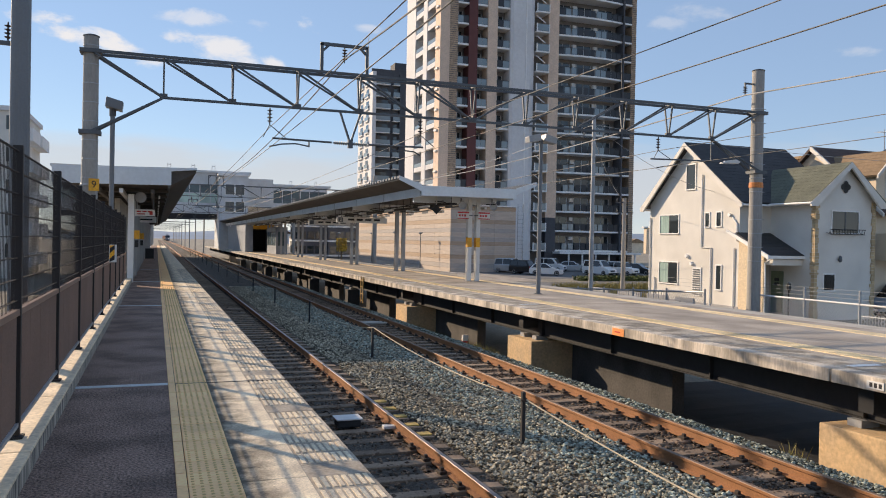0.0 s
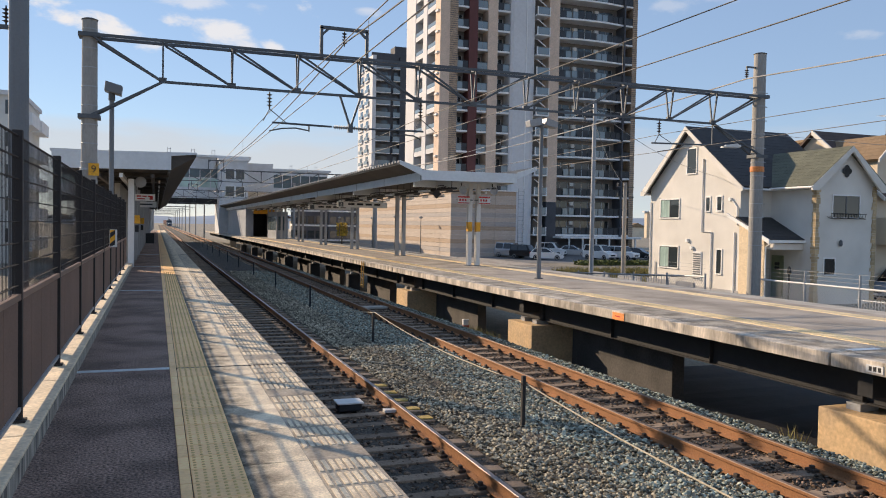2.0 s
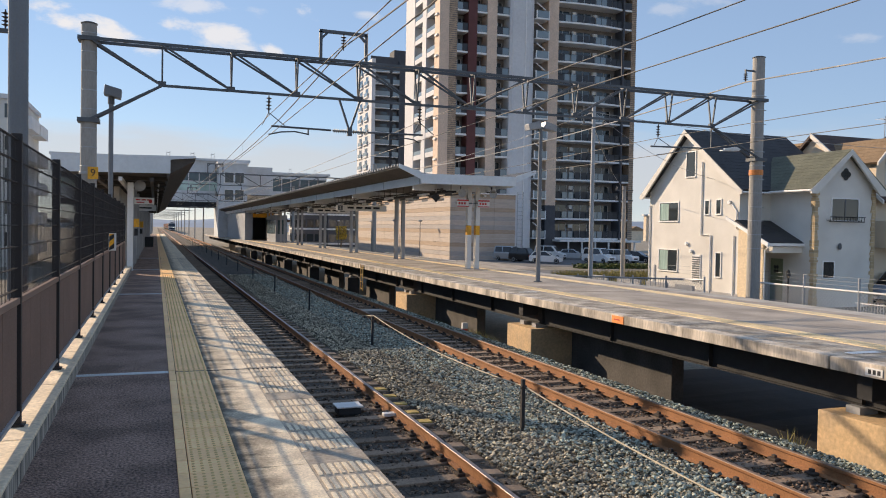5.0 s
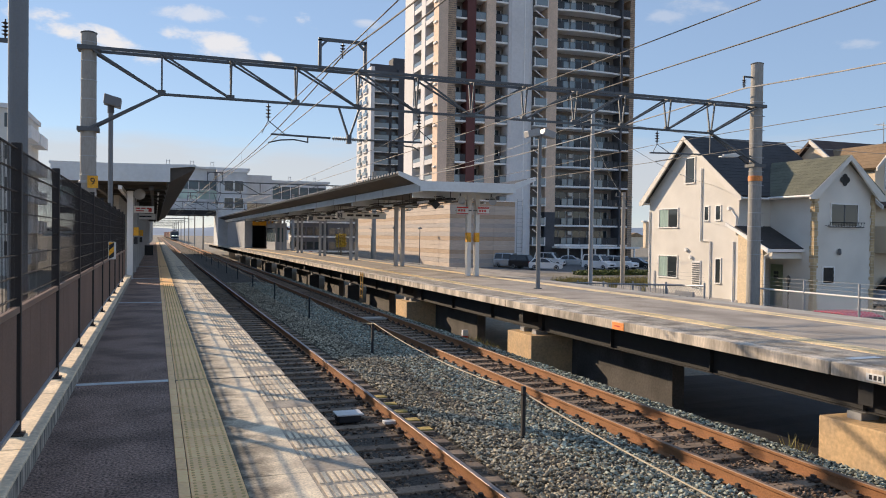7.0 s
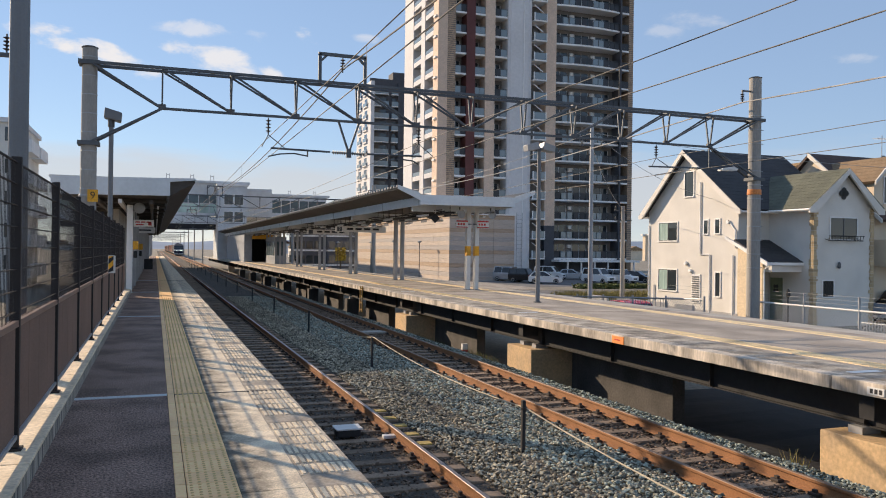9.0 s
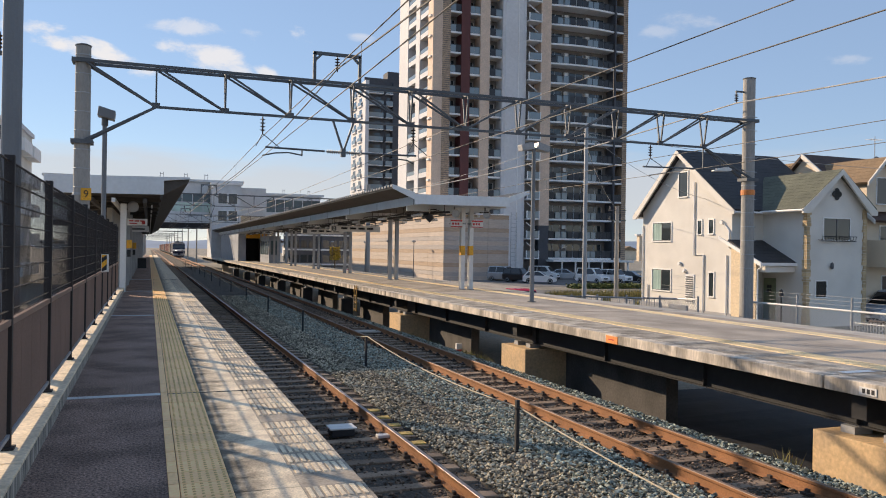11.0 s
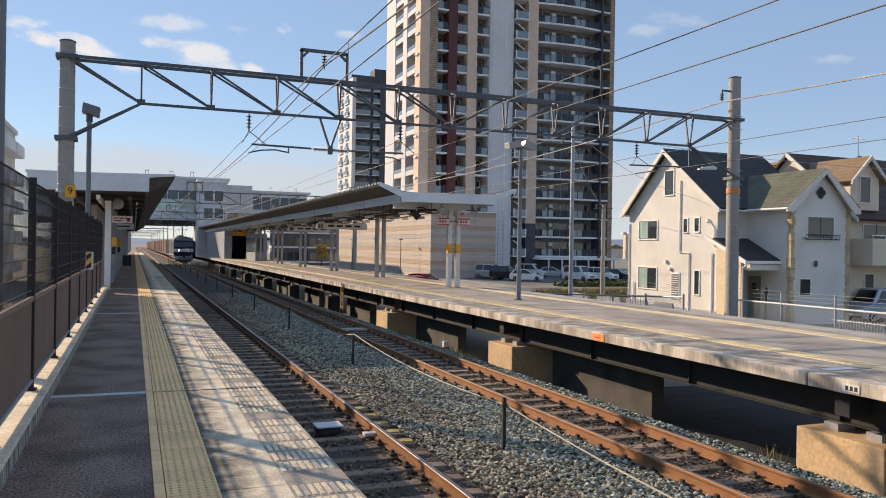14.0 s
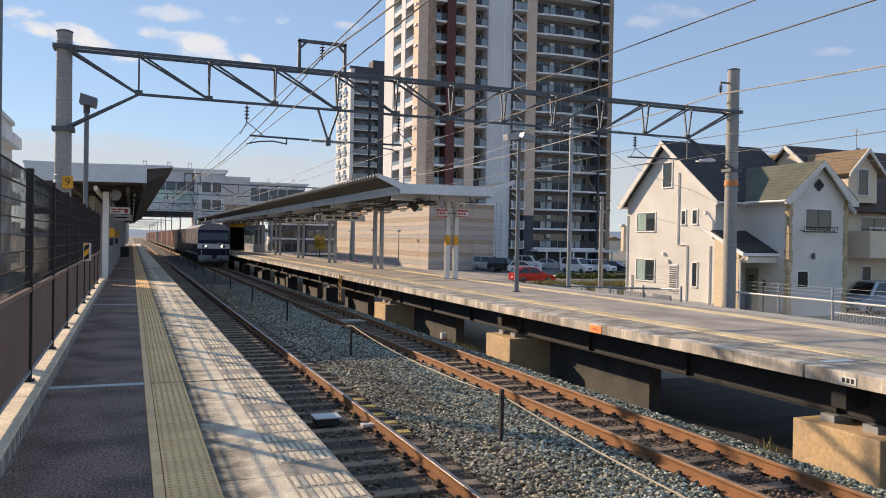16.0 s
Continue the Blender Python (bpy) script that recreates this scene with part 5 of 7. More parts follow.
ZR = Z_GROUND + 0.014
car("white compact van parked beside the hedge", P_WHITE, "van", pose(52.6, 86, ZR, 0, 0, 200), "parked cars")
car("white off-road car with black grille, parked", P_WHITE, "suv", pose(55.6, 85.4, ZR, 0, 0, 205), "parked cars")
car("white sedan parked on the forecourt", P_WHITE, "hatch", pose(44.6, 85.0, ZR, 0, 0, 240), "parked cars")
car("silver van parked by the building", P_SILVER, "van", pose(43.2, 92.3, ZR, 0, 0, 215), "parked cars")
car("black car parked beside a silver van", P_BLACK, "suv", pose(43.4, 88.2, ZR, 0, 0, 215), "parked cars")
car("white van parked before the tower", P_WHITE, "van", pose(51.5, 97.0, ZR, 0, 0, 225), "parked cars")
car("silver sedan parked before the tower", P_SILVER, "hatch", pose(55.2, 97.0, ZR, 0, 0, 235), "parked cars")
car("dark car parked beside an off-road car", P_BLACK, "hatch", pose(59.5, 87.5, ZR, 0, 0, 215), "parked cars")
car("pale blue-grey van parked by the beige house", P_BLUE, "van", pose(40.5, 33.25, ZR, 0, 0, 90), "parked cars")
car_1 = car("bright red hatchback driving along the road", P_PINK, "hatch")
car_2 = car("dark red hatchback turning out of the side street", P_RED, "hatch")

# ---------------------------------------------------------------- freight train
M_NAVY = mat("navy_loco_paint", (0.012, 0.016, 0.042), 0.6, vary=0.08, patch_vary=0.2, bump=0.02, spec=0.25)
M_LOCOGREY = mat("loco_grey_paint", (0.36, 0.365, 0.39), 0.65, vary=0.1, patch_vary=0.25, bump=0.03)
M_LOCOROOF = mat("loco_roof_grey", (0.24, 0.24, 0.245), 0.8, vary=0.15, patch_vary=0.3)
M_UNDER = mat("underframe_dust", (0.045, 0.038, 0.033), 0.85, vary=0.2, patch_vary=0.3)
M_CONT = [mat("maroon_container", (0.20, 0.055, 0.045), 0.6, vary=0.1, patch_vary=0.25, bump=0.03),
          mat("tan_container", (0.46, 0.31, 0.20), 0.6, vary=0.1, patch_vary=0.25, bump=0.03),
          mat("dark_container", (0.075, 0.05, 0.055), 0.6, vary=0.1, patch_vary=0.25, bump=0.03),
          mat("rust_red_container", (0.27, 0.085, 0.06), 0.6, vary=0.1, patch_vary=0.25, bump=0.03)]


def bogie(parent, y):
    bm = B()
    for s in (-1, 1):
        obox(bm, s * 0.95 - 0.08, s * 0.95 + 0.08, y - 1.5, y + 1.5, 0.40, 0.62)
        for d in (-1.05, 1.05):
            obox(bm, s * 0.98 - 0.1, s * 0.98 + 0.1, y + d - 0.16, y + d + 0.16, 0.28, 0.66)
    part("bogie_frame", bm, M_UNDER, parent)
    for d in (-1.05, 1.05):
        bm = B()
        for s in (-1, 1):
            lathe(bm, [(0.40, -0.06), (0.43, -0.02), (0.43, 0.06), (0.2, 0.07)], (s * 0.56, y + d, 0.43), 18, axis="x")
        rod(bm, (-0.56, y + d, 0.43), (0.56, y + d, 0.43), 0.08, n=8)
        part("wheelset", bm, M_UNDER, parent)


loco = thing("locomotive", (0, 0, 0), "navy electric locomotive with a white front band, headlights on", "locomotive")
# The front end stands at y = 0 and faces -y; the body runs back to y = 17.6.
bm = B()
side = [(0.0, 0.95), (-0.02, 1.55), (0.0, 2.15), (0.42, 3.25), (1.0, 3.55), (16.6, 3.55), (17.2, 3.25), (17.6, 2.15), (17.6, 0.95)]
prism(bm, side, "x", -1.42, 1.42)
part("body", bm, M_NAVY, loco, bevel=0.10)
bm = B()
prism(bm, [(-1.42, 3.30), (1.42, 3.30), (1.30, 3.58), (0.95, 3.80), (0.4, 3.92), (-0.4, 3.92), (-0.95, 3.80), (-1.30, 3.58)], "y", 0.48, 16.8)
part("roof", bm, M_LOCOROOF, loco, "grey rounded roof", bevel=0.05)
bm = B()
prism(bm, [(-0.06, 1.58), (-0.06, 2.00), (0.02, 2.04), (0.1, 1.56)], "x", -1.44, 1.44)
part("white_band", bm, M_WHITE, loco, "white band across the nose", bevel=0.01)
for s in (-1, 1):
    block("side_band", (s * 1.425 - 0.012, s * 1.425 + 0.012, 0.1, 17.5, 1.0, 1.16), M_LOCOGREY, loco)
    for k in range(5):
        block("side_louver", (s * 1.43 - 0.015, s * 1.43 + 0.015, 3.2 + 2.4 * k, 5.0 + 2.4 * k, 2.35, 3.0), M_BLACK, loco)
    block("cab_side_window", (s * 1.43 - 0.012, s * 1.43 + 0.012, 0.75, 1.45, 2.25, 2.95), M_GLASS, loco)
    block("cab_door", (s * 1.43 - 0.010, s * 1.43 + 0.010, 1.8, 2.45, 1.18, 3.0), M_NAVY, loco)
for x0, x1 in ((-1.34, -0.03), (0.03, 1.34)):
    bm = B()
    a, b = 0.09, 0.36
    v = [bm.verts.new(p) for p in ((x0, a - 0.03, 2.36), (x1, a - 0.03, 2.36), (x1 * 0.96, b - 0.03, 3.05), (x0 * 0.96, b - 0.03, 3.05),
                                   (x0, a + 0.1, 2.36), (x1, a + 0.1, 2.36), (x1 * 0.96, b + 0.1, 3.05), (x0 * 0.96, b + 0.1, 3.05))]
    for q in ((0, 1, 2, 3), (4, 7, 6, 5), (0, 4, 5, 1), (1, 5, 6, 2), (2, 6, 7, 3), (3, 7, 4, 0)):
        bm.faces.new([v[i] for i in q])
    part("windscreen", bm, M_GLASS, loco)
for s in (-1, 1):
    bm = B()
    lathe(bm, [(0.075, -0.085), (0.085, -0.05), (0.085, 0.02)], (s * 0.72, 0, 1.80), 14, axis="y")
    part("headlight", bm, M_HEAD, loco, "glowing headlight")
    block("lamp_housing", (s * 0.80 - 0.22, s * 0.80 + 0.22, -0.07, 0.0, 1.70, 1.91), M_BLACK, loco)
    rodm = B()
    chain(rodm, [(s * 1.1, -0.08, 0.7), (s * 1.1, -0.14, 1.0), (s * 1.1, -0.06, 1.45)], 0.018, 6)
    part("grab_rail", rodm, M_WHITE, loco)
block("nose_number", (0.25, 0.85, -0.075, -0.02, 2.06, 2.16), M_GALV, loco)
bm = B()
prism(bm, [(-0.28, 0.55), (-0.25, 0.92), (0.4, 0.98), (0.5, 0.35), (-0.1, 0.35)], "x", -1.36, 1.36)
part("skirt", bm, M_LOCOGREY, loco, "dusty grey front skirt", bevel=0.05)
bm = B()
prism(bm, [(-0.15, 0.12), (-0.05, 0.34), (0.3, 0.34), (0.2, 0.12)], "x", -1.15, 1.15)
part("snow_plough", bm, M_UNDER, loco)
bm = B()
obox(bm, -0.12, 0.12, -0.62, -0.1, 0.72, 0.98)
obox(bm, -0.22, 0.22, -0.66, -0.5, 0.68, 1.02)
part("coupler", bm, M_BLACK, loco)
for s in (-1, 1):
    bm = B()
    chain(bm, [(s * 0.45, -0.24, 0.85), (s * 0.5, -0.4, 0.5), (s * 0.62, -0.34, 0.42), (s * 0.75, -0.24, 0.8)], 0.025, 6)
    part("brake_hose", bm, M_BLACK, loco)
block("underframe", (-1.2, 1.2, 0.4, 17.2, 0.55, 0.96), M_UNDER, loco)
for y in (3.0, 8.8, 14.6):
    bogie(loco, y)
for y in (4.0, 13.4):
    bm = B()
    for s in (-1, 1):
        rod(bm, (s * 0.5, y, 3.95), (s * 0.35, y + 0.8, 4.5), 0.03, n=6)
        rod(bm, (s * 0.35, y + 0.8, 4.5), (s * 0.6, y - 0.1, 5.08), 0.025, n=6)
        rod(bm, (s * 0.5, y, 3.9), (s * 0.5, y, 4.02), 0.05, n=6)
    rod(bm, (-0.85, y - 0.1, 5.1), (0.85, y - 0.1, 5.1), 0.03, n=6)
    part("pantograph", bm, M_DKSTEEL, loco, "folding pantograph")
for k in range(7):
    block("roof_gear", (-0.4 + 0.1 * (k % 3), 0.3, 5.6 + k, 6.1 + k, 3.9, 4.15), M_DKSTEEL, loco)


def container_mesh(material):
    bm = B()
    side = []
    for k in range(9):
        y = 0.25 + 0.38 * k
        side += [(1.2, y), (1.23, y + 0.03), (1.23, y + 0.16), (1.2, y + 0.19)]
    front = []
    for k in range(5):
        x = 1.0 - 0.42 * k
        front += [(x, 0.03), (x - 0.03, 0.0), (x - 0.19, 0.0), (x - 0.22, 0.03)]
    outline = [(-1.2, 0.03)] + front[::-1] + [(1.2, 0.03)] + side + [(1.2, 3.67), (-1.2, 3.67)] + [(-x, y) for x, y in reversed(side)]
    prism(bm, outline, "z", 1.05, 3.55)
    return mesh_of(bm, material)


CONT = [container_mesh(m) for m in M_CONT]
wagons = []
orders = [(2, 2, 2, 2, 2), (1, 1, 3, 3, 1), (3, 0, 0, 1, 0), (0, 3, 0, 0, 3), (1, 0, 3, 0, 0)]
for w in range(13):
    wg = thing("container_wagon", (0, 0, 0), "flat wagon with five dark containers" if w < 1 else "flat wagon with five red-brown and tan containers", "freight wagon", "wagons of the freight train")
    bm = B()
    obox(bm, -1.15, 1.15, 0.3, 19.9, 0.85, 1.04)
    for s in (-1, 1):
        obox(bm, s * 1.1 - 0.06, s * 1.1 + 0.06, 0.3, 19.9, 0.68, 0.86)
    part("deck", bm, M_UNDER, wg)
    for k in range(5):
        c = new("container", CONT[orders[w % 5][k]])
        c.parent, c.location = wg, (0, 0.62 + 3.80 * k, 0)
    bogie(wg, 3.4)
    bogie(wg, 16.8)
    wagons.append(wg)

# ---------------------------------------------------------------- houses
M_WALL_W = mat("white_render", (0.68, 0.655, 0.60), 0.9, vary=0.10, grain=30, patch_scale=0.6, patch_vary=0.12, bump=0.12)
M_WALL_B = mat("beige_render", (0.74, 0.62, 0.47), 0.9, vary=0.08, grain=30, patch_scale=0.5, patch_vary=0.12, bump=0.12)
M_SLATE = mat("dark_slate_roof", (0.045, 0.042, 0.042), 0.75, vary=0.3, grain=10, patch_scale=1.0, patch_vary=0.25, bump=0.1, per_object=0.04)
M_SLATE_G = mat("green_grey_slate", (0.115, 0.12, 0.085), 0.8, vary=0.3, grain=10, patch_scale=0.8, patch_vary=0.3, bump=0.1, per_object=0.04)
M_SLATE_T = mat("tan_slate", (0.26, 0.175, 0.10), 0.8, vary=0.25, grain=10, patch_vary=0.25, bump=0.1, per_object=0.1)
M_SLATE_N = mat("brown_slate", (0.085, 0.05, 0.038), 0.75, vary=0.25, grain=10, patch_vary=0.25, bump=0.1, per_object=0.1)
M_TRIM = mat("white_trim", (0.82, 0.81, 0.78), 0.6, vary=0.05, patch_vary=0.08, bump=0.02)
M_BARGE = mat("cream_barge_paint", (0.70, 0.665, 0.60), 0.7, vary=0.05, patch_vary=0.1, bump=0.02)
M_QUOIN = mat("tan_stone", (0.50, 0.38, 0.23), 0.85, vary=0.2, grain=15, patch_vary=0.2, bump=0.2, per_object=0.18)
M_BASE = mat("grey_foundation", (0.36, 0.36, 0.36), 0.9, patch_vary=0.15)
M_CURTAIN = mat("pale_curtain", (0.30, 0.42, 0.38), 0.9, stretch=(6, 6, 0.3), grain=12, vary=0.3)
M_DOORG = mat("green_door_paint", (0.20, 0.24, 0.15), 0.6)
M_IRON = mat("black_iron", (0.02, 0.02, 0.02), 0.5, bump=0.02)


def window_x(parent, x, y0, y1, z0, z1, curtain=True):
    """A window in a wall that faces -x."""
    w = thing("window")
    w.parent = parent
    fr = 0.07
    for nm, d in (("frame_head", (x - 0.05, x + 0.03, y0 - fr, y1 + fr, z1, z1 + fr)), ("frame_sill", (x - 0.09, x + 0.03, y0 - fr, y1 + fr, z0 - fr, z0)),
                  ("frame_side", (x - 0.05, x + 0.03, y0 - fr, y0, z0, z1)), ("frame_side", (x - 0.05, x + 0.03, y1, y1 + fr, z0, z1))):
        block(nm, d, M_TRIM, w)
    block("pane", (x - 0.015, x + 0.0, y0, y1, z0, z1), M_GLASS, w)
    if y1 - y0 > 1.0:
        m = (y0 + y1) / 2
        block("mullion", (x - 0.03, x - 0.012, m - 0.03, m + 0.03, z0, z1), M_DKSTEEL, w)
        if curtain:
            block("curtain", (x - 0.0175, x - 0.0155, m + 0.04, y1 - 0.02, z0 + 0.03, z1 - 0.03), M_CURTAIN, w)


def window_y(parent, y, x0, x1, z0, z1, material=None):
    """A window in a wall that faces -y."""
    w = thing("window")
    w.parent = parent
    fr = 0.06
    t = material or M_TRIM
    for nm, d in (("frame_head", (x0 - fr, x1 + fr, y - 0.05, y + 0.03, z1, z1 + fr)), ("frame_sill", (x0 - fr, x1 + fr, y - 0.08, y + 0.03, z0 - fr, z0)),
                  ("frame_side", (x0 - fr, x0, y - 0.05, y + 0.03, z0, z1)), ("frame_side", (x1, x1 + fr, y - 0.05, y + 0.03, z0, z1))):
        block(nm, d, t, w)
    block("pane", (x0, x1, y - 0.015, y, z0, z1), M_GLASS, w)
    if x1 - x0 > 1.0:
        m = (x0 + x1) / 2
        block("mullion", (m - 0.03, m + 0.03, y - 0.03, y - 0.012, z0, z1), M_DKSTEEL, w)
    return w


def roof_slope(parent, a, b, c, d, material, courses=14, name="roof", label="", thick=0.14):
    """A roof slope with eave a-b and ridge d-c, laid with shingle courses."""
    a, b, c, d = (Vector(p) for p in (a, b, c, d))
    nrm = (b - a).cross(d - a).normalized()
    if nrm.z < 0:
        nrm = -nrm
    bm = B()
    v = [bm.verts.new(p) for p in (a, b, c, d)] + [bm.verts.new(p - nrm * thick) for p in (a, b, c, d)]
    for q in ((0, 1, 2, 3), (4, 7, 6, 5), (0, 4, 5, 1), (1, 5, 6, 2), (2, 6, 7, 3), (3, 7, 4, 0)):
        bm.faces.new([v[i] for i in q])
    r = part(name, bm, material, parent, label)
    for i in range(courses):
        t0, t1 = i / courses, (i + 1) / courses
        p0, p1 = a.lerp(d, t0), b.lerp(c, t0)
        q0, q1 = a.lerp(d, t1), b.lerp(c, t1)
        bm = B()
        v = [bm.verts.new(p) for p in (p0 + nrm * 0.014, p1 + nrm * 0.014, q1 + nrm * 0.006, q0 + nrm * 0.006, p0 + nrm * 0.002, p1 + nrm * 0.002)]
        bm.faces.new((v[0], v[1], v[2], v[3]))
        bm.faces.new((v[4], v[5], v[1], v[0]))
        part("shingle_course", bm, material, r)
    return r


hs = thing("house", (0, 0, 0), "white rendered two-storey house with steep dark roof and porch", "house")
ZG = Z_GROUND
XA, XB = 31.0, 38.1
YA, YR, YC = 35.84, 40.35, 44.4
bm = B()
prism(bm, [(YA, ZG), (YC, ZG), (YC, 4.38), (YR, 7.86), (YA, 4.38)], "x", XA, XB)
part("wall", bm, M_WALL_W, hs, "white rendered gable wall")
block("foundation", (XA - 0.05, XA, YA - 0.03, YC + 0.03, ZG, -1.72), M_BASE, hs)
roof_slope(hs, (XA - 0.45, YA - 0.66, 4.20), (XB + 0.3, YA - 0.66, 4.20), (XB + 0.3, YR, 8.09), (XA - 0.45, YR, 8.09), M_SLATE, 18, label="dark slate roof slope")
roof_slope(hs, (XB + 0.3, YC + 0.48, 4.20), (XA - 0.45, YC + 0.48, 4.20), (XA - 0.45, YR, 8.09), (XB + 0.3, YR, 8.09), M_SLATE, 10)
for s, ye in ((1, YA - 0.69), (-1, YC + 0.51)):
    bm = B()
    prism(bm, [(ye, 3.92), (ye, 4.13), (YR, 8.07), (YR, 7.78), (ye + s * 0.34, 3.92)], "x", XA - 0.49, XA - 0.38)
    part("barge_board", bm, M_BARGE, hs, "white barge board")
    bm = B()
    rod(bm, (XA - 0.4, ye, 4.04), (XB, ye, 4.04), 0.06, n=8)
    part("gutter", bm, M_TRIM, hs)
window_x(hs, XA, 41.35, 43.25, 2.48, 3.62)
window_x(hs, XA, 41.35, 43.25, -0.70, 0.62)
window_x(hs, XA, 39.78, 40.62, 5.20, 6.70)
window_x(hs, XA, 38.42, 38.76, 2.86, 3.66)
window_x(hs, XA, 37.38, 37.76, 2.88, 3.68)
window_x(hs, XA, 37.30, 37.70, -0.82, 0.56)
lv = thing("louver_window")
lv.parent = hs
block("frame", (XA - 0.06, XA, 39.05, 39.85, -1.35, 0.40), M_TRIM, lv)
for k in range(12):
    block("slat", (XA - 0.09, XA - 0.06, 39.12, 39.78, -1.28 + 0.135 * k, -1.20 + 0.135 * k), M_DKSTEEL, lv)
for pts in ([(39.08, 6.0), (39.08, 1.6), (38.2, 1.6), (38.2, -2.1)], [(36.2, 1.6), (36.2, -2.0)], [(44.3, 3.5), (44.3, -2.1)], [(43.7, -0.4), (43.7, -2.1)], [(36.4, 3.4), (36.0, 3.0), (36.0, 2.0)]):
    bm = B()
    chain(bm, [(XA - 0.06, y, z) for y, z in pts], 0.045, 8)
    part("downpipe", bm, M_TRIM, hs)
for y, z in ((40.4, 1.05), (39.95, 0.6), (36.6, 3.5)):
    bm = B()
    lathe(bm, [(0.11, -0.16), (0.13, -0.05), (0.10, 0.0)], (XA, y, z), 10, axis="x")
    part("vent_hood", bm, M_TRIM, hs)
# Wing towards the camera, with its own gable.
WX0, WX1, WY, WXR = 33.2, 37.43, 32.6, 35.27
bm = B()
prism(bm, [(WX0, ZG), (WX1, ZG), (WX1, 4.4), (WXR, 6.2), (WX0, 4.4)], "y", WY, YA + 0.4)
part("wing_wall", bm, M_WALL_W, hs, "white rendered wing wall")
roof_slope(hs, (WX0 - 0.68, WY - 0.4, 4.17), (WX0 - 0.68, 35.8, 4.17), (WXR, 38.0, 6.40), (WXR, WY - 0.4, 6.40), M_SLATE_G, 11, label="green-grey slate roof slope")
roof_slope(hs, (WX1 + 0.4, 35.8, 4.28), (WX1 + 0.4, WY - 0.4, 4.28), (WXR, WY - 0.4, 6.40), (WXR, 38.0, 6.40), M_SLATE_G, 8)
for s, xe in ((1, WX0 - 0.70), (-1, WX1 + 0.42)):
    bm = B()
    prism(bm, [(xe, 3.92), (xe, 4.14), (WXR, 6.38), (WXR, 6.08), (xe + s * 0.45, 3.92)], "y", WY - 0.44, WY - 0.33)
    part("barge_board", bm, M_BARGE, hs, "white barge board")
bm = B()
rod(bm, (WX0 - 0.70, WY - 0.4, 4.09), (WX0 - 0.70, 35.7, 4.09), 0.06, n=8)
obox(bm, WX0 - 0.66, WX0, WY - 0.3, 35.8, 4.02, 4.05)
part("gutter", bm, M_TRIM, hs)
w = window_y(hs, WY, 34.36, 36.24, 2.54, 3.70)
bm = B()
for k in range(13):
    x = 34.0 + 2.4 * k / 12
    chain(bm, [(x, WY, 2.55), (x, WY - 0.28, 2.46), (x, WY - 0.33, 2.72)], 0.015, 5)
for z, dy in ((2.46, -0.28), (2.72, -0.33)):
    rod(bm, (33.95, WY + dy, z), (36.45, WY + dy, z), 0.02, n=6)
part("flower_rail", bm, M_IRON, hs, "black iron window rail")
window_y(hs, WY, 33.86, 34.60, -0.58, 0.27)
bm = B()
for k in range(-4, 6):
    for sg_ in (1, -1):
        p, q = 33.82 + 0.16 * k, 33.82 + 0.16 * k + 0.42
        p0, q0 = max(p, 33.86), min(q, 34.60)
        if q0 > p0:
            za, zb_ = ((p0 - p) * 2 - 0.58, (q0 - p) * 2 - 0.58) if sg_ > 0 else (0.27 - (p0 - p) * 2, 0.27 - (q0 - p) * 2)
            rod(bm, (p0, WY - 0.05, za), (q0, WY - 0.05, zb_), 0.012, n=4)
part("lattice_grille", bm, M_IRON, hs, "black iron lattice grille")
bm = B()
for k in range(4):
    a = math.pi / 2 * k
    lathe(bm, [(0.16, -0.02), (0.17, 0.0), (0.16, 0.02)], (WXR + math.cos(a) * 0.17, WY - 0.04, 5.05 + math.sin(a) * 0.17), 12, axis="y")
part("ornament", bm, M_IRON, hs, "black iron gable ornament")
bm = B()
lathe(bm, [(0.06, 1.0), (0.10, 1.1), (0.08, 1.3), (0.02, 1.36)], (34.9, WY - 0.12, -0.05), 10)
part("wall_lamp", bm, M_DKSTEEL, hs)
rng = random.Random(5)
for cx, sd in ((WX0, 1), (WX1, -1)):
    z, k = ZG, 0
    while z < 4.15:
        h = rng.uniform(0.12, 0.24)
        ln = rng.uniform(0.14, 0.27)
        x0, x1 = (cx - 0.05, cx + ln) if sd > 0 else (cx - ln, cx + 0.05)
        bm = B()
        obox(bm, x0, x1, WY - 0.06, WY + 0.02, z, z + h - 0.015)
        if sd > 0:
            obox(bm, WX0 - 0.06, WX0 + 0.02, WY + 0.021, WY + ln, z, z + h - 0.015)
        part("quoin_stone", bm, M_QUOIN, hs)
        z += h
        k += 1
# Porch with its lean-to roof and green door.
roof_slope(hs, (30.72, 33.3, 1.27), (33.2, 33.3, 1.27), (33.2, YA, 2.50), (30.72, YA, 2.50), M_SLATE, 8, name="porch_roof", label="dark porch roof")
block("porch_fascia", (30.70, 33.2, 33.22, 33.30, 1.08, 1.24), M_TRIM, hs)
bm = B()
prism(bm, [(33.2, 1.02), (33.2, 1.26), (36.55, 2.70), (36.55, 2.52)], "x", 30.64, 30.72)
part("porch_barge", bm, M_TRIM, hs)
block("porch_soffit", (31.15, 33.2, 33.4, YA, 0.72, 1.05), M_WALL_W, hs)
M_TANBRICK = mat("tan_brick", (0.72, 0.58, 0.40), 0.9, vary=0.2, grain=16, patch_scale=6, patch_vary=0.12, bump=0.2, stretch=(1, 1, 2))
bm = B()
prism(bm, [(33.9, ZG), (33.9, 1.30), (YA, 2.15), (YA, ZG)], "x", 30.97, 31.15)
part("porch_wall", bm, M_TANBRICK, hs, "tan brick porch side wall")
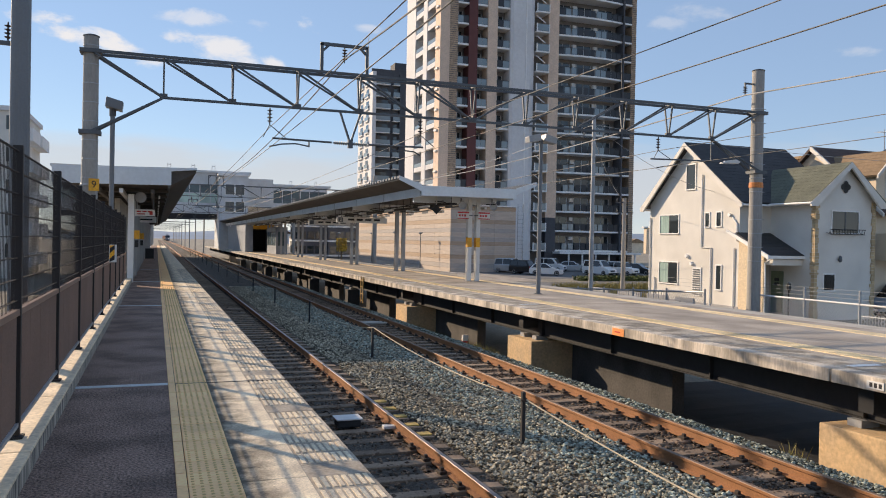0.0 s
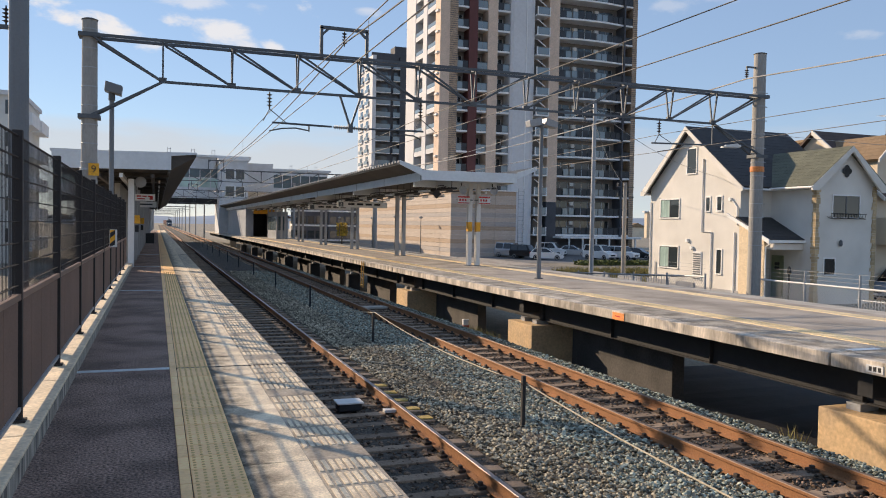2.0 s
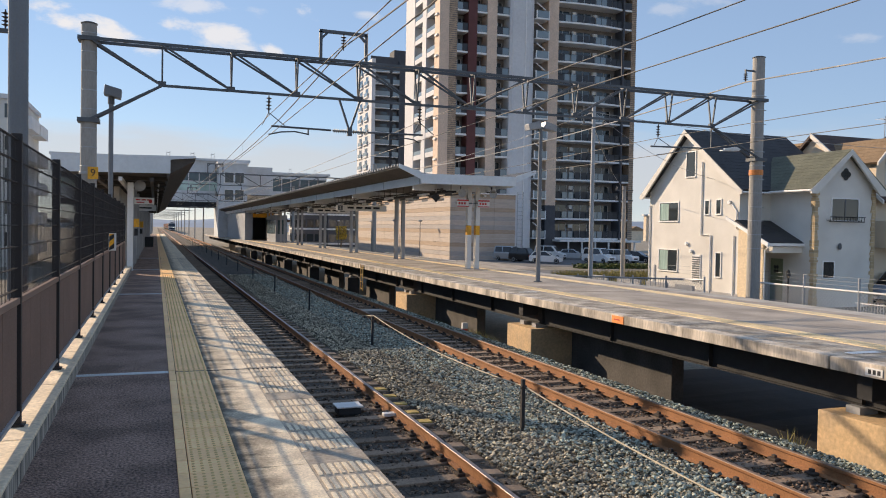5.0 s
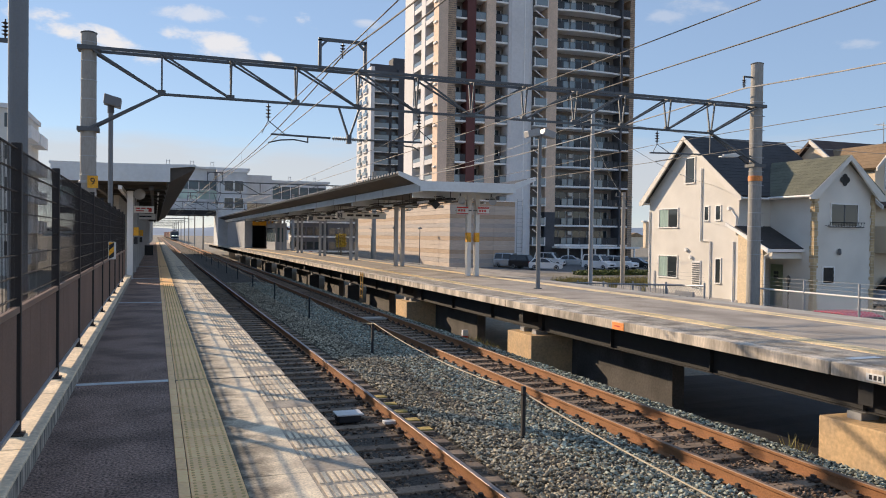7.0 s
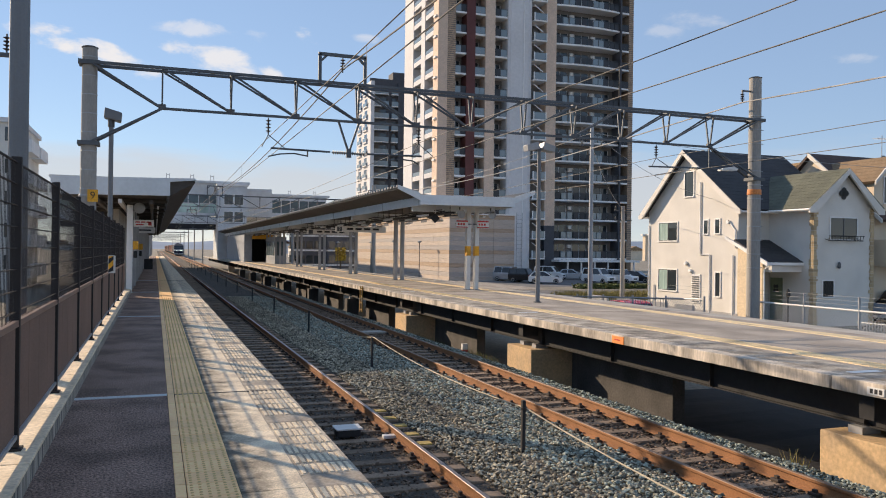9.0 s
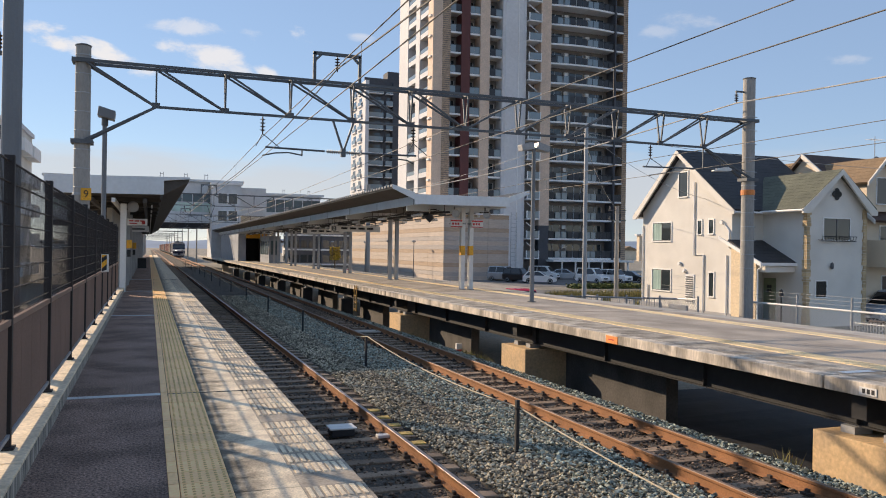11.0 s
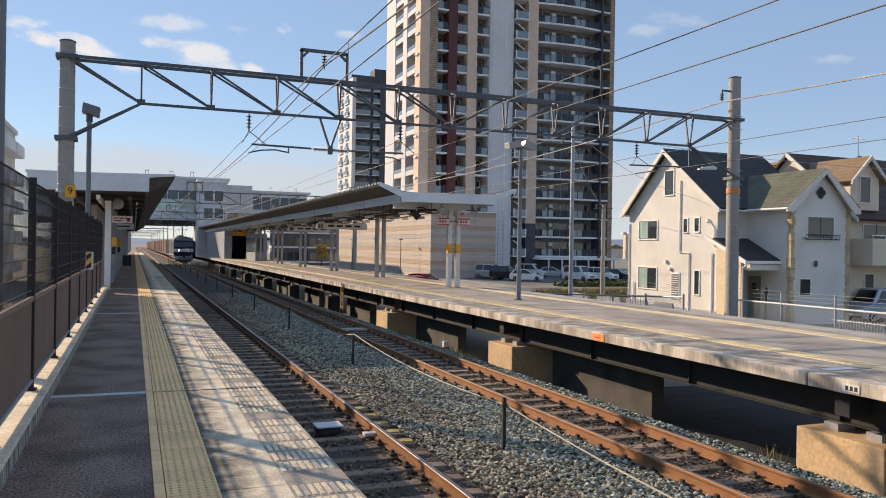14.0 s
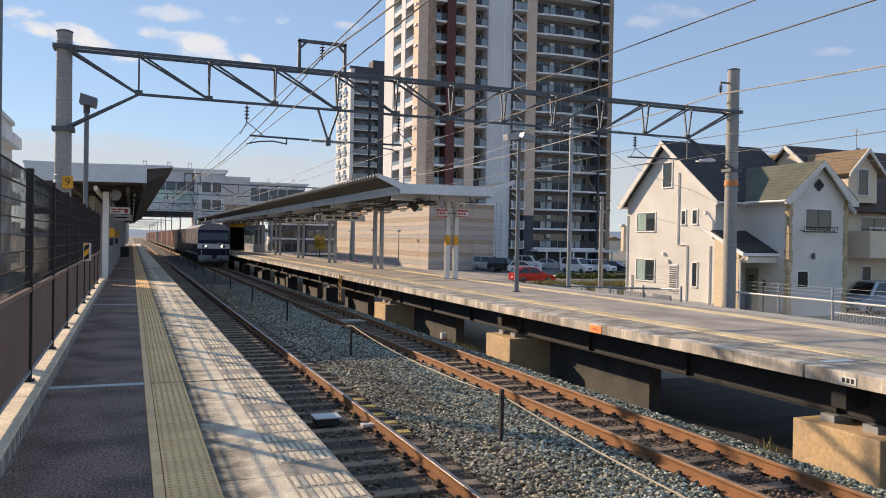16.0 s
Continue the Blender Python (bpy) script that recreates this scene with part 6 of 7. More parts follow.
block("front_door", (WX0 - 0.06, WX0 - 0.01, 34.75, 35.65, ZG + 0.2, 0.35), M_DOORG, hs, "green front door")
bm = B()
for k in range(4):
    lathe(bm, [(0.06, -0.015), (0.11, 0.0), (0.06, 0.015)], (WX0 - 0.075, 35.2 + 0.09 * (k % 2 * 2 - 1), -0.25 + 0.12 * (k // 2 * 2 - 1)), 8, axis="x")
part("door_ornament", bm, M_IRON, hs)
bm = B()
chain(bm, [(30.9, 33.2, 1.1), (31.02, 33.82, 0.85), (31.02, 33.82, ZG)], 0.045, 8)
part("downpipe", bm, M_TRIM, hs)
bm = B()
rod(bm, (31.7, 32.8, ZG), (31.7, 32.8, -0.6), 0.04, n=8)
lathe(bm, [(0.06, -0.6), (0.12, -0.5), (0.10, -0.25), (0.02, -0.15)], (31.7, 32.8, 0), 8)
part("garden_lamp", bm, M_IRON, hs)

h2 = thing("house", (0, 0, 0), "beige rendered house with brown roof, dormer and balcony", "house")
bm = B()
prism(bm, [(34.2, ZG), (43.5, ZG), (43.5, 4.0), (38.9, 7.95), (34.2, 4.0)], "x", 39.4, 50)
part("wall", bm, M_WALL_B, h2, "beige rendered wall")
roof_slope(h2, (39.1, 33.5, 3.75), (50.3, 33.5, 3.75), (50.3, 38.9, 8.15), (39.1, 38.9, 8.15), M_SLATE_N, 14, label="brown slate roof")
roof_slope(h2, (50.3, 44.2, 3.75), (39.1, 44.2, 3.75), (39.1, 38.9, 8.15), (50.3, 38.9, 8.15), M_SLATE_N, 8)
bm = B()
prism(bm, [(33.4, 3.55), (33.4, 3.78), (38.9, 8.22), (38.9, 7.9)], "x", 39.02, 39.12)
part("barge_board", bm, M_BARGE, h2)
bm = B()
prism(bm, [(39.0, 4.3), (41.3, 4.3), (41.3, 6.2), (40.15, 7.3), (39.0, 6.2)], "y", 33.9, 38.0)
part("dormer_wall", bm, M_WALL_B, h2, "beige dormer")
roof_slope(h2, (38.65, 33.5, 5.95), (38.65, 38.4, 5.95), (40.15, 38.4, 7.48), (40.15, 33.5, 7.48), M_SLATE_T, 7, name="dormer_roof", label="tan slate dormer roof")
roof_slope(h2, (41.65, 38.4, 5.95), (41.65, 33.5, 5.95), (40.15, 33.5, 7.48), (40.15, 38.4, 7.48), M_SLATE_T, 7, name="dormer_roof")
for s, xe in ((1, 38.63), (-1, 41.67)):
    bm = B()
    prism(bm, [(xe, 5.75), (xe, 5.95), (40.15, 7.5), (40.15, 7.25)], "y", 33.44, 33.54)
    part("barge_board", bm, M_BARGE, h2)
window_y(h2, 33.9, 39.75, 40.55, 4.75, 6.25)
window_y(h2, 34.2, 40.4, 42.6, 2.2, 3.45)
block("balcony_front", (39.3, 46, 32.6, 32.75, 1.15, 2.6), M_WALL_B, h2, "beige balcony parapet")
block("balcony_side", (39.3, 39.45, 32.75, 34.2, 1.15, 2.6), M_WALL_B, h2)
block("balcony_floor", (39.3, 46, 32.6, 34.2, 1.05, 1.15), M_WALL_B, h2)
bm = B()
rod(bm, (39.35, 32.67, 2.78), (46, 32.67, 2.78), 0.03, n=6)
for k in range(7):
    rod(bm, (39.4 + k, 32.67, 2.6), (39.4 + k, 32.67, 2.78), 0.02, n=5)
part("balcony_rail", bm, M_TRIM, h2)
window_y(h2, 34.2, 40.6, 41.3, -0.3, 0.5)
an = thing("antenna", (42.6, 36.5, 0), "television antenna mast with a round dish", "antenna")
bm = B()
rod(bm, (0, 0, 6.2), (0, 0, 9.2), 0.025, n=6)
part("mast", bm, M_GALV, an)
bm = B()
for k in range(5):
    rod(bm, (-0.5 + 0.25 * k, -0.3, 9.0), (-0.5 + 0.25 * k, 0.3, 9.0), 0.012, n=4)
rod(bm, (-0.6, 0, 9.0), (0.6, 0, 9.0), 0.015, n=4)
part("aerial", bm, M_GALV, an)
bm = B()
lathe(bm, [(0.05, 0.08), (0.25, 0.03), (0.34, -0.04), (0.33, -0.05), (0.2, 0.0)], (0, -0.1, 7.6), 16, axis="y")
part("dish", bm, M_GALV, an)
h3 = thing("house", (0, 0, 0), "plain beige apartment house behind the other houses", "house")
block("wall", (47, 62, 44, 54, ZG, 8.6), M_WALL_B, h3)
block("roof", (46.6, 62.4, 43.6, 54.4, 8.6, 8.8), M_SLATE_T, h3)
for k in range(4):
    window_y(h3, 44, 48 + 3.4 * k, 49.6 + 3.4 * k, 5.6, 7.0)

# Garden wall pieces along the road.
for y0, y1 in ((36.2, 37.8), (38.6, 40.6), (41.3, 43.8), (45, 47)):
    gw = thing("garden_wall", (28.2, 0, ZG), "low pale concrete garden wall", "garden wall", "garden walls by the road", kind="structure")
    block("wall", (0, 0.15, y0, y1, 0, 0.95), M_BASE, gw, bevel=0.01)
    for k in range(2):
        y = y0 + (y1 - y0) * (0.3 + 0.4 * k)
        block("vent_block", (-0.012, 0.0, y - 0.09, y + 0.09, 0.5, 0.68), M_BLACK, gw)
gf = thing("garden_fence", (28.2, 0, ZG), "grey garden fence beside the car", "garden fence")
for k in range(60):
    bm = B()
    y = 17.0 + 0.14 * k
    obox(bm, 0.05, 0.08, y, y + 0.02, 0.1, 1.1)
    part("picket", bm, M_GALV, gf)
for z in (0.25, 1.0):
    block("rail", (0.04, 0.09, 17, 25.4, z, z + 0.04), M_TRIM, gf)
block("oriel", (31.4, 33.0, 44.5, 45.7, 1.1, 2.85), M_WALL_B, hs, "tan boxed-out bay", bevel=0.02)
block("oriel_roof", (31.3, 33.1, 44.5, 45.8, 2.85, 2.95), M_TRIM, hs)

# ---------------------------------------------------------------- apartment towers
M_T_WALL = mat("tower_grey_wall", (0.66, 0.655, 0.655), 0.85, vary=0.06, grain=3, patch_scale=0.1, patch_vary=0.08, bump=0.05)
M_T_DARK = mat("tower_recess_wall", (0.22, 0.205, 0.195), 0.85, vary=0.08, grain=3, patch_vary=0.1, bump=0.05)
M_T_TAN = mat("tower_tan_tile", (0.68, 0.51, 0.39), 0.8, vary=0.12, grain=5, patch_vary=0.08, bump=0.1)
M_T_BRICK = mat("tower_brick", (0.42, 0.30, 0.21), 0.85, vary=0.3, grain=2.5, patch_vary=0.1, bump=0.1, stretch=(1, 1, 1))
M_T_RED = mat("tower_maroon_column", (0.12, 0.038, 0.034), 0.7, vary=0.08, patch_vary=0.1)
M_T_WHITE = mat("tower_white_slab", (0.80, 0.79, 0.77), 0.75, vary=0.05, patch_vary=0.08, bump=0.02)
M_T_CHAR = mat("tower_charcoal", (0.075, 0.078, 0.088), 0.8, vary=0.1, grain=3, patch_vary=0.12)
M_RAILDK = mat("tower_dark_rail", (0.022, 0.024, 0.03), 0.4, bump=0)
M_WINFRAME = mat("tower_window_frame", (0.5, 0.5, 0.5), 0.5, bump=0)

T1 = thing("apartment_tower", (0, 0, 0), "tall grey and tan apartment tower with glass balconies", "apartment building")
FY, PITCH, ZB, NF = 105.0, 2.95, 0.75, 18
ZTOP = ZB + PITCH * NF + 1.5
TX0, TX1, TYB = 38.0, 70.0, 121.0
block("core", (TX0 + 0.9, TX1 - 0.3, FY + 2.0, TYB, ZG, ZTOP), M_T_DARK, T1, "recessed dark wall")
for nm, x0, x1, y, m, top in (("brick_pier", 38.95, 40.15, FY - 0.03, M_T_BRICK, ZTOP), ("maroon_column", 41.85, 43.2, FY - 0.1, M_T_RED, ZTOP), ("tan_pier", 44.8, 46.3, FY - 0.15, M_T_TAN, ZTOP - 11),
                              ("tan_pier", 54.7, 56.4, FY - 0.1, M_T_TAN, ZTOP), ("brown_post", 67.5, 67.75, FY - 0.3, M_T_CHAR, ZTOP), ("brick_pier", 69.2, 70.0, FY, M_T_BRICK, ZTOP)):
    block(nm, (x0, x1, y, FY + 2.1, ZG if nm != "tan_pier" or x0 < 50 else 5.6, top), m, T1)
bm = B()
for k in range(190):
    z = ZG + 0.3 * k
    obox(bm, 38.93, 40.17, FY - 0.045, FY - 0.02, z, z + 0.05)
    obox(bm, 69.18, 70.02, FY - 0.02, FY + 0.02, z, z + 0.05)
tagged(part("brick_joint", bm, M_T_CHAR, T1), kind="stuff")
block("dark_pier", (54.7, 56.4, FY - 0.1, FY + 2.1, ZG, 5.6), M_T_CHAR, T1)
bm = B()
prism(bm, [(48.35, FY + 2.1), (48.35, FY - 0.2), (48.7, FY - 0.5), (51.5, FY - 0.5), (52.25, FY - 0.1), (52.25, FY + 2.1)], "z", ZG, ZTOP)
part("stair_shaft", bm, M_T_WALL, T1, "smooth pale grey shaft")
block("shaft_pipe", (50.7, 50.85, FY - 0.62, FY - 0.5, ZG, ZTOP), M_T_WHITE, T1)


def unit(x0, x1, bulge=0.0):
    """Meshes of one balcony: slab, then each panel, window, frame and cooler."""
    out = []
    s = B()
    n = 6 if bulge else 1
    top = [(x0 + (x1 - x0) * i / n, FY - bulge * math.sin(math.pi * i / n)) for i in range(n + 1)]
    prism(s, top + [(x1, FY + 2.05), (x0, FY + 2.05)], "z", 0.0, 0.26)
    out.append(("balcony_slab", mesh_of(s, M_T_WHITE)))

    def add(name, material, *dims):
        q = B()
        obox(q, *dims)
        out.append((name, mesh_of(q, material)))

    k = max(2, int((x1 - x0) / 0.95))
    for i in range(k):
        u0, u1 = i / k, (i + 1) / k
        a, b = x0 + (x1 - x0) * (u0 + 0.008), x0 + (x1 - x0) * (u1 - 0.008)
        yb = FY - bulge * math.sin(math.pi * (u0 + u1) / 2)
        pale = (i * 7 + int(x0)) % 5 in (0, 3)
        add("glass_panel" if pale else "dark_panel", M_GLASS_PALE if pale else M_RAILDK, a, b, yb + 0.06, yb + 0.09, 0.30, 1.28)
    add("handrail", M_RAILDK, x0, x1, FY + 0.03 - bulge * 0.5, FY + 0.12 - bulge * 0.5, 1.28, 1.34)
    k = max(1, int((x1 - x0) / 2.9))
    for i in range(k):
        a = x0 + (x1 - x0) * (i + 0.12) / k
        b = x0 + (x1 - x0) * (i + 0.80) / k
        add("window", M_GLASS, a, b, FY + 1.96, FY + 1.99, 0.25, 2.35)
        for e in (a, (a + b) / 2, b):
            add("window_frame", M_WINFRAME, e - 0.05, e + 0.05, FY + 1.92, FY + 1.955, 0.25, 2.4)
        if b + 0.85 < x1:
            add("air_conditioner", M_T_WHITE, b + 0.25, b + 0.85, FY + 1.5, FY + 1.9, 1.75, 2.3)
    return out


BAYS = [unit(40.15, 41.85), unit(43.2, 44.8), unit(46.3, 48.35), unit(56.4, 67.5, 0.55), unit(67.8, 69.2)]
for fl in range(NF + 1):
    z = ZB + PITCH * fl - 0.22
    for bay_meshes in BAYS:
        holder = None
        for nm, me in bay_meshes:
            ob = new(nm, me)
            ob.location = (0, 0, z)
            if holder is None:
                ob.parent, holder = T1, ob
            else:
                ob.parent, ob.location = holder, (0, 0, 0)
# Small white escape balconies on the shaft, and the balconies of the side that faces the line.
s, d = B(), B()
obox(s, 52.4, 54.55, FY - 0.7, FY + 2.0, 0, 0.2)
obox(s, 52.4, 52.54, FY - 0.7, FY - 0.56, 0.2, 1.3)
obox(s, 54.41, 54.55, FY - 0.7, FY - 0.56, 0.2, 1.3)
bar(s, (52.6, FY - 0.2, 2.5), (53.9, FY - 0.6, 1.4), 0.15, 0.12)
obox(d, 52.54, 54.41, FY - 0.66, FY - 0.62, 0.25, 1.25)
ESC, ESCG = mesh_of(s, M_T_WHITE), mesh_of(d, M_GLASS_PALE)
SIDES = []
for y in (107.2, 112.8):
    s, w = B(), B()
    obox(s, TX0 - 0.44, TX0 + 0.9, y, y + 3.6, 0, 0.2)
    obox(s, TX0 - 0.44, TX0 - 0.34, y, y + 3.6, 0.2, 0.7)
    obox(w, TX0 + 0.86, TX0 + 0.89, y + 0.5, y + 3.0, 0.3, 2.3)
    g = B()
    obox(g, TX0 - 0.42, TX0 - 0.38, y, y + 3.6, 0.7, 1.3)
    SIDES.append(("side_balcony", mesh_of(s, M_T_WALL), [("window", mesh_of(w, M_GLASS)), ("glass_panel", mesh_of(g, M_GLASS_PALE))]))
for fl in range(NF + 1):
    z = ZB + PITCH * fl - 0.22
    for nm, a, kids in (("escape_balcony", ESC, [("glass_panel", ESCG)]), *SIDES):
        o = new(nm, a)
        o.parent, o.location = T1, (0, 0, z)
        for kid, b in kids:
            q = new(kid, b)
            q.parent = o
for y0, y1 in ((105.0, 107.1), (110.9, 112.7), (116.5, 121)):
    block("side_wall", (TX0 - 0.5, TX0 + 0.95, y0, y1, ZG, ZTOP), M_T_WALL if y0 > 106 else M_T_TAN, T1)
for k in range(16):
    block("hood", (TX0 - 0.75, TX0 - 0.5, 105.5, 106.6, ZB + 2 + PITCH * k, ZB + 2.25 + PITCH * k), M_T_WHITE, T1)
block("entrance_canopy", (56, 70, 102.5, 105, 0.2, 0.5), M_T_WHITE, T1)
block("entrance_wall", (56.4, 70, FY + 0.5, FY + 0.7, ZG, 0.2), M_T_CHAR, T1)
for k in range(6):
    block("entrance_column", (57.5 + 2.3 * k, 57.7 + 2.3 * k, 102.7, 102.9, ZG, 0.2), M_T_WHITE, T1)

T2 = thing("apartment_tower", (0, 0, 0), "dark grey apartment tower with pale side balconies", "apartment building")
QX, QY, QT = 49.0, 185.5, 43.0
block("core", (QX + 0.6, QX + 16, QY + 1.2, QY + 14, ZG, QT), M_T_CHAR, T2)
block("side_wall", (QX, QX + 0.6, QY + 2.0, QY + 14, ZG, QT), M_T_WALL, T2, "pale side wall")
block("corner_wall", (QX, QX + 0.9, QY, QY + 2.0, ZG, QT), M_T_WALL, T2)
block("dark_wall", (QX + 7.0, QX + 16, QY + 0.1, QY + 1.2, ZG, QT), M_T_CHAR, T2)
block("penthouse", (QX + 6.4, QX + 9.4, QY + 3, QY + 7, QT, QT + 3.2), M_T_CHAR, T2)
block("parapet", (QX, QX + 16, QY + 1.2, QY + 1.4, QT, QT + 0.9), M_T_CHAR, T2)
for k in range(4):
    block("roof_box", (QX + 1.5 + 1.1 * k, QX + 2.2 + 1.1 * k, QY + 3, QY + 4, QT, QT + 1.0), M_GALV, T2)
def one(material, *dims):
    q = B()
    obox(q, *dims)
    return mesh_of(q, material)


T2M = []
for x0, x1 in ((0.9, 4.6), (5.3, 7.0)):
    T2M.append(("balcony_slab", one(M_T_WHITE, QX + x0, QX + x1, QY, QY + 1.25, 0, 0.2), [
        ("glass_panel", one(M_GLASS_PALE, QX + x0, QX + x1, QY + 0.04, QY + 0.08, 0.25, 1.3)),
        ("window", one(M_GLASS, QX + x0 + 0.4, QX + x1 - 0.4, QY + 1.14, QY + 1.18, 0.3, 2.3))]))
for y in (3.0, 8.6):
    T2M.append(("side_balcony", one(M_T_WALL, QX - 0.35, QX, QY + y, QY + y + 3.4, 0, 0.35), [
        ("glass_panel", one(M_GLASS_PALE, QX - 0.35, QX - 0.30, QY + y, QY + y + 3.4, 0.4, 1.25)),
        ("window", one(M_GLASS, QX - 0.02, QX + 0.01, QY + y + 0.4, QY + y + 3.0, 1.1, 2.3))]))
for fl in range(14):
    for nm, me, kids in T2M:
        o = new(nm, me)
        o.parent, o.location = T2, (0, 0, QT - 3.1 - 2.95 * fl)
        for kid, km in kids:
            q = new(kid, km)
            q.parent = o

# ---------------------------------------------------------------- striped parking building and shops
M_ST = [mat("pale_stone_band", (0.52, 0.44, 0.37), 0.85, vary=0.15, grain=4, patch_vary=0.1, stretch=(0.5, 0.5, 4)),
        mat("tan_stone_band", (0.44, 0.33, 0.24), 0.85, vary=0.15, grain=4, patch_vary=0.1, stretch=(0.5, 0.5, 4)),
        mat("grey_stone_band", (0.42, 0.38, 0.35), 0.85, vary=0.15, grain=4, patch_vary=0.1, stretch=(0.5, 0.5, 4))]
pb = thing("parking_building", (0, 0, 0), "beige building clad in horizontal striped panels", "building")
block("core", (35.4, 44.4, 93.7, 142, ZG, 6.3), M_T_WALL, pb)
for k in range(15):
    z = ZG + 0.57 * k
    m = M_ST[(0, 2, 0, 1, 0, 0, 1, 2)[k % 8]]
    for j in range(8):
        y0 = 93.4 + 6.07 * j
        block("cladding_panel", (35.2, 35.4, y0, y0 + 6.05, z, z + 0.55), m, pb)
    for j in range(3):
        x0 = 35.41 + 3.0 * j
        block("cladding_panel", (x0, x0 + 2.98, 93.5, 93.7, z, z + 0.55), m, pb)
for j in range(7):
    y0 = 96 + 6.3 * j
    block("slot", (35.19, 35.2, y0, y0 + 2.6, 5.55, 5.9), M_T_CHAR, pb)
block("coping", (35.1, 44.5, 93.3, 142, 6.35, 6.5), M_T_WHITE, pb)
bm = B()
for k in range(16):
    z = ZG + 0.4 + 0.55 * k
    rod(bm, (44.6, 93.3, z), (45.4, 93.3, z), 0.03, n=4)
for x in (44.6, 45.4):
    rod(bm, (x, 93.3, ZG), (x, 93.3, 6.8), 0.04, n=6)
part("outside_ladder", bm, M_GALV, pb)

M_SHOPDK = mat("dark_shop_cladding", (0.10, 0.10, 0.11), 0.7, vary=0.1, grain=3, patch_vary=0.2, bump=0.03)
for x0, x1, y0, zt, m, lab in ((27.5, 33.0, 162, 6.6, M_SHOPDK, "dark grey three-storey shop building with pale bands"), (33.4, 40.5, 160, 6.6, M_SHOPDK, "dark shop building with pale bands between storeys"),
                               (15.5, 22, 190, 5.5, M_WALL_B, "low beige building beyond the station"), (23, 27, 182, 5.9, M_T_WALL, "small grey building beyond the station")):
    sb = thing("shop_building", (0, 0, 0), lab, "building", "buildings beyond the station")
    block("wall", (x0, x1, y0, y0 + 10, ZG, zt), m, sb)
    for fl in range(3):
        z = ZG + 1.0 + 3.0 * fl
        if z + 1.6 < zt:
            block("floor_band", (x0 - 0.12, x1 + 0.12, y0 - 0.12, y0 + 9.9, z - 0.6, z - 0.25), M_T_WHITE, sb)
            k = int((x1 - x0) / 1.6)
            for j in range(k):
                a = x0 + 0.3 + (x1 - x0 - 0.6) * j / k
                block("window", (a, a + 1.3, y0 - 0.04, y0 + 0.01, z, z + 1.5), M_GLASS, sb)
            for j in range(4):
                block("window", (x0 - 0.04, x0 + 0.01, y0 + 1 + 2.3 * j, y0 + 2.6 + 2.3 * j, z, z + 1.5), M_GLASS, sb)
    block("parapet", (x0 - 0.1, x1 + 0.1, y0 - 0.1, y0 + 10.1, zt, zt + 0.25), M_T_WHITE, sb)
for k, (x, y) in enumerate(((26.4, 88), (29.5, 99), (33.4, 100), (32.0, 120), (28.5, 128))):
    sl = thing("street_lamp", (x, y, ZG), "slim dark street lamp with a round head", "street lamp", "street lamps by the forecourt")
    bm = B()
    rod(bm, (0, 0, 0), (0, 0, 4.9), 0.06, 0.045, n=8)
    part("shaft", bm, M_DKSTEEL, sl)
    bm = B()
    lathe(bm, [(0.08, 4.85), (0.30, 4.95), (0.30, 5.05), (0.05, 5.15)], n=12)
    part("head", bm, M_GALV, sl)

ab = thing("apartment_building", (0, 0, 0), "pale apartment block beyond the fence", "apartment building")
block("wall", (-21, -11.1, 76, 88, ZG, 12.2), M_WALL_W, ab)
block("roof", (-21.2, -10.9, 75.8, 88.2, 12.2, 12.6), M_T_WALL, ab)
for fl in range(5):
    z = -1.2 + 2.75 * fl
    block("balcony", (-11.1, -10.2, 76.5, 81.5, z, z + 1.1), M_T_WHITE, ab)
    block("balcony", (-11.1, -10.2, 82.5, 87.5, z, z + 1.1), M_T_WHITE, ab)
    for k in range(3):
        block("window", (-18 + 2.9 * k, -16.6 + 2.9 * k, 75.96, 76.01, z + 0.8, z + 2.0), M_GLASS, ab)

# ---------------------------------------------------------------- station bridge
st = thing("station_bridge", (0, 0, 0), "white glazed station concourse bridging the tracks", "station building")
M_SW = mat("station_white_panel", (0.60, 0.62, 0.63), 0.6, vary=0.05, grain=3, patch_vary=0.1, bump=0.02)
M_SGLASS = mat("station_glass", (0.07, 0.11, 0.125), 0.2, vary=0.1, grain=0.8, patch_scale=0.3, patch_vary=0.4, bump=0)
# Lower panes: a pale green glow is put into the glass colour.
M_SGLASS_P = mat("glow_tinted_station_glass", (0.46, 0.60, 0.54), 0.35, vary=0.1, grain=0.8, patch_scale=0.4, patch_vary=0.3, bump=0)
BY = 126.0
block("deck", (-14, 13.0, BY, BY + 5, 5.3, 6.2), M_SW, st)
block("girder", (-14, 13.0, BY + 0.2, BY + 0.5, 4.5, 5.3), M_GIRDER, st)
block("girder", (-14, 13.0, BY + 4, BY + 4.3, 4.5, 5.3), M_GIRDER, st)
for k in range(14):
    block("underbeam", (-8 + 1.5 * k, -7.8 + 1.5 * k, BY + 0.5, BY + 4, 4.6, 5.3), M_GIRDER, st)
block("sill_panel", (-14, 8.6, BY, BY + 0.3, 6.2, 7.0), M_SW, st)
block("head_panel", (-14, 8.6, BY, BY + 0.3, 9.7, 11.6), M_SW, st)
block("inner_wall", (-14, 13.0, BY + 4.5, BY + 4.8, 6.2, 11), M_WALL_W, st)
block("roof", (-14.5, 13.8, BY - 0.5, BY + 6, 11.6, 11.95), M_SW, st)
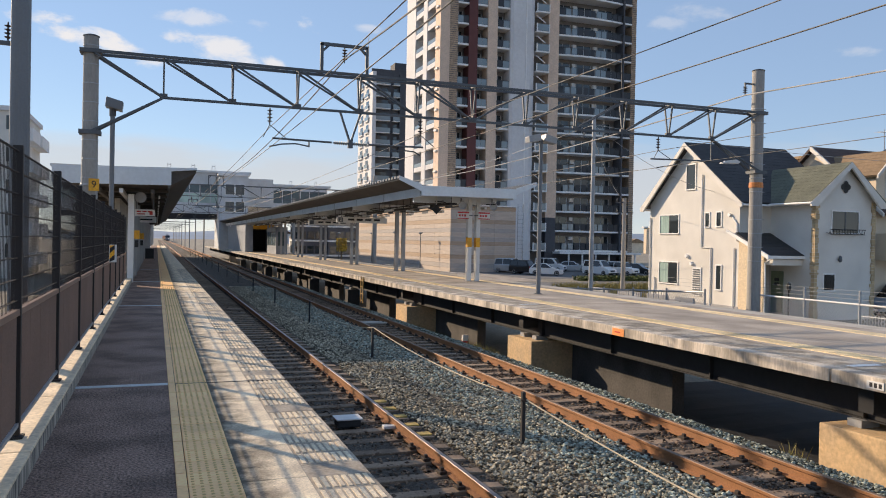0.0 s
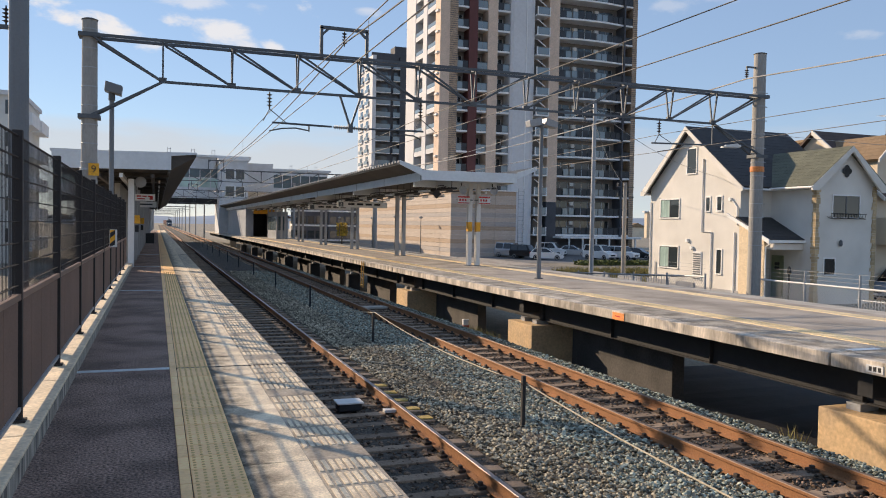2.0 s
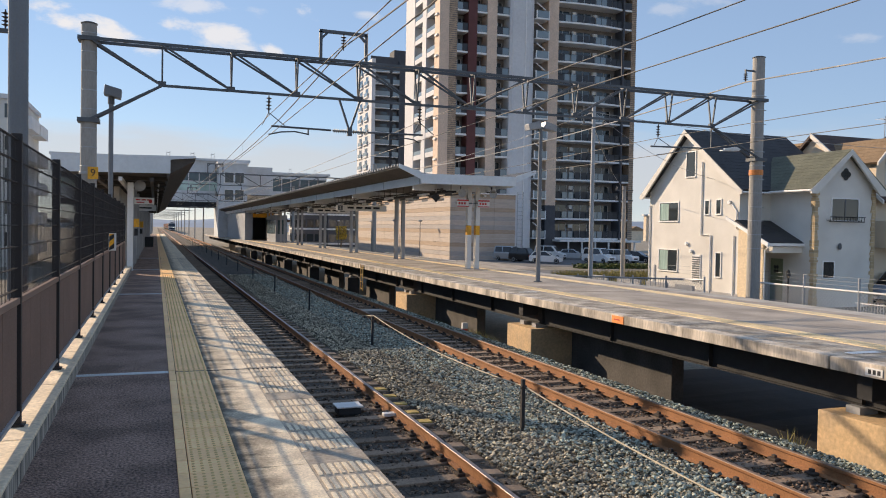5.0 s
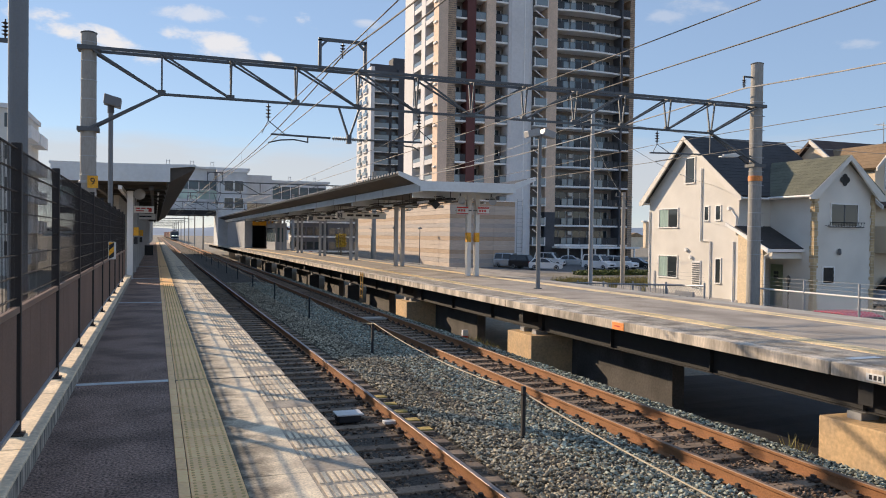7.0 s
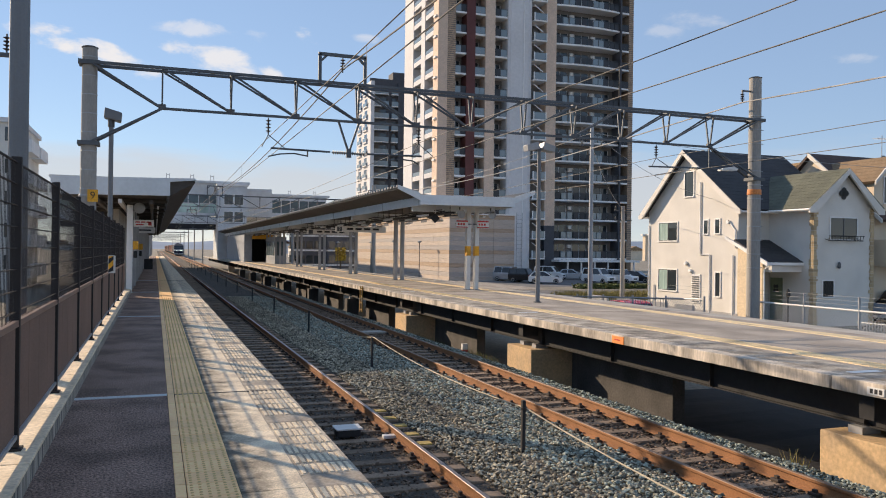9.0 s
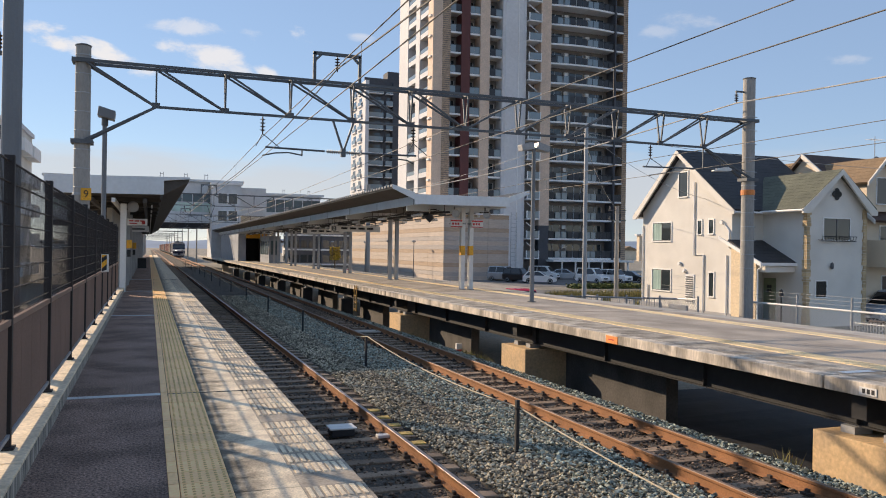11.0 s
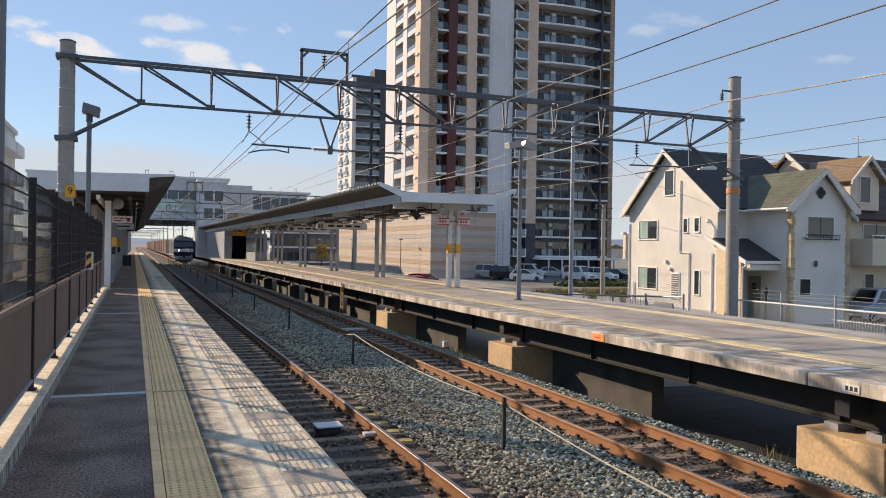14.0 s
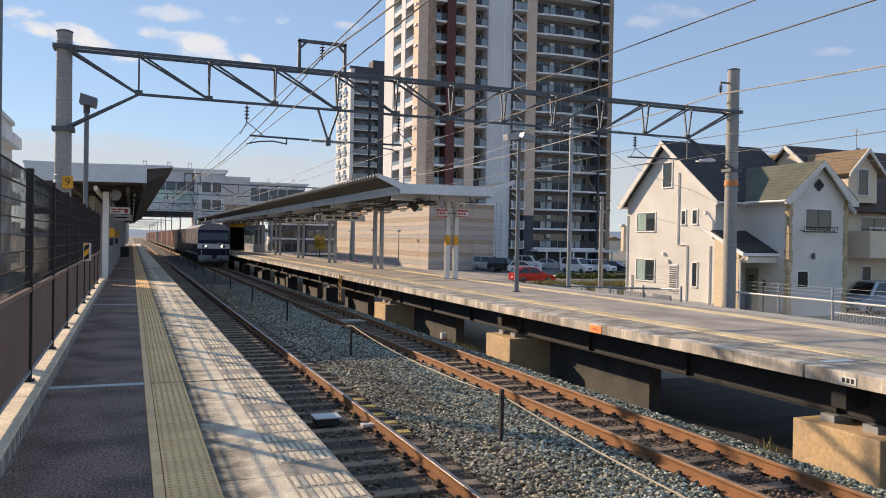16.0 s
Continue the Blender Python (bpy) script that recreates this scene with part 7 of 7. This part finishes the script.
for k in range(15):
    x = -14 + 1.55 * k
    block("mullion", (x, x + 0.12, BY + 0.05, BY + 0.2, 7.0, 9.7), M_SW, st)
    block("pane", (x + 0.12, x + 1.55, BY + 0.1, BY + 0.14, 8.52, 9.7), M_SGLASS, st)
    block("pane", (x + 0.12, x + 1.55, BY + 0.1, BY + 0.14, 7.0, 8.4), M_SGLASS_P, st)
block("transom", (-14, 8.6, BY + 0.03, BY + 0.16, 8.4, 8.52), M_SW, st)
block("lift_tower", (8.8, 13.0, BY - 4, BY + 5, 0, 11.0), M_SW, st, "white lift tower")
block("lift_tower_roof", (8.6, 13.2, BY - 4.2, BY + 5.2, 11.0, 11.3), M_T_WHITE, st)
for z in (8.2, 5.6):
    for x in (9.7, 11.2):
        w = window_y(st, BY - 4, x, x + 1.25, z, z + 1.5)
WY = 175.0
block("wing_deck", (16.5, 36.1, WY, WY + 5, 6.75, 7.97), M_SW, st)
block("wing_link", (9.5, 18.0, BY + 5.3, WY + 5, 6.75, 11.4), M_SW, st)
block("wing_back", (18.0, 36.1, WY + 4.5, WY + 4.8, 7.97, 13.2), M_WALL_W, st)
block("wing_wall", (18.0, 36.1, WY, WY + 0.3, 7.97, 9.5), M_SW, st)
block("wing_head", (18.0, 36.1, WY, WY + 0.3, 12.28, 13.25), M_SW, st)
for k in range(9):
    x = 18.0 + 2.0 * k
    block("mullion", (x, x + 0.16, WY + 0.05, WY + 0.2, 9.5, 12.28), M_SW, st)
    block("pane", (x + 0.16, x + 2.0, WY + 0.1, WY + 0.14, 9.5, 12.28), M_SGLASS, st)
block("wing_roof", (16.5, 36.8, WY - 0.4, WY + 5, 13.25, 13.67), M_SW, st)
for x in (20, 25.5):
    block("wing_pier", (x, x + 0.9, WY + 2, WY + 3, ZG, 6.75), M_CONC, st)
for x in (-3, 11):
    block("pier", (x, x + 0.9, BY + 2, BY + 3, ZG, 5.3), M_CONC, st)
for x, z in ((1.5, 11.95), (5.0, 11.95), (8.0, 11.95), (23.6, 13.67), (27.8, 13.67), (33.4, 13.67)):
    bm = B()
    vy = BY + 1 if x < 10 else WY + 1
    for dx in (0, 0.45):
        rod(bm, (x + dx, vy, z), (x + dx, vy, z + 1.0), 0.04, n=5)
    rod(bm, (x, vy, z + 0.8), (x + 0.45, vy, z + 0.8), 0.04, n=5)
    part("roof_vent", bm, M_GALV, st)

M_ENCL = mat("blue_grey_panel", (0.28, 0.31, 0.35), 0.6, vary=0.06, grain=4, patch_vary=0.12, bump=0.02)
se = thing("stair_enclosure", (0, 0, 0), "blue-grey stair enclosure on the far platform with yellow header", "stair enclosure")
block("side_wall", (10.0, 10.2, 96, 120, 0, 3.6), M_ENCL, se)
block("side_wall", (13.4, 13.6, 96, 120, 0, 3.6), M_ENCL, se)
block("front_wall", (10.2, 10.9, 96, 96.2, 0, 3.6), M_ENCL, se)
block("header", (10.9, 13.4, 95.9, 96.2, 2.75, 3.3), M_YELLOW, se, "yellow header sign")
block("back_wall", (10.2, 13.4, 104, 104.2, 0, 3.6), M_T_CHAR, se)
block("roof", (9.9, 13.7, 95.9, 120, 3.6, 3.62), M_SW, se)
wt = thing("waiting_room", (0, 0, 0), "pale grey waiting room with windows under the far canopy", "waiting room")
block("wall", (12.0, 13.2, 84.5, 91.5, 0, 2.9), M_ENCL, wt)
for k in range(4):
    block("window", (11.97, 12.0, 84.9 + 1.65 * k, 86.2 + 1.65 * k, 0.9, 2.4), M_SGLASS, wt)
block("window", (12.2, 13.0, 84.46, 84.5, 0.9, 2.4), M_SGLASS, wt)

# Far line beyond the bridge: poles, low houses and hills.
for k in range(9):
    for x in (-1.6, 9.4):
        p = thing("line_pole", (x, 172 + 38 * k, 0), "slim railway pole beyond the station", "pole", "poles along the far line")
        bm = B()
        rod(bm, (0, 0, Z_GROUND), (0, 0, 7.5), 0.16, 0.13, n=8)
        part("shaft", bm, M_POLE, p)
        if x < 0:
            bm = B()
            bar(bm, (0, 0, 6.2), (11, 0, 6.2), 0.12, 0.12)
            bar(bm, (0, 0, 5.4), (11, 0, 5.4), 0.1, 0.1)
            part("beam", bm, M_DKSTEEL, p)
rng = random.Random(9)
for k in range(46):
    y = rng.uniform(260, 900)
    x = rng.choice((-1, 1)) * rng.uniform(60, 140) if k % 2 else rng.uniform(70, 460)
    w_, d_, h_ = rng.uniform(7, 16), rng.uniform(7, 14), rng.uniform(4.5, 9)
    fb = thing("distant_house", (x, y, ZG), "low distant house beyond the station", "house", "distant houses")
    block("wall", (-w_ / 2, w_ / 2, -d_ / 2, d_ / 2, 0, h_), rng.choice((M_WALL_W, M_WALL_B, M_T_WALL)), fb)
    bm = B()
    prism(bm, [(-w_ / 2 - 0.5, h_), (w_ / 2 + 0.5, h_), (0, h_ + 2.4)], "y", -d_ / 2 - 0.5, d_ / 2 + 0.5)
    part("roof", bm, rng.choice((M_SLATE, M_SLATE_N, M_SLATE_T)), fb)
M_HILL = mat("hazy_blue_hill", (0.20, 0.27, 0.36), 1.0, vary=0.1, grain=0.02, patch_scale=0.004, patch_vary=0.15, bump=0)
bm = B()
rows = []
for r, f_ in ((1700, 0), (2000, 1), (2400, 0.2)):
    row = []
    for i in range(121):
        a = radians(-75 + 150 * i / 120)
        h = 42 + 46 * noise.fractal(Vector((a * 3.1, 0.3, 1.7)), 1.0, 2.0, 4) + 40 * max(0, math.sin(a * 1.3 + 0.2))
        row.append((r * math.sin(a), r * math.cos(a), Z_GROUND + max(0, h) * 0.5 * f_))
    rows.append(row)
sheet(bm, rows)
tagged(part("hills", bm, M_HILL), "hazy blue hills on the horizon", "hills", kind="structure")


def motions():
    """Train and cars along their ways."""
    times = [0.5 * i for i in range(33)]

    def front(t):
        s = 16.0 - t
        return 75.2 + 24.5 * s + 0.34 * s * s

    rail = TRACKS[1]
    walk(loco, [(t, pose(rail, front(t), Z_RAIL)) for t in times])
    for k, wg in enumerate(wagons):
        walk(wg, [(t, pose(rail, front(t) + 18.3 + 20.2 * k, Z_RAIL)) for t in times])
    walk(car_1, [(0, pose(22.2, -32, ZR)), (6, pose(22.2, 13.9, ZR)), (7, pose(22.2, 21.0, ZR)), (8, pose(22.2, 27.6, ZR)), (9, pose(22.2, 34.0, ZR)),
                 (10.5, pose(22.2, 43.2, ZR)), (11.5, pose(22.2, 47.6, ZR)), (12.5, pose(22.2, 51.5, ZR)), (13.5, pose(22.2, 59, ZR)), (16, pose(22.2, 84, ZR))])
    walk(car_2, [(0, pose(21.0, 150, ZR, 0, 0, 180)), (11, pose(21.3, 88, ZR, 0, 0, 180)), (13, pose(22.6, 73.0, ZR, 0, 0, 190)), (13.8, pose(24.4, 68.6, ZR, 0, 0, 215)),
                 (14.5, pose(27.4, 66.2, ZR, 0, 0, 245)), (15.2, pose(30.8, 65.2, ZR, 0, 0, 260)), (16, pose(34.8, 64.8, ZR, 0, 0, 268))])


motions()
